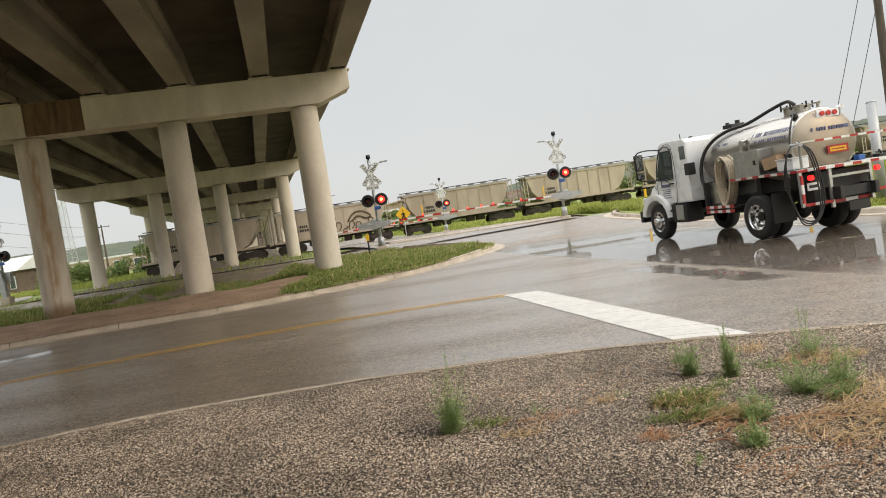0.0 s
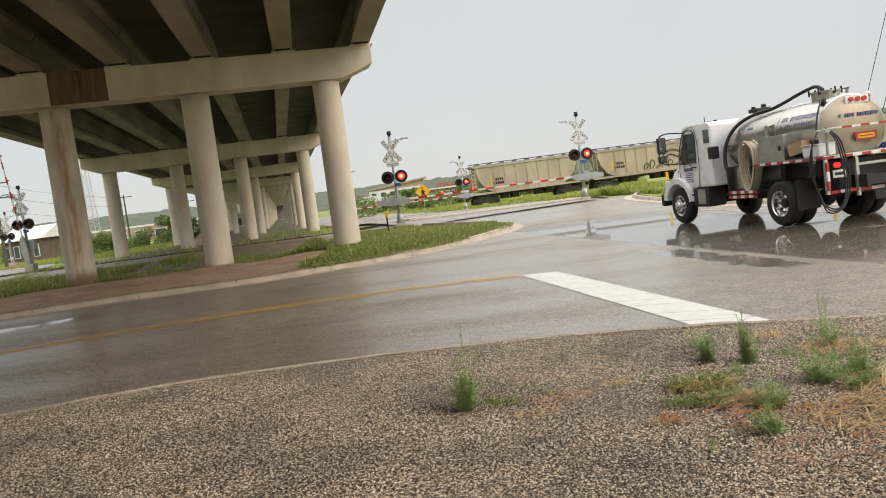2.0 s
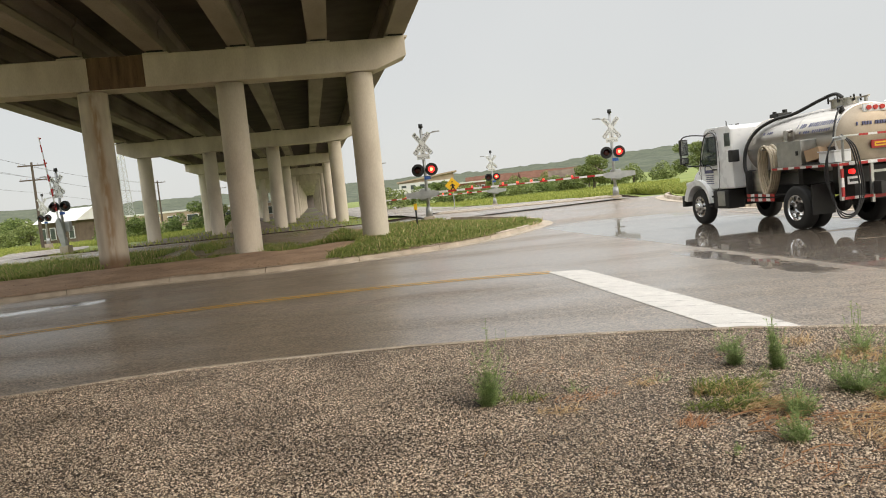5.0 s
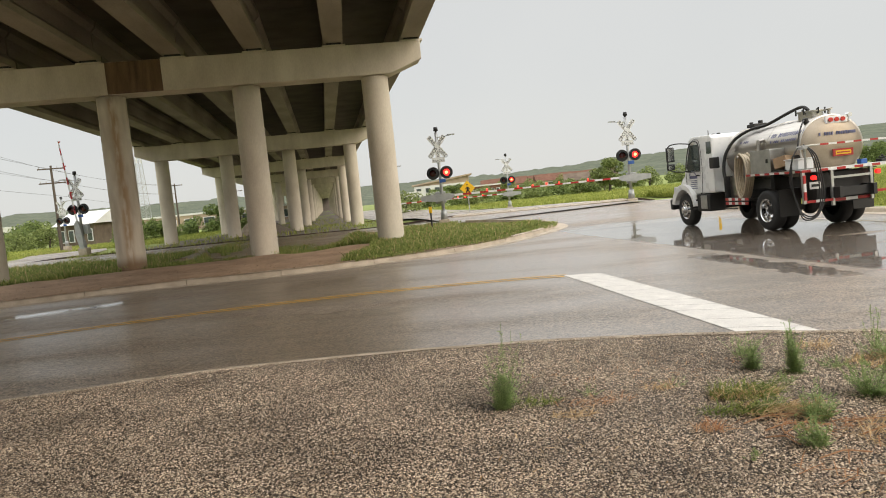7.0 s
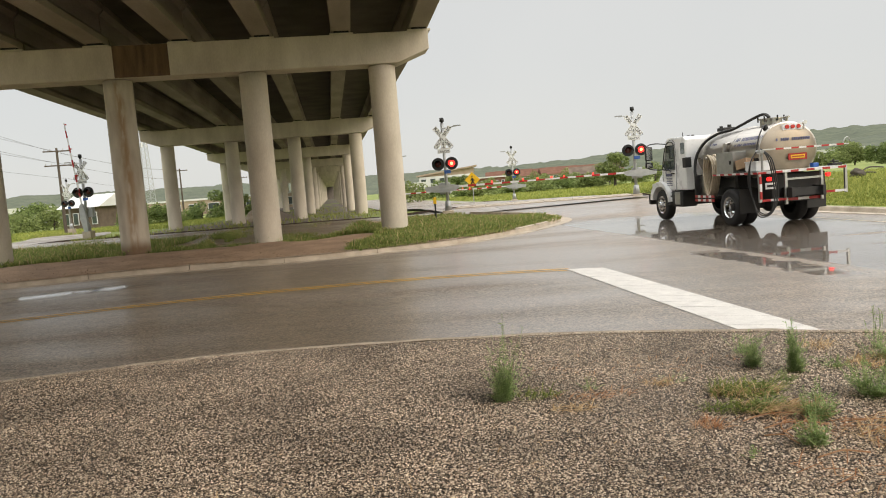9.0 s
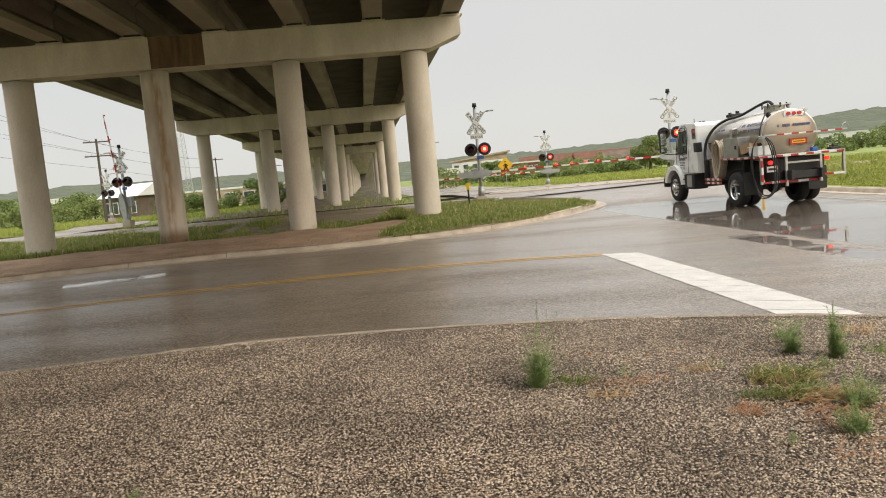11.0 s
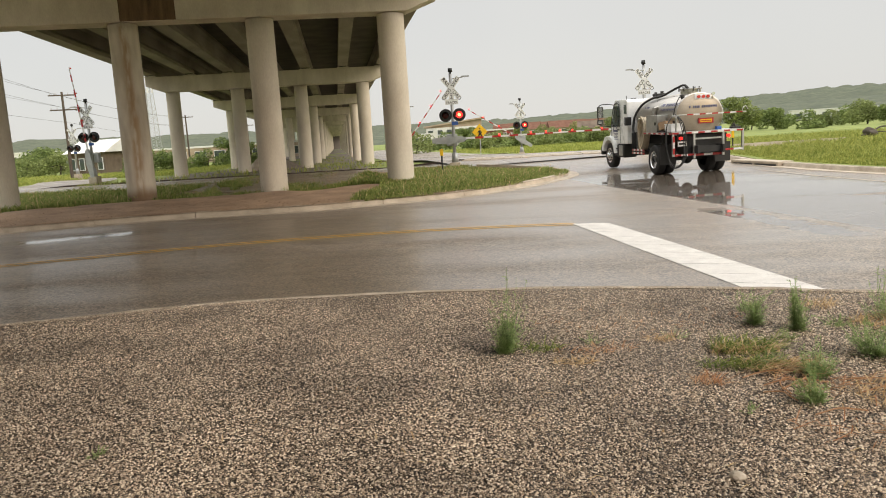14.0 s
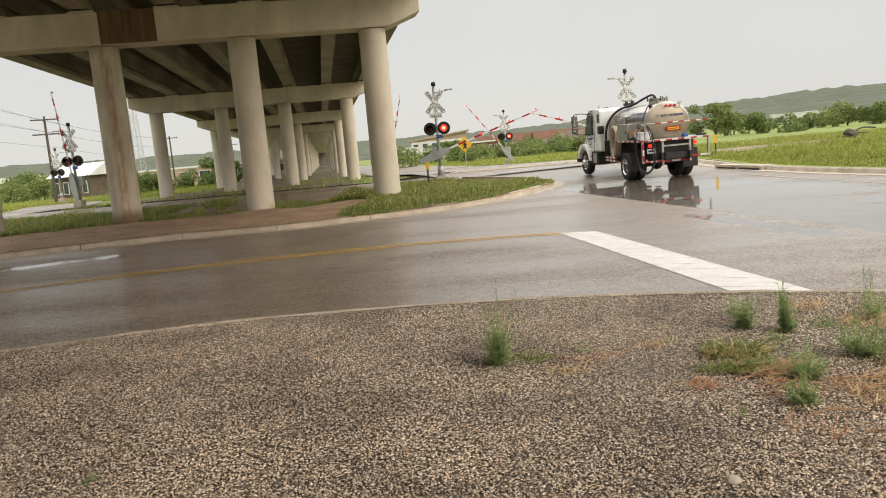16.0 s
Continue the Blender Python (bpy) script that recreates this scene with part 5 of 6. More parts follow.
def utility_pole(x, y, z, h, arms=1, yaw=0):
    pl = thing("utility_pole", "dark weathered wooden utility pole with crossarms", "utility pole", "utility poles", at=pose(x, y, z, 0, 0, yaw))
    bm = bmesh.new()
    tube(bm, (0, 0, -0.5), (0, 0, h), 0.17, 0.11, 12)
    part("pole", bm, WOOD, pl)
    for k in range(arms):
        bm = bmesh.new()
        box(bm, (0, -0.14, h - 0.35 - 1.5 * k), (2.6, 0.1, 0.13))
        arm = part("crossarm", bm, WOOD, pl)
        for dx in (-1.15, -0.6, 0.6, 1.15):
            bm = bmesh.new()
            tube(bm, (dx, -0.14, h - 0.29 - 1.5 * k), (dx, -0.14, h - 0.1 - 1.5 * k), 0.045, 0.03, 8)
            part("insulator", bm, GALV, arm)
    return pl


def wire(name, p, q, sag, r=0.012):
    bm = bmesh.new()
    p, q = Vector(p), Vector(q)
    hose(bm, [p.lerp(q, k / 8) - Vector((0, 0, sag * 4 * (k / 8) * (1 - k / 8))) for k in range(9)], r, 5, 2)
    tagged(part(name, bm, SIGN_BLACK), "thin dark overhead cable strung between poles", "cable", "overhead cables")


utility_pole(-46.4, 77, -0.2, 9.1, 2, 25)
utility_pole(-55.5, 128, -0.3, 8.6, 1, 20)
utility_pole(-56, 160, -0.3, 7.6, 1, 20)
utility_pole(15.8, 25.9, 0, 9.5, 1, 10)
for k, z in enumerate((8.75, 8.65, 7.3, 7.2, 5.6)):
    wire("overhead_cable", (-46.4 + 0.5 * (k - 2), 77, z), (-41 - 0.6 * k, 34, (13.4, 12.4, 11.4, 10.6, 8.8)[k]), 0.35)
    wire("overhead_cable", (-46.4 + 0.5 * (k - 2), 77, z), (-55.5, 128, z - 0.7), 0.5)
wire("guy_wire", (15.8, 25.9, 8.6), (12.3, 24.5, 0.2), 0.0)
wire("guy_wire", (15.8, 25.9, 6.5), (13.4, 25.4, 0.2), 0.0)
bm = bmesh.new()
tube(bm, (0, 0, -0.2), (0, 0, 2.75), 0.13, seg=20)
lathe(bm, [(0.13, 2.75), (0.1, 2.8), (0.03, 2.82)], Matrix(), 20)
ob = tagged(part("steel_bollard", bm, GALV, None, "", True), "grey galvanised steel post in the grass", "post")
ob.location = (12.1, 20.7, 0.1)


def roadside_sign(x, y, z, h, yaw, size, label, walker):
    s = thing("warning_sign", label, "road sign", at=pose(x, y, z, 0, 0, yaw))
    bm = bmesh.new()
    tube(bm, (0, 0, -0.3), (0, 0, h + size * 0.6), 0.03, seg=8)
    part("post", bm, GALV, s)
    bm = bmesh.new()
    vs = box(bm, (0, 0, 0), (size, 0.02, size), 0)
    bmesh.ops.transform(bm, matrix=Matrix.Translation((0, -0.04, h)) @ Matrix.Rotation(radians(45), 4, "Y"), verts=vs)
    panel = part("sign_panel", bm, YELLOW, s, "yellow diamond panel")
    if walker:
        bm = bmesh.new()
        for p, q, r in (((0, 0.1), (0.02, -0.1), 0.07), ((0.02, -0.1), (-0.12, -0.32), 0.045), ((0.02, -0.1), (0.14, -0.32), 0.045), ((0, 0.08), (0.16, -0.06), 0.03), ((0, 0.08), (-0.15, -0.05), 0.03), ((0, 0.22), (0, 0.28), 0.06)):
            tube(bm, (p[0], -0.055, h + p[1]), (q[0], -0.055, h + q[1]), r, seg=6)
        part("walking_symbol", bm, SIGN_BLACK, panel)


roadside_sign(-2.3, 54.9, 0.15, 1.85, 0, 0.78, "yellow diamond pedestrian warning sign on a post", True)
roadside_sign(-9.3, 62.0, 0.0, 1.35, 0, 0.6, "small yellow diamond warning sign on a post", False)
bm = bmesh.new()
tube(bm, (0, 0, -0.1), (0, 0, 0.95), 0.035, seg=8)
marker = thing("cable_marker", "yellow utility marker on a dark post in the grass", "marker post", at=pose(-2.85, 30.6, 0.3))
part("post", bm, SIGN_BLACK, marker)
bm = bmesh.new()
box(bm, (0, -0.02, 0.86), (0.13, 0.05, 0.26), 0.01)
part("marker_plate", bm, YELLOW, marker)


# lattice tower far off
def lattice_tower(x, y, h):
    tw = thing("lattice_tower", "tall grey steel lattice mast far off", "radio mast", at=pose(x, y, -0.4))
    bm = bmesh.new()
    w0, w1, n = 2.2, 1.2, 14
    legs = lambda k: [(s * (w0 + (w1 - w0) * k / n), t * (w0 + (w1 - w0) * k / n), h * k / n) for s, t in ((-1, -1), (1, -1), (1, 1), (-1, 1))]
    for k in range(n):
        a, b = legs(k), legs(k + 1)
        for i in range(4):
            tube(bm, a[i], b[i], 0.1, seg=5)
            tube(bm, a[i], b[(i + 1) % 4], 0.05, seg=4)
            tube(bm, a[(i + 1) % 4], b[i], 0.05, seg=4)
    part("lattice", bm, GALV, tw)
    bm = bmesh.new()
    for k in range(6):
        box(bm, (1.5 * math.cos(k), 1.5 * math.sin(k), h - 0.8), (0.3, 0.3, 1.8))
    tagged(part("antenna", bm, WHITE_PLASTIC, tw), kind="stuff")


lattice_tower(-130, 270, 26.5)


# ---- buildings ----
WALL_WHITE = mat("white_wall", (0.62, 0.61, 0.58), (0.74, 0.73, 0.70), 0.6, 0.8)
WALL_TAN = mat("tan_brick", (0.34, 0.25, 0.18), (0.46, 0.36, 0.27), 0.6, 0.85)
ROOF_RED = mat("red_brown_roof", (0.13, 0.062, 0.045), (0.22, 0.115, 0.08), 0.8, 0.95, spec=0.1)
ROOF_DARK = mat("dark_roof", (0.115, 0.085, 0.065), (0.20, 0.155, 0.12), 0.8, 0.95, spec=0.1)


def building(name, x, y, z, yaw, w, d, h, wall, roofm, label, roof="gable", floors=1, bays=4):
    b = thing(name, label, "building", at=pose(x, y, z, 0, 0, yaw))
    bm = bmesh.new()
    box(bm, (0, 0, h / 2 - 0.5), (w, d, h + 1))
    wl_ = part("wall", bm, wall, b)
    bm = bmesh.new()
    if roof == "gable":
        prism(bm, [(-d / 2 - 0.5, h - 0.02), (d / 2 + 0.5, h - 0.02), (0, h + d * 0.28)], w + 1.0, Matrix(((0, 0, 1, -w / 2 - 0.5), (1, 0, 0, 0), (0, 1, 0, 0), (0, 0, 0, 1))))
    elif roof == "shed":
        prism(bm, [(-w / 2 - 0.6, h + 0.1), (w / 2 + 0.9, h + 1.9), (w / 2 + 0.9, h + 2.3), (-w / 2 - 0.6, h + 0.5)], d + 1, Matrix.Translation((0, d / 2 + 0.5, 0)) @ FACE)
        prism(bm, [(-w / 2, h - 0.1), (w / 2, h - 0.1), (w / 2, h + 1.85), (-w / 2, h + 0.15)], d - 0.4, Matrix.Translation((0, d / 2 - 0.2, 0)) @ FACE)
    else:
        box(bm, (0, 0, h + 0.2), (w + 0.4, d + 0.4, 0.4))
    part("roof", bm, roofm, b)
    for f in range(floors):
        for k in range(bays):
            bm = bmesh.new()
            fh = h / floors
            cx, cz = -w / 2 + w * (k + 0.5) / bays, fh * (f + 0.5)
            box(bm, (cx, -d / 2 - 0.03, cz), (w / bays * 0.6, 0.08, fh * 0.55))
            win = part("window", bm, WHITE_PLASTIC, b)
            bm = bmesh.new()
            box(bm, (cx, -d / 2 - 0.08, cz), (w / bays * 0.6 - 0.2, 0.04, fh * 0.55 - 0.2))
            part("pane", bm, GLASS, win)
    return b


building("office_building", -16.6, 221, -0.4, 4, 15.5, 14, 5.0, WALL_WHITE, WALL_TAN, "white office block with a slanted tan roof", "shed", 2, 6)
building("shop_row", -5.2, 232, -0.6, 0, 11, 10, 3.6, ROOF_RED, WALL_WHITE, "red brick shop row with white trim", "flat", 1, 7)
building("house", 21, 180, -0.5, -6, 11, 9, 1.6, WALL_TAN, ROOF_DARK, "low tan house with a grey gable roof", "gable", 1, 3)
for k, (x, y, w) in enumerate(((4, 340, 16), (14, 355, 18), (24, 345, 16), (34, 360, 20), (-2, 350, 12), (46, 370, 18))):
    building("house", x, y, 0.6, 6 * (k % 3) - 6, w, 11, 2.6, WALL_TAN, ROOF_RED, "tan house with a red-brown tiled gable roof among trees", "gable", 1, 4)
building("gabled_building", -56.2, 101, -0.3, -12, 6, 6, 3.0, ROOF_DARK, WALL_WHITE, "dark-walled building with a white metal gable roof", "gable", 1, 4)
building("warehouse", -66, 178, -0.4, 12, 34, 16, 3.3, WALL_TAN, WALL_WHITE, "long low tan warehouse with a white metal roof", "flat", 1, 8)
building("warehouse", -170, 235, -0.4, 15, 40, 16, 5.5, WALL_WHITE, WALL_WHITE, "long low white warehouse behind trees", "flat", 1, 8)
building("warehouse", 150, 380, -1.0, -15, 36, 14, 5.0, WALL_WHITE, WALL_WHITE, "long pale shed below the wooded hill", "flat", 1, 6)
building("warehouse", -26, 205, -0.4, 12, 9, 9, 3.2, WALL_WHITE, WALL_WHITE, "low white store beside the far road", "flat", 1, 3)


# ---- trees, bushes and wooded hills ----
BARK = mat("bark", (0.05, 0.04, 0.03), (0.11, 0.09, 0.07), 6, 0.9)
LEAF = island_mat("green_leaves", (0.085, 0.125, 0.038), (0.29, 0.36, 0.125), 0.7, 0.3, True)
LEAF_B = island_mat("olive_leaves", (0.11, 0.145, 0.046), (0.33, 0.38, 0.14), 0.7, 0.3, True)
WOODS = mat("wooded_hillside", (0.036, 0.048, 0.030), (0.125, 0.140, 0.085), 0.05, 1.0, bump=0.0, bump_scale=0.22, fine=0.5)


def leaves_mesh(name, rnd, lobes, count, size, material):
    verts, faces = [], []
    weights = [r ** 2 for *_, r in lobes]
    for _ in range(count):
        cx, cy, cz, r = rnd.choices(lobes, weights)[0]
        a, u, k = rnd.uniform(0, 2 * math.pi), rnd.uniform(-1, 1), r * rnd.uniform(0.55, 1.08)
        q = math.sqrt(1 - u * u)
        c = Vector((cx + k * q * math.cos(a), cy + k * q * math.sin(a), cz + 0.8 * k * u))
        s = size * rnd.uniform(0.6, 1.4)
        d1 = Vector((rnd.uniform(-1, 1), rnd.uniform(-1, 1), rnd.uniform(-0.6, 0.6))).normalized() * s
        d2 = d1.cross(Vector((rnd.uniform(-1, 1), rnd.uniform(-1, 1), rnd.uniform(-1, 1)))).normalized() * s * 0.6
        n = len(verts)
        verts += [c - d1, c + d2 * 0.8, c + d1, c - d2]
        faces.append((n, n + 1, n + 2, n + 3))
    me = bpy.data.meshes.new(name)
    me.from_pydata([tuple(v) for v in verts], [], faces)
    me.materials.append(material)
    return me


def tree(x, y, z, h, w, seed, bush=False, olive=False):
    rnd = random.Random(seed)
    tr = thing("bush" if bush else "tree", "dense green bush at the edge of the meadow" if bush else "full green leafy tree at the edge of the meadow", "bush" if bush else "tree", "bushes" if bush else "trees", at=pose(x, y, z))
    bm = bmesh.new()
    t = 0.04 * h
    tube(bm, (0, 0, -0.3), (0.05 * w, 0, h * 0.5), t, t * 0.55, 8)
    lobes = []
    n = 7 if bush else 11
    for k in range(n):
        a, r = rnd.uniform(0, 6.28), rnd.uniform(0.1, 0.46) * w
        zz = h * (rnd.uniform(0.08, 0.62) if bush else rnd.uniform(0.22, 0.82))
        lobes.append((r * math.cos(a), r * math.sin(a), zz, w * rnd.uniform(0.11, 0.25)))
        tube(bm, (0.03 * w, 0, h * rnd.uniform(0.2, 0.45)), lobes[-1][:3], t * 0.4, t * 0.12, 5)
    lobes.append((0, 0, h * 0.72, w * 0.2))
    part("trunk", bm, BARK, tr)
    cr = new("crown", leaves_mesh("crown", rnd, lobes, 2200 if bush else 5200, 0.045 * w ** 0.6 + 0.035, LEAF_B if olive else LEAF))
    cr.parent = tr


def polar(az, dist):
    return dist * math.sin(radians(az)), dist * math.cos(radians(az))


for i, (az, dist, h, w, bush, olive) in enumerate((
        (15.4, 130, 6.4, 6.6, False, True), (8.0, 110, 5.6, 4.6, False, True), (12.9, 140, 3.0, 6.5, True, True), (16.6, 150, 3.4, 6, True, False), (18.1, 140, 3.6, 6.4, False, False), (20.1, 128, 2.9, 5.6, True, False),
        (21.5, 150, 2.6, 6, True, True), (23.6, 145, 3.8, 7, False, True), (25.5, 140, 3.4, 6, False, False), (27.5, 150, 3.6, 7, False, True), (22.4, 175, 3.5, 8, True, False),
        (7.6, 120, 2.2, 5, True, True), (9.2, 125, 2.6, 5, True, False), (10.8, 130, 3.2, 6, True, True), (4.2, 118, 2.0, 6, True, False), (2.4, 112, 1.8, 5, True, True), (0.2, 115, 1.7, 5, True, False), (-1.8, 108, 1.9, 5, True, True), (6.3, 112, 1.9, 6, True, True), (5.2, 150, 2.4, 6, True, False), (3.0, 150, 2.6, 6, True, True),
        (1.0, 140, 2.2, 5, True, False), (-1.4, 150, 2.4, 6, True, True), (-3.0, 120, 2.2, 5, True, False), (-5.0, 130, 3.0, 6, True, False), (-7.2, 110, 3.0, 6, True, True), (-8.4, 120, 3.4, 6, False, False),
        (-3.6, 200, 4.6, 6, False, False), (-1.0, 215, 3.4, 6, True, True), (2.2, 300, 5.0, 10, True, False), (4.6, 300, 5.2, 11, True, True), (6.8, 310, 5.5, 12, False, False), (0.4, 290, 4.4, 9, False, True),
        (-20.4, 120, 4.2, 6, False, False), (-19.3, 125, 3.6, 5, True, True), (-22.3, 110, 2.4, 5, True, False), (-24.4, 105, 2.4, 5, True, True), (-26.3, 100, 3.0, 5, True, False), (-27.4, 108, 2.4, 4, True, True),
        (-30.2, 90, 2.0, 4, True, False), (-31.8, 88, 2.6, 5, True, True), (-32.8, 95, 3.2, 5.5, False, False), (-33.8, 86, 2.2, 4, True, True), (-34.9, 92, 2.8, 5, True, False), (-36.0, 84, 2.4, 5, True, True), (-37.2, 90, 3.0, 6, False, False), (-38.6, 86, 2.6, 5, True, True), (-35.4, 64, 1.5, 2, False, True),
        (-41, 90, 3, 6, True, False), (30, 130, 4, 8, False, False), (33, 140, 4, 8, False, True))):
    far = 1.45 if az < -29 and dist > 70 else 1.0
    x, y = polar(az, dist * far)
    tree(x, y, base(y), h * far ** 0.8, w * far, 40 + i, bush, olive)


def build_hills():
    """Low wooded ridges all along the skyline."""
    for name, dist, lift, wob, label in (("hill_far", 1500, 1.0, 3.0, "long low wooded hill on the horizon, hazy green"), ("hill_near", 800, 0.62, 1.6, "nearer wooded slope below the skyline")):
        bm = bmesh.new()
        azs = np.arange(-75, 75.1, 0.25)
        lines = []
        for k in range(7):
            row = []
            for a in azs:
                top = np.interp(a, (-75, -38, -34, -25, -10, -4, 0, 4.3, 8.35, 16.5, 21.7, 25, 40, 75), (1.3, 1.45, 1.6, 1.45, 1.3, 1.28, 1.15, 1.25, 1.45, 1.58, 1.80, 1.84, 1.7, 1.2)) * lift
                d = dist * (0.72 + 0.28 * k / 5) if k < 6 else dist * 1.3
                x, y = polar(a, d)
                h = dist * math.tan(radians(top)) * min(1, (k / 5) ** 0.8)
                h += wob * noise.noise((a * 1.6, k * 0.7, dist)) * (k > 0) + 0.8 * wob * noise.noise((a * 6, k * 2.0, 5)) * (k > 0)
                row.append((x, y, h - (1.5 if k == 0 else 0) - (30 if k == 6 else 0)))
            lines.append(row)
        loft(bm, lines)
        setting(name, bm, WOODS, label, "hill", True)


build_hills()

# ---- field, grass, weeds and loose stones ----
GRASS = island_mat("meadow_grass", (0.17, 0.22, 0.045), (0.46, 0.46, 0.135), 0.8, 0.2, True)
GRASS_DEEP = island_mat("verge_grass", (0.095, 0.150, 0.034), (0.42, 0.46, 0.15), 0.8, 0.2, True)
STRAW = island_mat("dry_straw", (0.44, 0.27, 0.13), (0.86, 0.66, 0.40), 0.9, 0.2, True)
STRAW_RED = island_mat("reddish_stems", (0.42, 0.19, 0.10), (0.74, 0.47, 0.28), 0.9, 0.2, True)
WEED = island_mat("feathery_weed", (0.20, 0.30, 0.10), (0.52, 0.62, 0.30), 0.8, 0.2, True)
STONE = island_mat("limestone_chips", (0.060, 0.041, 0.029), (1.0, 0.85, 0.67), 0.6, 0.4)
# damp hollows where the chips are darker
sN, sL = STONE.node_tree.nodes, STONE.node_tree.links
s_ramp = next(k for k in sN if k.bl_idname == "ShaderNodeValToRGB")
s_mid = s_ramp.color_ramp.elements.new(0.55)
s_mid.color = (0.62, 0.47, 0.345, 1)
s_tc, s_noise, s_damp, s_mul = sN.new("ShaderNodeTexCoord"), sN.new("ShaderNodeTexNoise"), sN.new("ShaderNodeMapRange"), sN.new("ShaderNodeMixRGB")
s_noise.inputs["Scale"].default_value, s_noise.inputs["Detail"].default_value = 0.9, 5
s_damp.inputs["From Min"].default_value, s_damp.inputs["From Max"].default_value = 0.36, 0.58
s_damp.inputs["To Min"].default_value = 0.66
s_mul.blend_type, s_mul.inputs[0].default_value = "MULTIPLY", 1.0
sL.new(s_tc.outputs["Object"], s_noise.inputs["Vector"])
sL.new(s_noise.outputs["Fac"], s_damp.inputs["Value"])
sL.new(s_ramp.outputs[0], s_mul.inputs[1])
sL.new(s_damp.outputs[0], s_mul.inputs[2])
sL.new(s_mul.outputs[0], sN["Principled BSDF"].inputs["Base Color"])


def blades(name, spots, material, label, category, lean=0.35, width=0.02):
    """Many bent blades in one mesh; spots: (x, y, z, height)."""
    rnd = np.random.RandomState(len(spots) % 1000 + 7)
    s = np.array(spots)
    n = len(s)
    a, b = rnd.uniform(0, 2 * np.pi, n), rnd.uniform(0, 2 * np.pi, n)
    h, k = s[:, 3], rnd.uniform(0.2, 1, n) * lean
    w = width * rnd.uniform(0.6, 1.5, n)
    side = np.stack([np.cos(a) * w, np.sin(a) * w, np.zeros(n)], 1)
    d = np.stack([np.cos(b), np.sin(b), np.zeros(n)], 1)
    up = np.array([0, 0, 1.0])
    p = s[:, :3]
    mid = p + up * (h * 0.55)[:, None] + d * (h * k * 0.35)[:, None]
    tip = p + up * h[:, None] * (1 - 0.4 * k[:, None]) + d * (h * k)[:, None]
    v = np.stack([p - side, p + side, mid + side * 0.8, mid - side * 0.8, tip], 1).reshape(-1, 3)
    i = np.arange(n) * 5
    faces = np.concatenate([np.stack([i, i + 1, i + 2, i + 3], 1).tolist(), ]).tolist() + np.stack([i + 3, i + 2, i + 4], 1).tolist()
    me = bpy.data.meshes.new(name)
    me.from_pydata(v.tolist(), [], faces)
    me.materials.append(material)
    return tagged(new(name, me), label, category, "", "stuff")


def field_z(x, y):
    return max(0.14, land(x, y) + 0.05) + 0.012 * max(0, min(x - 9, 30)) * 0.3


def build_field():
    far = [(60 + 0.4 * i, -20 + 66 * i / 89) for i in range(90)]
    bm = bmesh.new()
    lines = []
    for k in (0.004, 0.02, 0.05, 0.1, 0.2, 0.35, 0.6, 1):
        row = []
        for (x, y), (fx, fy) in zip(RIGHT_KERB, far):
            px, py = x * (1 - k) + fx * k, y * (1 - k) + fy * k
            row.append((px, py, field_z(px, py) if k > 0.01 else base(py) + 0.14))
        lines.append(row)
    loft(bm, lines)
    setting("field", bm, MEADOW, "green roadside meadow behind the kerb", "meadow")
    rnd = random.Random(5)
    spots = []
    ky = [p[1] for p in RIGHT_KERB[:70]]
    kx = [p[0] for p in RIGHT_KERB[:70]]
    while len(spots) < 150000:
        y = 14 + 46 * rnd.random() ** 1.15
        x = float(np.interp(y, ky, kx)) + 0.4 + 36 * rnd.random() ** 1.7
        if y < 36 and x < np.interp(y, ky, kx) + 0.5:
            continue
        if y >= 36 and (x < 8.4 + (y - 36) * -0.1 or abs(y - (41.5 - 0.072 * (x + 5))) < 2.2):
            continue
        edge = x - np.interp(y, ky, kx) if y < 36 else 3
        tall = 0.12 + 0.85 * min(1, max(0, edge - 0.8) / 3) * (0.55 + 0.6 * noise.noise((x * 0.25, y * 0.25, 2)))
        spots.append((x, y, (field_z(x, y) if y < 38 else land(x, y)) - 0.02, max(0.08, tall * rnd.uniform(0.6, 1.2))))
    blades("field_grass", spots, GRASS, "tall yellow-green meadow grass", "grass", 1.0, 0.020)
    # far meadow behind the tracks
    spots = []
    while len(spots) < 60000:
        a, d = rnd.uniform(-42, 14), 46 + 75 * rnd.random() ** 1.2
        x, y = polar(a, d)
        q = Vector((x, y, 0)) - Vector((1.9, 37.4, 0))
        across = q.x * math.cos(radians(14)) + q.y * math.sin(radians(14))
        v = x * V.x + y * V.y
        tr = (Vector((x, y, 0)) - T0)
        if -6.2 < across < 6.0 or (x < -24 and y < 58 and x > -36) or abs(-tr.x * TD.y + tr.y * TD.x) < 3 or (-13 < v < 4 and rnd.random() < 0.9):
            continue
        spots.append((x, y, land(x, y) - 0.02, rnd.uniform(0.12, 0.45)))
    blades("meadow_grass", spots, GRASS, "bright green grass beyond the railway", "grass", 0.9, 0.025)


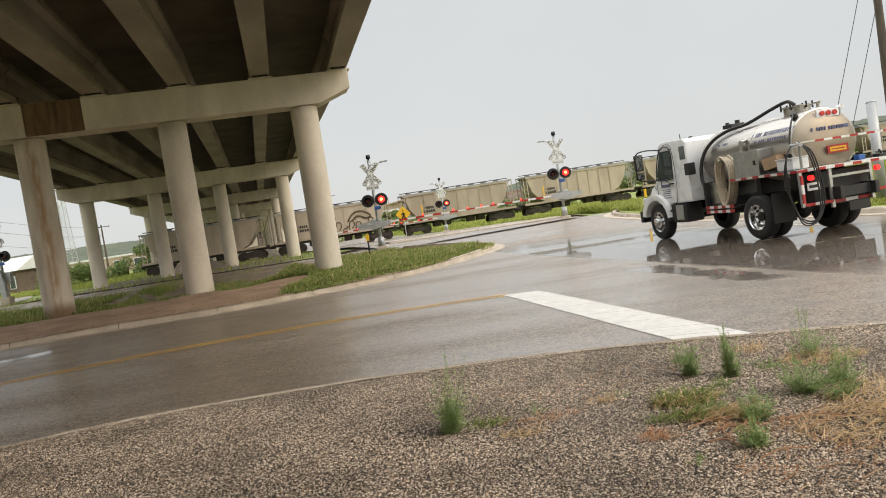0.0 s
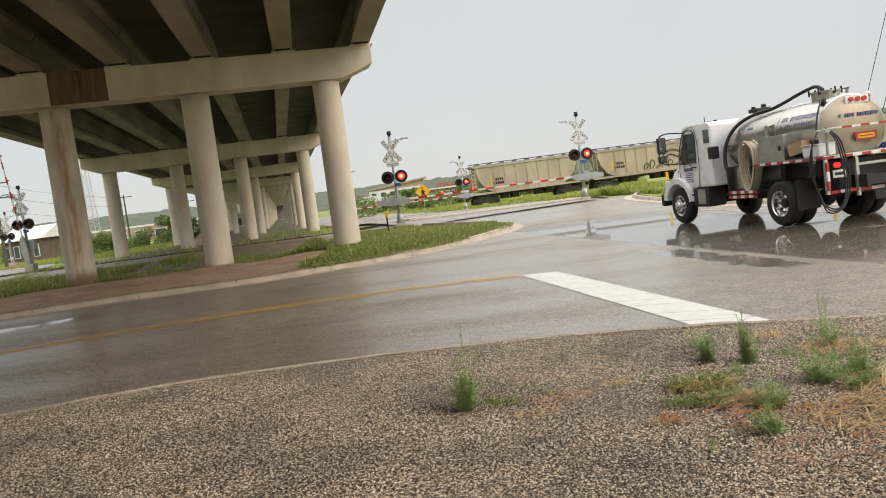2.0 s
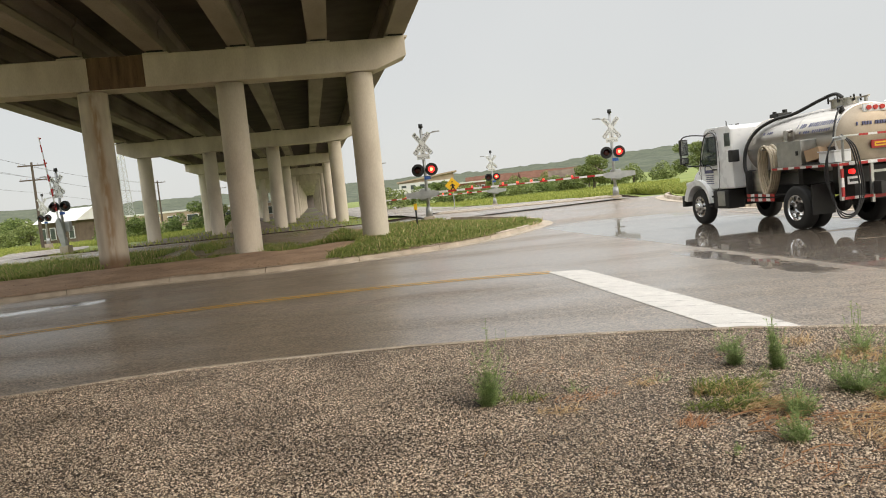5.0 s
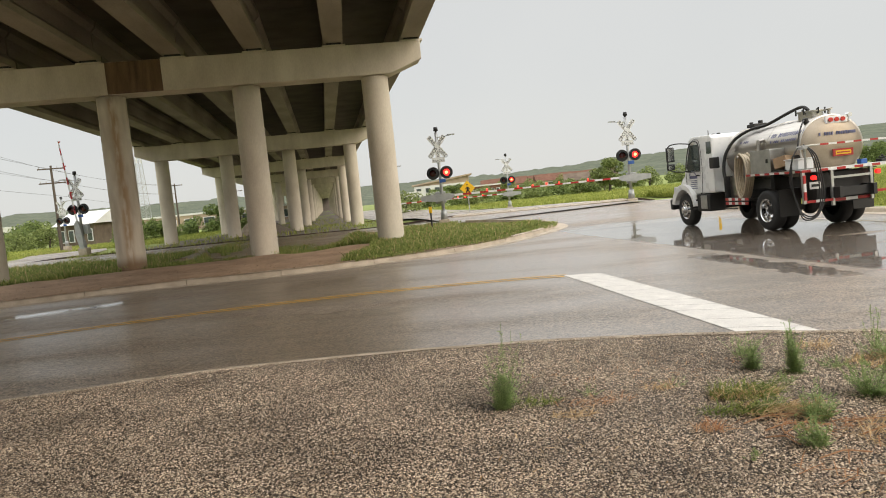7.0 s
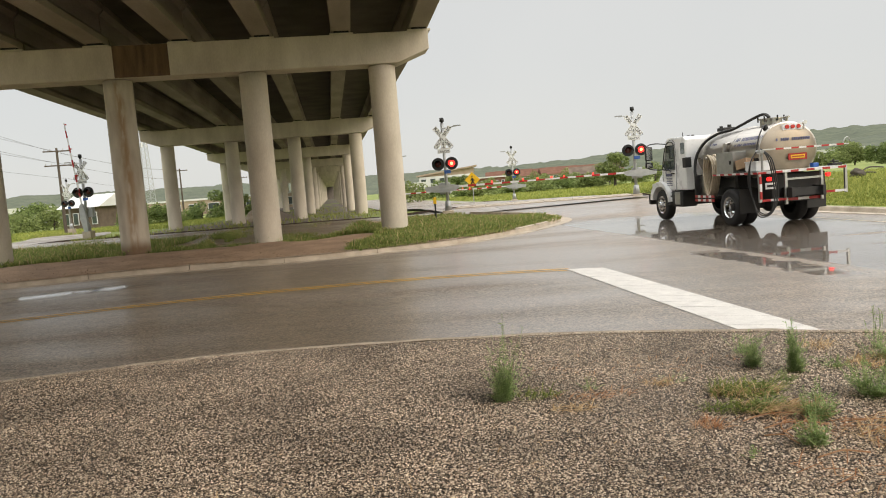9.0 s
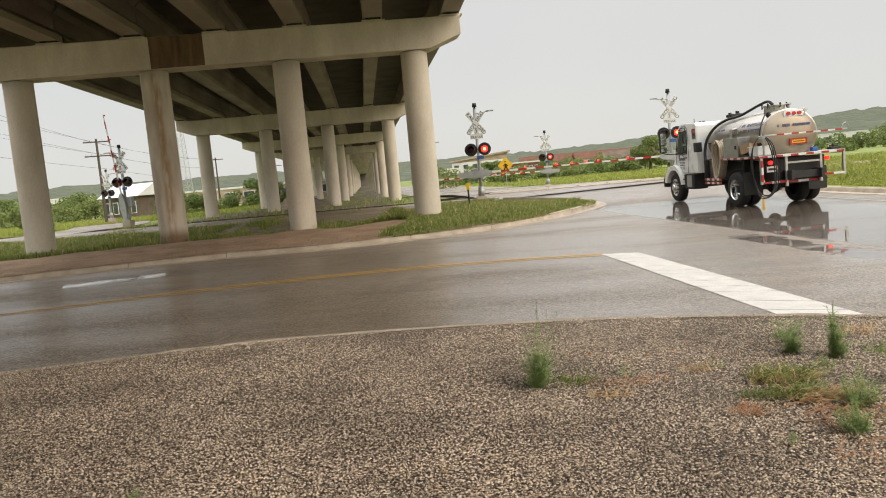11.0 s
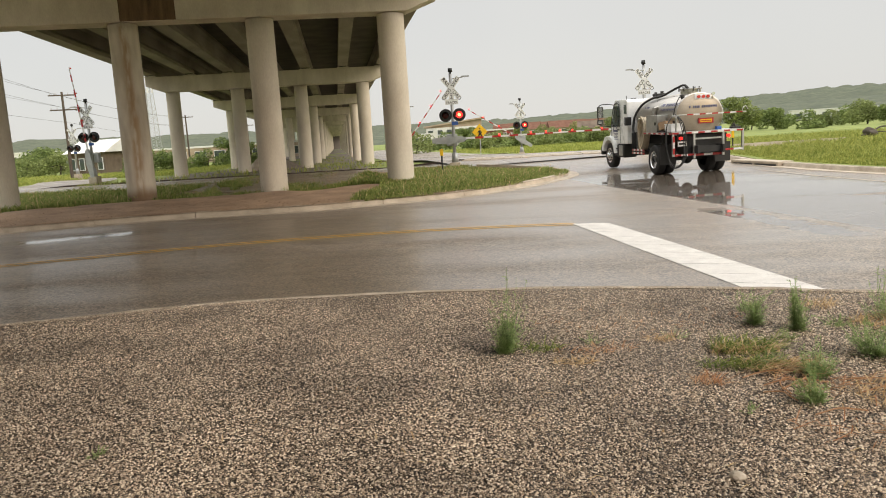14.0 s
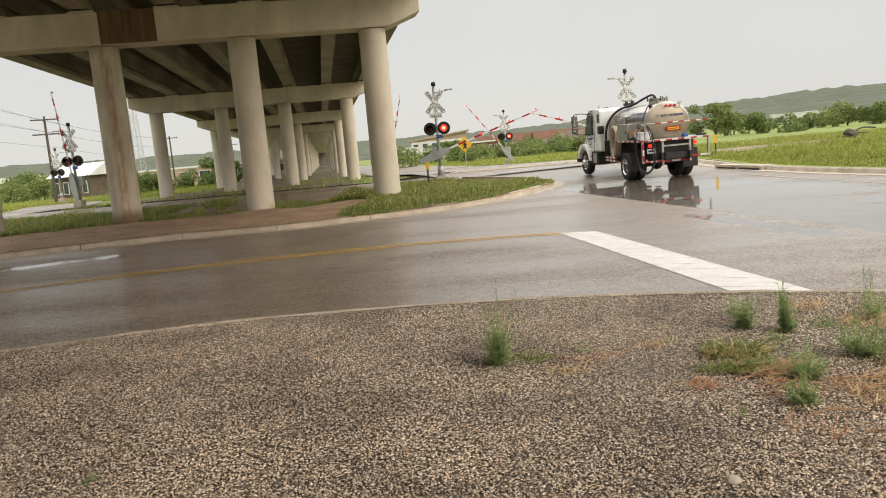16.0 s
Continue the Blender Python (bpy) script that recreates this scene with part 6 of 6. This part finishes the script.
def build_verge_grass():
    shape = FAR_KERB[20:] + VERGE_BACK[::-1][:-20]
    gen = np.random.RandomState(9)
    x = np.concatenate([gen.uniform(-6, 2.2, 150000), gen.uniform(-32, -5, 330000)])
    y = np.concatenate([gen.uniform(20, 36.2, 150000), gen.uniform(15, 37.6, 330000)])
    hit = np.zeros(len(x), bool)
    for (x0, y0), (x1, y1) in zip(shape, shape[1:] + shape[:1]):
        if y0 != y1:
            hit ^= ((y0 > y) != (y1 > y)) & (x < (x1 - x0) * (y - y0) / (y1 - y0) + x0)
    hit |= (x < -5) & (y > 36)
    x, y = x[hit], y[hit]
    w = np.full(len(x), 99.0)
    for px, py in FAR_KERB:
        w = np.minimum(w, np.hypot(x - px, y - py))
    tip = np.where(w > 0.25, 1.1, 0.4)
    ditch = np.interp(w, (0, 4.6, 5.6, 8.5, 12, 17), (-0.8, -0.4, 0.50, 0.42, 0.12, 0.0)) + np.where(x < -14, np.interp(w, (3.2, 4.6), (0.0, 0.6)), 0.0)
    k = np.clip((-x - 3.8) / 1.4, 0, 1)
    lush = tip * (1 - k) + ditch * k
    rnd = random.Random(9)
    spots = []
    for px, py, pw, pl in zip(x.tolist(), y.tolist(), w.tolist(), lush.tolist()):
        n = noise.noise((px * 0.35, py * 0.35, 4)) + 0.4 * noise.noise((px * 1.5, py * 1.5, 8))
        if pl + 0.55 * n < 0.35:
            continue
        z = verge_z(pw, px) if px < -5 else max(verge_z(pw, px), land(px, py))
        if py > 36.4:
            z = max(z, land(px, py))
        spots.append((px, py, z - 0.03, rnd.uniform(0.05, 0.20) * (1.0 + 1.1 * max(0, n)) * (0.6 if pw < 0.6 else 1.15) * (1.0 if px > -5 else 1.5)))
    blades("verge_grass", spots, GRASS_DEEP, "green grass and weeds on the island verge", "grass", 1.1, 0.013)
    # dry seed heads and pale blades among it
    dry = [(x + 0.1, y, z, h * rnd.uniform(0.9, 1.7)) for x, y, z, h in spots if rnd.random() < 0.04]
    blades("dry_verge_grass", dry, STRAW, "dry pale blades among the verge grass", "grass", 1.0, 0.008)


def build_dirt_under_bridge():
    bm = bmesh.new()
    rows = []
    for u in np.linspace(38, 430, 80):
        rows.append([(*on_bridge(u, v, 0).xy, land(*on_bridge(u, v, 0).xy) + 0.03 + 0.04 * noise.noise((u * 0.3, v * 0.4, 6))) for v in np.linspace(-12, 3.2, 12)])
    loft(bm, rows)
    setting("dirt_strip", bm, BALLAST, "bare stony dirt under the bridge", "dirt")
    bm = bmesh.new()
    prism(bm, [(0, -1), (14, 8.5), (20, 8.5), (20, -1)], 22, bridge_matrix(SPAN0 + SPAN * 14 - 12, 6.5, 0) @ Matrix(((0, 0, -1, 0), (1, 0, 0, 0), (0, 1, 0, 0), (0, 0, 0, 1))))
    setting("abutment", bm, BALLAST, "dark sloping abutment at the bridge's end", "abutment")


def weed_plant(x, y, h, w, seed, n=26, dense=1.0, label="feathery green weed growing in the gravel"):
    """n stems rising from one root, each set with feathery leaves that shorten towards the tip."""
    rnd = random.Random(seed)
    pl = thing("weed", label, "weed", "weeds in the gravel", at=pose(x, y, 0.03))
    stems = bmesh.new()
    verts, faces = [], []
    for k in range(n):
        a, r = rnd.uniform(0, 6.28), w * 0.5 * rnd.random() ** 0.6
        tall = 1.25 * h * rnd.uniform(0.5, 1.0) * (1.0 - 0.45 * (2 * r / w) ** 2)
        root = Vector((rnd.uniform(-0.12, 0.12) * w, rnd.uniform(-0.12, 0.12) * w, -0.02))
        top = Vector((r * math.cos(a), r * math.sin(a), tall))
        mid = root.lerp(top, 0.5) + Vector((0.12 * r * math.cos(a), 0.12 * r * math.sin(a), 0.10 * tall))
        hose(stems, [root, mid, top], 0.0016, 4, 3)
        leaf_n = int((8 + 42 * tall) * dense)
        for q in range(leaf_n):
            t = rnd.random() ** 1.15
            c = root * (1 - t) ** 2 + mid * (2 * t * (1 - t)) + top * t * t
            out = Vector((rnd.uniform(-1, 1), rnd.uniform(-1, 1), rnd.uniform(-0.1, 0.75))).normalized()
            reach = rnd.uniform(0.03, 0.085) * (1.15 - 0.8 * t) * min(1.0, h / 0.25)
            side = out.cross(Vector((0, 0, 1))).normalized()
            # a rib with a pair of leaflets at each of four nodes
            for m in range(5):
                p = c + out * reach * (0.2 + 0.2 * m)
                size = reach * (0.50 - 0.06 * m)
                for sgn in (-1, 1):
                    d = (out * 0.6 + side * sgn * 0.8 + Vector((0, 0, rnd.uniform(-0.25, 0.35)))) * size
                    e = d.cross(Vector((0.2, 0.1, 1))).normalized() * 0.0038
                    v = len(verts)
                    verts += [p - e, p + e, p + d]
                    faces.append((v, v + 1, v + 2))
    tagged(part("stem", stems, WEED, pl), kind="stuff")
    me = bpy.data.meshes.new("foliage")
    me.from_pydata([tuple(v) for v in verts], [], faces)
    me.materials.append(WEED)
    lv = new("foliage", me)
    lv.parent = pl
    tagged(lv, kind="stuff")


def straw_patch(x, y, rx, ry, n, seed, material, label, flat=0.9, length=0.2):
    rnd = random.Random(seed)
    verts, faces = [], []
    for _ in range(n):
        a, r = rnd.uniform(0, 6.28), math.sqrt(rnd.random())
        c = Vector((x + rx * r * math.cos(a), y + ry * r * math.sin(a), 0.045 + 0.02 * rnd.random()))
        b = rnd.uniform(0, 6.28)
        L = length * rnd.uniform(0.4, 1.3)
        d = Vector((math.cos(b), math.sin(b), (1 - flat) * rnd.uniform(0, 2.4))) * L
        w = Vector((-math.sin(b), math.cos(b), 0.3)) * 0.003
        m = c + d * 0.5 + Vector((0, 0, 0.03 * rnd.random()))
        q = len(verts)
        verts += [c - w, c + w, m + w, m - w, c + d]
        faces += [(q, q + 1, q + 2, q + 3), (q + 3, q + 2, q + 4)]
    me = bpy.data.meshes.new("grass_patch")
    me.from_pydata([tuple(v) for v in verts], [], faces)
    me.materials.append(material)
    tagged(new("grass_patch", me), label, "grass", "", "stuff")


def dry_stalk(x, y, yaw, length, bend, seed):
    """One fallen reddish stalk, bowed over the gravel."""
    rnd = random.Random(seed)
    bm = bmesh.new()
    d, n = Vector((math.cos(yaw), math.sin(yaw), 0)), Vector((-math.sin(yaw), math.cos(yaw), 0))
    hose(bm, [Vector((x, y, 0.055 + 0.022 * math.sin(math.pi * k / 4))) + d * length * k / 4 + n * bend * math.sin(math.pi * k / 4) + n * rnd.uniform(-0.01, 0.01) for k in range(5)], 0.0045, 5, 5)
    tagged(part("dry_stalk", bm, STRAW_RED), "bent reddish dry stalk lying on the gravel", "stalk", "fallen dry stalks")


def build_weeds():
    plants = ((-0.14, 5.76, 0.36, 0.30, 30, 1.0), (-0.10, 5.80, 0.60, 0.46, 20, 0.45), (1.91, 6.34, 0.24, 0.26, 26, 1.1), (2.18, 6.13, 0.38, 0.26, 28, 1.1), (2.42, 5.40, 0.27, 0.44, 34, 0.9), (2.74, 5.52, 0.29, 0.46, 30, 0.9),
              (2.55, 5.15, 0.20, 0.36, 24, 0.9), (1.70, 4.50, 0.22, 0.30, 24, 0.8), (1.88, 4.98, 0.24, 0.34, 26, 1.0), (1.66, 5.2, 0.12, 0.30, 24, 1.0), (2.02, 5.90, 0.09, 0.22, 18, 1.0), (2.50, 6.22, 0.11, 0.32, 20, 0.9),
              (3.07, 6.72, 0.45, 0.30, 9, 0.5), (2.95, 6.35, 0.26, 0.42, 20, 0.6), (2.0, 6.85, 0.22, 0.55, 16, 0.5), (-2.45, 3.95, 0.06, 0.15, 14, 1.0), (1.30, 4.38, 0.07, 0.16, 12, 1.0), (1.18, 6.0, 0.10, 0.30, 10, 0.5), (0.55, 5.95, 0.10, 0.24, 10, 0.5))
    for k, (x, y, h, w, n, dense) in enumerate(plants):
        weed_plant(x, y, h, w, 70 + k, n, dense)
    straw_patch(2.42, 4.55, 0.45, 0.40, 520, 1, STRAW, "flattened dry tan grass on the gravel", 0.92, 0.16)
    straw_patch(2.85, 5.0, 0.45, 0.5, 520, 12, STRAW, "flattened dry tan grass under green weeds", 0.88, 0.17)
    straw_patch(2.95, 6.2, 0.36, 0.24, 320, 2, STRAW, "dry tan grass among green weeds", 0.82, 0.12)
    straw_patch(2.62, 6.85, 0.14, 0.14, 80, 13, STRAW, "small dry tan tuft", 0.6, 0.12)
    straw_patch(1.63, 5.62, 0.26, 0.17, 420, 4, GRASS_DEEP, "low tuft of green and yellow grass", 0.72, 0.14)
    straw_patch(1.60, 5.55, 0.24, 0.12, 200, 14, STRAW, "dry blades in the low tuft", 0.75, 0.13)
    straw_patch(1.52, 5.22, 0.30, 0.12, 260, 15, GRASS_DEEP, "flat green grass beside the tuft", 0.85, 0.14)
    straw_patch(1.72, 5.15, 0.26, 0.12, 260, 5, STRAW, "dry grass beside the tuft", 0.85, 0.18)
    straw_patch(1.85, 4.85, 0.32, 0.20, 60, 3, STRAW_RED, "reddish dry stems on the gravel", 0.9, 0.22)
    straw_patch(0.55, 5.72, 0.30, 0.12, 80, 6, STRAW_RED, "thin brown dry grass on the gravel", 0.85, 0.10)
    straw_patch(0.12, 5.78, 0.20, 0.10, 110, 7, GRASS_DEEP, "small green grass tuft", 0.7, 0.09)
    straw_patch(0.36, 5.42, 0.16, 0.08, 60, 8, STRAW, "few pale straws", 0.92, 0.14)
    straw_patch(1.20, 4.90, 0.11, 0.10, 70, 9, STRAW_RED, "small reddish dry tuft", 0.7, 0.09)
    straw_patch(1.08, 5.95, 0.12, 0.08, 60, 16, STRAW, "small pale dry tuft", 0.7, 0.09)
    straw_patch(1.9, 4.1, 0.5, 0.3, 60, 10, STRAW_RED, "scattered dry stems on the gravel", 0.95, 0.2)
    straw_patch(1.0, 6.6, 0.9, 0.6, 90, 11, STRAW_RED, "scattered dry stems by the road edge", 0.93, 0.08)
    straw_patch(0.2, 4.2, 2.2, 1.0, 60, 17, STRAW, "stray straws over the gravel", 0.97, 0.08)
    for k, (x, y, yaw, length, bend) in enumerate(((1.42, 4.95, 0.25, 0.42, 0.02), (1.58, 4.72, 0.9, 0.36, -0.07), (1.62, 4.62, 1.25, 0.34, 0.08), (1.50, 4.80, 0.05, 0.40, 0.03), (1.74, 4.66, 1.6, 0.28, 0.05),
                                                   (1.98, 4.85, -0.35, 0.46, 0.03), (2.0, 4.6, 0.5, 0.40, -0.03), (1.62, 4.28, 0.12, 0.30, 0.01), (1.60, 4.50, 2.3, 0.22, -0.03))):
        dry_stalk(x, y, yaw, length, bend, k)


def build_stones():
    """Loose chips over the near gravel."""
    rnd = np.random.RandomState(3)
    n = 330000
    y = 1.6 + 6.6 * rnd.random_sample(n) ** 1.15
    x = (rnd.random_sample(n) - 0.5) * 2 * (1.2 + y * 0.70) - 0.1
    ex = np.interp(x, [p[0] for p in NEAR_EDGE], [p[1] for p in NEAR_EDGE])
    keep = y < ex - 0.06 + 0.05 * rnd.random_sample(n)
    x, y = x[keep], y[keep]
    n = len(x)
    r = 0.0042 + 0.0046 * rnd.random_sample(n) ** 2
    cap = np.array([(1, 0, 0), (0, 1, 0), (-1, 0, 0), (0, -1, 0), (0, 0, 0.95)])
    v = cap[None] * (1 + 0.5 * (rnd.random_sample((n, 5, 1)) - 0.5)) + 0.30 * (rnd.random_sample((n, 5, 3)) - 0.5)
    a = rnd.uniform(0, 6.28, n)
    c, s = np.cos(a)[:, None], np.sin(a)[:, None]
    vx, vy = v[:, :, 0] * 1.3 * c - v[:, :, 1] * s, v[:, :, 0] * 1.3 * s + v[:, :, 1] * c
    V3 = np.stack([vx, vy, v[:, :, 2]], 2) * r[:, None, None]
    V3 += np.stack([x, y, 0.040 + 0.010 * rnd.random_sample(n)], 1)[:, None, :]
    f = np.array([(0, 1, 4), (1, 2, 4), (2, 3, 4), (3, 0, 4)])
    F = (np.arange(n)[:, None, None] * 5 + f[None]).reshape(-1, 3)
    me = bpy.data.meshes.new("gravel_stones")
    me.from_pydata(V3.reshape(-1, 3), [], F)
    me.materials.append(STONE)
    tagged(new("gravel_stones", me), "loose pale limestone chips on the lot", "gravel", "", "stuff")
    bm = bmesh.new()
    bmesh.ops.create_icosphere(bm, subdivisions=2, radius=0.04)
    for w in bm.verts:
        w.co *= 1 + 0.3 * noise.noise(w.co * 20)
        w.co.z *= 0.6
    ob = tagged(part("stone", bm, KERB), "single larger pale stone on the gravel", "stone")
    ob.location = (0.98, 3.52, 0.055)


def build_road_edge():
    """The pale broken lip where the asphalt ends."""
    bm = bmesh.new()
    lines = []
    for o, z in ((-0.01, 0.03), (0.02, 0.045), (0.055, 0.042), (0.075, 0.0)):
        lines.append([(x, y + o + 0.04 * noise.noise((x * 2.2, y, 1)) + 0.02 * noise.noise((x * 9, y, 4)), z + 0.008 * noise.noise((x * 5, o * 9, 2))) for x, y in NEAR_EDGE])
    loft(bm, lines)
    setting("edge_lip", bm, KERB, "pale crumbling concrete edge strip of the road", "kerb")


def build_side_road():
    bm = bmesh.new()
    line = resample(((-40, 22), (-33.5, 33), (-30.2, 41), (-30.5, 50), (-37, 62), (-48, 80)), 40)
    lines = [[(x, y, max(land(-30, y), 0.20 if y < 46 else -1.0) + 0.08) for x, y in offset(line, o)] for o in (-2.8, -1.0, 1.0, 2.8)]
    loft(bm, lines)
    setting("side_road", bm, ASPHALT, "wet grey side road crossing the tracks", "road")


build_side_road()


def build_storm_inlet():
    """A kerb inlet: a concrete top slab over two black blocks that stand in for shaded openings."""
    inlet = thing("storm_inlet", "concrete kerb storm drain inlet with two dark openings", "drain inlet", at=pose(8.85, 29.1, -0.02, 0, 0, 102))
    bm = bmesh.new()
    box(bm, (0, -0.18, 0.175), (3.3, 0.60, 0.09), 0.02)
    part("top_slab", bm, KERB, inlet)
    for x in (-1.6, 0.0, 1.6):
        bm = bmesh.new()
        box(bm, (x, 0.06, 0.05), (0.14, 0.14, 0.16), 0.01)
        part("pier", bm, KERB, inlet)
    for x in (-0.8, 0.8):
        bm = bmesh.new()
        box(bm, (x, 0.06, 0.045), (1.45, 0.10, 0.15))
        part("throat_shade", bm, SIGN_BLACK, inlet, "black block standing in for the shaded opening")


def build_roadside_bits():
    for x, y, z, h in ((10.25, 37.2, 0.1, 1.0), (13.2, 27.2, 0.15, 0.7)):
        post = thing("marker_post", "yellow plastic marker on a thin post in the meadow", "marker post", "yellow markers", at=pose(x, y, z))
        bm = bmesh.new()
        tube(bm, (0, 0, -0.2), (0, 0, h), 0.03, seg=8)
        part("post", bm, SIGN_BLACK, post)
        bm = bmesh.new()
        box(bm, (0, -0.02, h), (0.12, 0.05, 0.40), 0.01)
        part("marker_plate", bm, YELLOW, post)
    # weathered stump with fallen limbs in the tall grass
    stump = thing("fallen_log", "dark weathered root stump with fallen limbs in tall grass", "log", at=pose(19.2, 43.6, 0.08))
    bm = bmesh.new()
    bmesh.ops.create_icosphere(bm, subdivisions=3, radius=0.30)
    for v in bm.verts:
        v.co *= 1 + 0.5 * noise.noise(v.co * 3)
        v.co.x *= 1.2
        v.co.z = v.co.z * 0.9 + 0.55
    part("root_plate", bm, BARK, stump)
    for q, r in (((1.5, 0.3, 0.75), 0.04), ((0.9, -0.2, 0.5), 0.035), ((-0.5, -0.2, 0.4), 0.04)):
        bm = bmesh.new()
        hose(bm, [(0.1, 0, 0.5), (q[0] * 0.5, q[1] + 0.1, q[2] + 0.05), q], r, 7, 5)
        part("limb", bm, BARK, stump)
    # heaps of gravel under the bridge
    for x, y, r, h, m, label in ((-16.6, 53.5, 1.8, 0.95, BALLAST, "dark heap of gravel under the bridge"), (-18.9, 55.5, 0.9, 0.9, KERB, "pale heap of crushed stone under the bridge")):
        bm = bmesh.new()
        lines = []
        for k in range(9):
            q = k / 8
            lines.append([(r * q * math.cos(a) * (1 + 0.15 * noise.noise((math.cos(a), math.sin(a), x))), r * q * math.sin(a), h * (1 - q) ** 0.9 * (1 + 0.1 * noise.noise((a, q * 3, y))) - 0.1 * q) for a in np.linspace(0, 2 * math.pi, 33)])
        loft(bm, lines)
        ob = tagged(part("gravel_heap", bm, m), label, "heap", "gravel heaps")
        ob.location = (x, y, land(x, y) + 0.05)


build_storm_inlet()
build_roadside_bits()
stripe("edge_line", ([(9.15, 18.4), (8.62, 22.0), (8.05, 26.9)], [(9.22, 18.4), (8.69, 22.0), (8.12, 26.9)]), "thin worn pale painted edge line", KERB)


def build_clods():
    """Crumbs of earth and stones strewn over the bare verge and the gutter."""
    rnd = np.random.RandomState(11)
    k = rnd.randint(25, 120, 9000)
    d = 0.05 + 3.2 * rnd.random_sample(9000) ** 1.8
    pts = np.array([FAR_KERB[i] for i in k])
    x, y = pts[:, 0] - 0.2 * d + 0.5 * rnd.random_sample(9000), pts[:, 1] + d
    r = 0.006 + 0.016 * rnd.random_sample(9000) ** 3
    octa = np.array([(1, 0, 0), (0, 1, 0), (-1, 0, 0), (0, -1, 0), (0, 0, 0.6), (0, 0, -0.6)])
    v = octa[None] * (1 + 0.5 * (rnd.random_sample((9000, 6, 1)) - 0.5)) * r[:, None, None]
    v += np.stack([x, y, 0.155 + 0.032 * np.minimum(d, 5) + 0.2 * r], 1)[:, None, :]
    f = np.array([(0, 1, 4), (1, 2, 4), (2, 3, 4), (3, 0, 4), (1, 0, 5), (2, 1, 5), (3, 2, 5), (0, 3, 5)])
    me = bpy.data.meshes.new("dirt_clods")
    me.from_pydata(v.reshape(-1, 3).tolist(), [], (np.arange(9000)[:, None, None] * 6 + f[None]).reshape(-1, 3).tolist())
    me.materials.append(island_mat("earth_crumbs", (0.12, 0.07, 0.04), (0.52, 0.36, 0.23), 0.9, 0.2))
    tagged(new("dirt_clods", me), "crumbs of brown earth on the verge", "dirt", "", "stuff")


build_clods()
build_field()
build_verge_grass()
build_dirt_under_bridge()
build_road_edge()
build_weeds()
build_stones()



# ---- what moves ----
TRUCK_WAY = ((0, 17.12), (3.0, 17.12), (3.5, 17.14), (4.0, 17.22), (4.5, 17.44), (5.0, 17.78), (5.5, 18.18), (6.0, 18.60), (6.5, 19.06), (7.0, 19.60), (7.5, 20.17),
             (8.0, 20.71), (8.5, 21.20), (9.0, 21.58), (9.5, 21.95), (10.0, 22.38), (10.5, 22.86), (11.0, 23.38), (11.5, 23.95), (12.0, 24.57), (12.5, 25.22),
             (13.0, 25.90), (13.5, 26.50), (14.0, 27.05), (14.5, 27.47), (15.0, 27.80), (15.5, 28.02), (16.0, 28.15))


def motions():
    heading = radians(90 + 13.2)
    left = Vector((-math.cos(radians(13.2)), -math.sin(radians(13.2)), 0))
    rows, spins = [], []
    for t, y in TRUCK_WAY:
        hub = Vector((7.12 - 0.2345 * (y - 17.15), y, 0))
        c = hub - left * 1.2
        z0, z1 = base(c.y), base(c.y + 4.3)
        tilt = math.atan2(z1 - z0, 4.4)
        rows.append((t, Matrix.Translation((c.x, c.y, z0)) @ Matrix.Rotation(heading, 4, "Z") @ Matrix.Rotation(-tilt, 4, "Y")))
        spins.append((t, (y - 17.12) / math.cos(radians(13.2)) / 0.5))
    walk(TRUCK, rows)
    for w in WHEELS:
        p = w.location.copy()
        walk(w, [(t, Matrix.Translation(p) @ Matrix.Rotation(a, 4, "Y")) for t, a in spins])
    for i, w in enumerate(WAGONS):
        walk(w, [(t, Matrix.Translation(T0 + TD * (PITCH * (i + 0.5) + 14.65 * t) + Vector((0, 0, -0.12))) @ Matrix.Rotation(TYAW, 4, "Z")) for t in (0, 4, 8, 12, 16)])
    lifts = (((0, 0), (15.0, 0), (15.5, 6), (16, 18)), ((0, 0), (15.0, 0), (15.5, 6), (16, 18)), ((0, 0), (12.0, 0), (13, 20), (14.5, 36), (15, 42), (16, 53)),
             ((0, 0), (12.0, 0), (13, 31), (14.5, 58), (15, 65), (16, 76)), ((0, 84), (16, 84)))
    for (g, side), rows in zip(GATES, lifts):
        p = g.location.copy()
        walk(g, [(t, Matrix.Translation(p) @ Matrix.Rotation(radians(-a * side), 4, "Y")) for t, a in rows])


motions()
